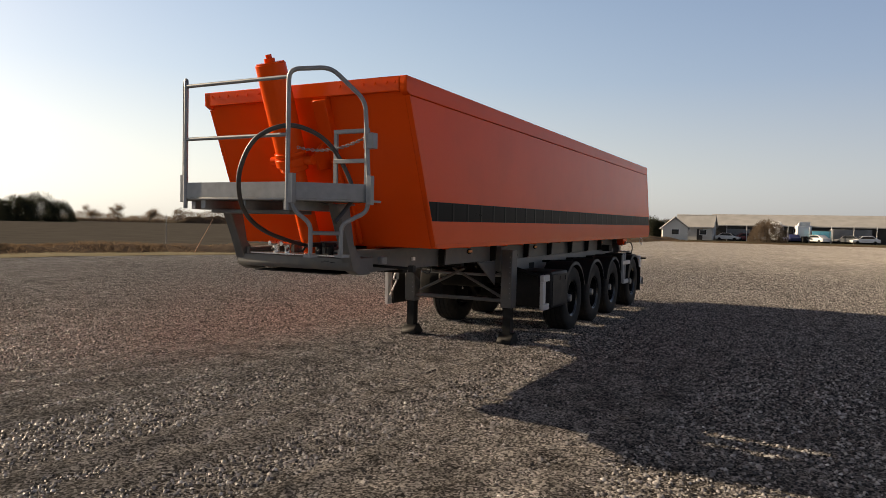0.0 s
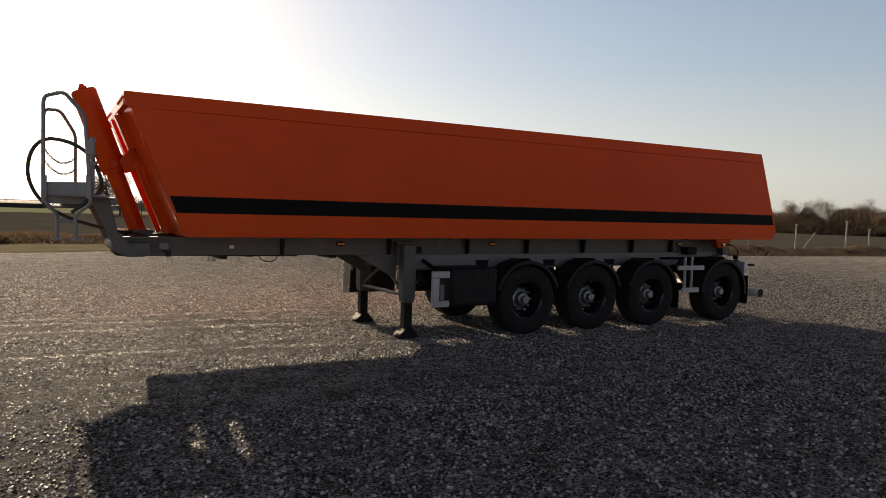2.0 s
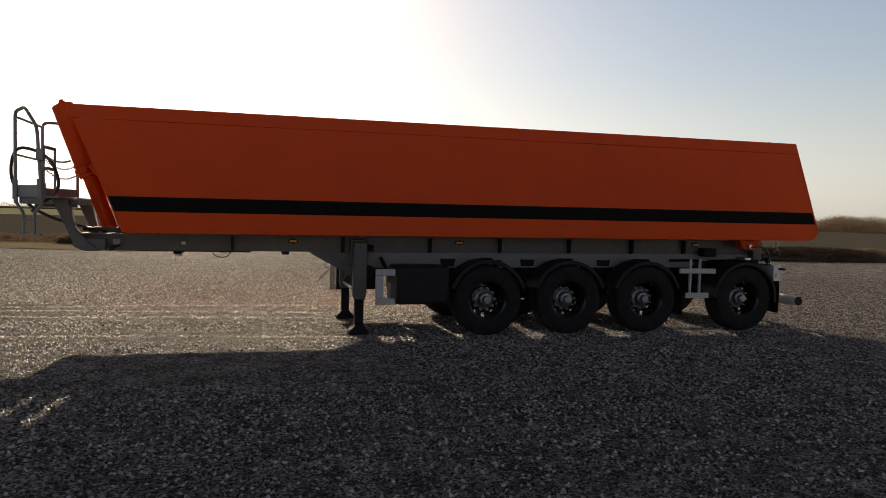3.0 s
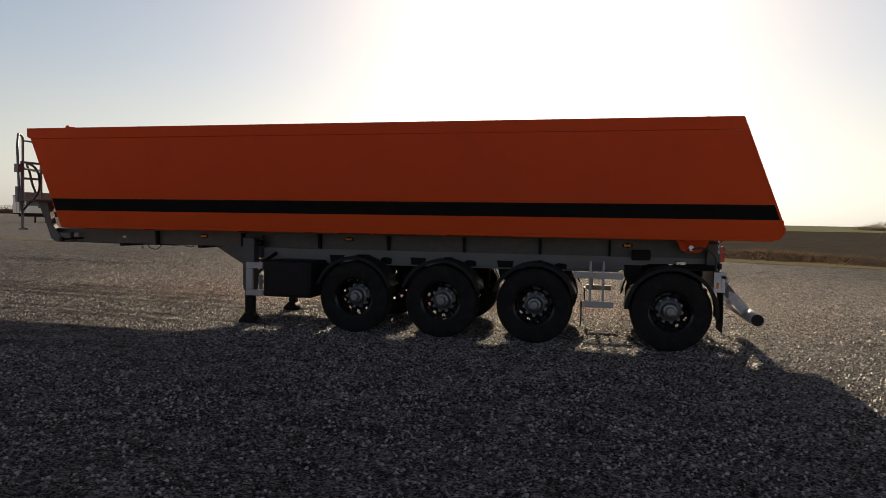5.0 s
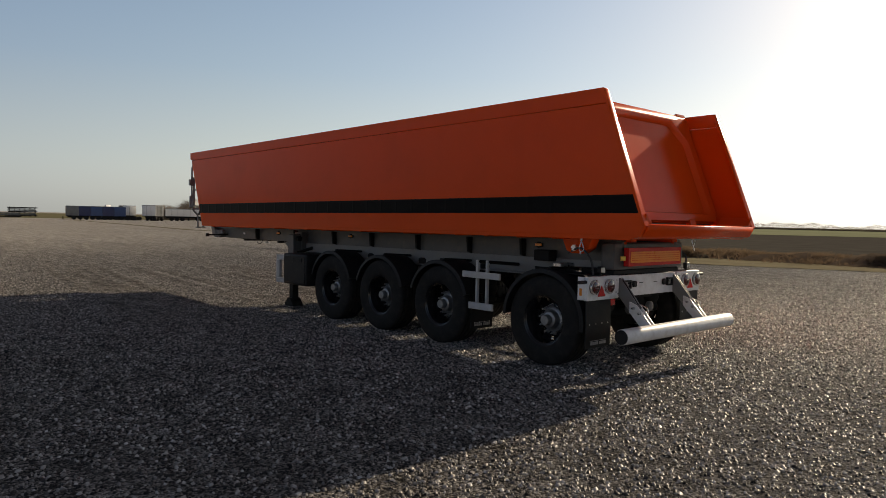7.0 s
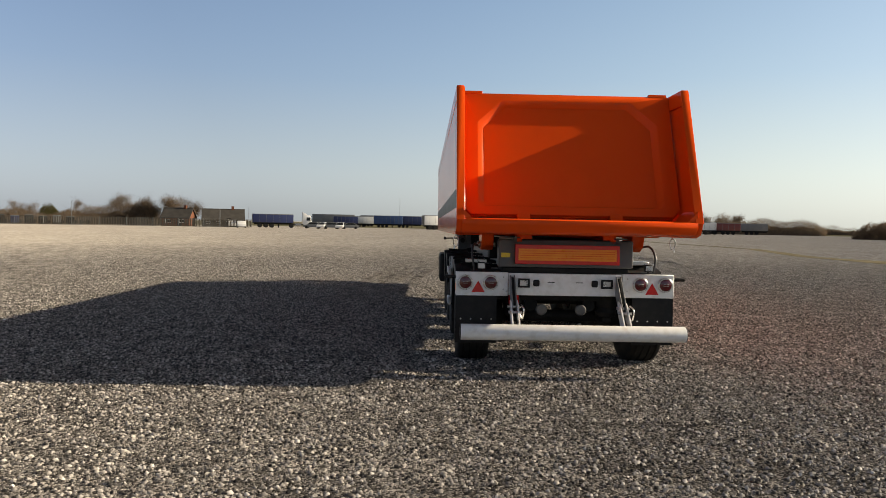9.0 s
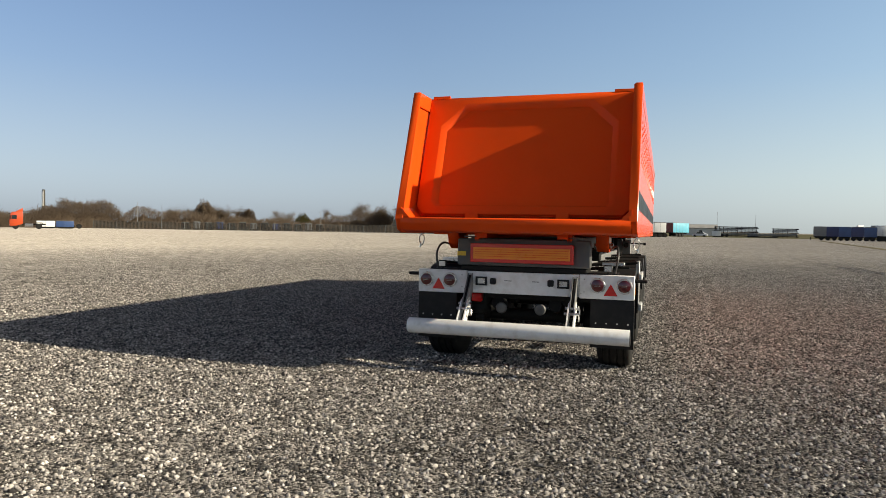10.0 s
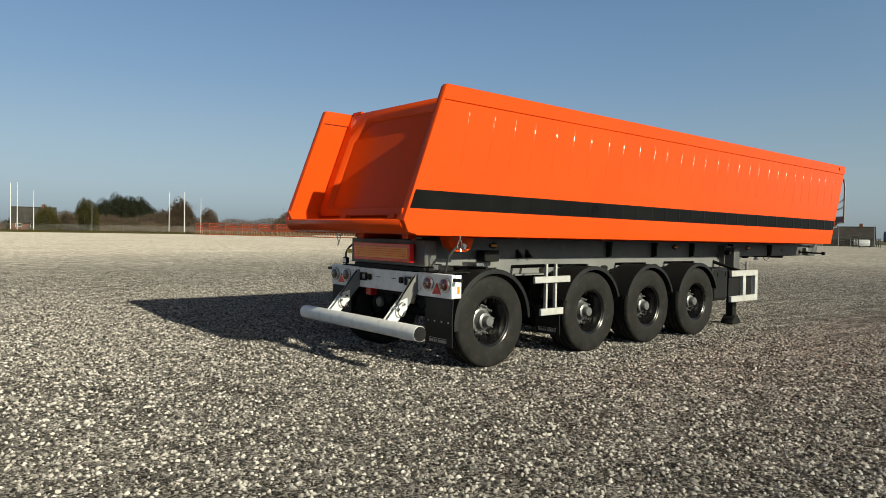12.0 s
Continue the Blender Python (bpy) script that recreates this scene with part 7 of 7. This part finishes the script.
for k, yaw, far, high, seed in ((8.5, 109.9, 180, 8.6, 21), (8.5, 108.6, 185, 9.4, 22), (8.5, 111.0, 180, 7.5, 23), (9.5, 126.6, 195, 8.0, 24), (9.5, 125.4, 198, 7.6, 25), (9.5, 128.8, 195, 7.4, 26), (9.5, 123.6, 195, 6.0, 27), (9.5, 114.0, 190, 7.6, 28), (9.5, 117.2, 195, 6.6, 29), (9.5, 120.2, 195, 6.0, 39), (9.5, 112.7, 190, 6.0, 41), (9.5, 70.5, 240, 7.0, 30), (9.5, 68.6, 240, 7.6, 31), (9.5, 67.3, 245, 7.0, 32), (6.5, 66.8, 250, 7.5, 33), (6.5, 63.9, 250, 7.2, 44), (10.5, 125.6, 200, 8.0, 34), (12, 160.6, 185, 8.6, 35), (12, 159.9, 188, 7.0, 36), (8.5, 55.6, 165, 4.2, 37), (8.5, 54.6, 168, 4.4, 38)):
    bare_tree(*seen_from(k, yaw, far), high, seed, "leafless tree with a fine brown crown beyond the yard")
for yaw, hh, ww in ((165.6, 7.4, 6.0), (164.7, 8.6, 6.0), (163.9, 8.4, 6.5), (163.1, 8.0, 6.0), (162.5, 6.2, 5.0)):
    dense_tree(*seen_from(12, yaw, 195), hh, ww, int(yaw * 10), EVERGREEN, "dense dark evergreen tree behind the fence")
for k, yaw, far, hh, ww, m_ in ((9.5, 126.2, 190, 6.8, 6.0, TWIG), (9.5, 122.9, 190, 5.2, 4.6, TWIG), (9.5, 112.4, 184, 5.6, 6.5, TWIG), (9.5, 118.6, 190, 4.2, 5.0, OLIVE), (12, 169.3, 172, 5.0, 5.0, OLIVE), (12, 168.0, 174, 4.2, 4.6, TWIG), (12, 166.8, 176, 6.8, 5.4, OLIVE), (12, 160.3, 184, 7.6, 7.0, TWIG), (12, 161.6, 184, 5.2, 5.0, TWIG), (12, 158.2, 184, 5.6, 5.0, TWIG), (8.5, 55.4, 160, 3.4, 5.6, TWIG), (8.5, 54.2, 160, 3.3, 4.6, TWIG), (8.5, 56.4, 162, 3.0, 5.0, TWIG)):
    dense_tree(*seen_from(k, yaw, far), hh, ww, int(yaw * 7), m_, "thick rounded shrub behind the fence")
WESTHEDGE = "hedge of leafless brown shrubs behind the fence"
shrub_row("far_hedge", seen_from(10.5, 152, 175), seen_from(10.5, 133, 185), 6.8, 10, 90000, TWIG, WESTHEDGE, blade=0.012)
shrub_row("far_hedge", seen_from(10.5, 133, 185), seen_from(9.5, 111, 192), 5.4, 9, 60000, TWIG, WESTHEDGE, blade=0.014)
shrub_row("far_hedge", seen_from(12, 175, 190), seen_from(12, 150, 185), 4.6, 9, 60000, TWIG, WESTHEDGE, blade=0.014)
shrub_row("far_hedge", seen_from(8.5, 57.5, 165), seen_from(8.5, 52.5, 165), 2.6, 6, 12000, TWIG, "leafless shrubs beside the white trailer", blade=0.016)
shrub_row("far_hedge", seen_from(9.5, 73, 235), seen_from(9.5, 60, 240), 5.2, 8, 40000, TWIG, "leafless shrubs behind the far trailers", blade=0.014)
shrub_row("far_hedge", seen_from(6.5, 60, 300), seen_from(5.5, 44, 320), 4.0, 8, 24000, TWIG, FAR, blade=0.018)
mesh_fence(seen_from(9.5, 134, 172), seen_from(9.5, 104, 158), 1.8, 5.0, "weathered slatted fence along the yard's far edge", True)
shrub_row("low_hedge", seen_from(12, 175, 155), seen_from(12, 150, 158), 0.9, 3, 16000, OLIVE, "low green-brown weeds along the foot of the fence", blade=0.03)
mesh_fence(seen_from(12, 173, 158), seen_from(12, 152, 162), 1.6, 6.0, "grey wire fence along the yard's far edge")
# Crates and covered loads stored along the fence.
for k in range(13):
    parked(9.5, 127.6 - 0.86 * k, 175, 0, 1.5, 1.75 + 0.2 * (k % 2), (UNDER, TARPGREY, UNDER, TARPNAVY, UNDER)[k % 5], "dark covered crate stored behind the fence", base=0.3, group="crates stored behind the fence")
rack_a, rack_b = Vector(seen_from(12, 159.0, 150)), Vector(seen_from(10.5, 144.4, 122))
way = rack_b - rack_a
count = max(4, round(way.length / 4.3))
for i in range(count):
    p = rack_a + way * (i + 0.5) / count
    steel_rack(p.x, p.y, math.degrees(math.atan2(way.y, way.x)), way.length / count - 0.45)
for yaw, high in ((171.5, 9.6), (171.1, 9.7), (170.1, 8.2), (161.1, 9.0), (160.0, 9.1), (158.8, 7.7)):
    flag_pole(*seen_from(12, yaw, 165), high)
for k, yaw, far, high in ((12, 166.4, 160, 6.5), (10.5, 130.1, 165, 5.2), (9.5, 131.0, 172, 6.0), (9.5, 117.2, 172, 5.0), (8.5, 105.9, 150, 3.8), (8.5, 103.7, 150, 4.2), (10.5, 143.0, 150, 2.6), (10.5, 140.9, 150, 2.6), (10.5, 93.0, 300, 12), (10.5, 86.3, 280, 9), (10.5, 83.6, 280, 8)):
    lamp_post(*seen_from(k, yaw, far), high)
chimney = thing("chimney_stack", pose(*seen_from(10.5, 137.7, 420), 0), "tall dark chimney with a white band beyond the hedge", "chimney")
part("shaft", rod(bm_new(), (0, 0, 0), (0, 0, 17.8), 0.8, 16, 0.7), ROOFDARK, chimney)
part("pale_face", box(bm_new(), (0.6, 0.9), (-0.4, 0.4), (9, 17)), TARPWHITE, chimney)
parked(10.5, 137.8, 165, 0, 3.2, 1.6, TARPWHITE, "white covered load behind the fence", base=0.3, group="loads stored behind the fence")
parked(10.5, 136.6, 165, 0, 3.2, 1.6, TARPBLUE, "blue covered load behind the fence", base=0.3, group="loads stored behind the fence")


def flatbed_stack(k, yaw, far, long, tiers, label):
    """Flat trailers and steel sections stacked on timbers."""
    root = thing("steel_stack", pose(*seen_from(k, yaw, far), 0, 0, 0, yaw), label, "stack", "stacks of steel at the far side")
    for i in range(tiers):
        z = 0.15 + i * 0.42
        part("bed", box(bm_new(), (-long / 2 + 0.2 * (i % 2), long / 2 - 0.3 * (i % 3)), (-1.1, 1.1), (z, z + 0.30)), (UNDER, FRAME, TARPGREY)[i % 3], root)
        for x in np.linspace(-long / 2 + 0.5, long / 2 - 0.6, 6):
            part("timber", box(bm_new(), (x - 0.09, x + 0.09), (-1.0, 1.0), (z - 0.12 if i else 0.0, z)), BARK, root)
            part("stake", box(bm_new(), (x - 0.05, x + 0.05), (-1.12, -1.02), (z + 0.30, z + 0.42)), UNDER, root)


flatbed_stack(10.5, 85.7, 250, 7.5, 8, "stack of dark steel flatbeds at the far side")
flatbed_stack(10.5, 84.2, 255, 7.0, 8, "stack of dark steel flatbeds at the far side")
flatbed_stack(10.5, 83.2, 215, 8.0, 3, "low stack of steel sections at the far side")
flatbed_stack(10.5, 81.6, 255, 8.0, 7, "stack of dark steel flatbeds at the far side")
parked(10.5, 86.4, 228, 0, 2.4, 1.9, TARPWHITE, "small white container at the far side", base=0.3)
car(*seen_from(10.5, 87.6, 222), 80, CABWHITE, "white car parked at the far side")
for x, y, high, seed in ((9.4, 140.4, 10.6, 61), (11.2, 141.0, 8.6, 66), (8.2, 141.0, 7.6, 67), (13.6, 141.4, 5.4, 68), (15.2, 142.0, 4.4, 69)):
    bare_tree(x, y, high, seed, "tall leafless tree standing in a clump beyond the field" if high > 6 else "low leafless shrub beside the trees in the field", twigs=2600)
house(*seen_from(1.5, -76.4, 188), 14, 8, 5, 2.2, 2.9, PALEWALL, ROOFGREY, "low white building among the far trees", 3, False)
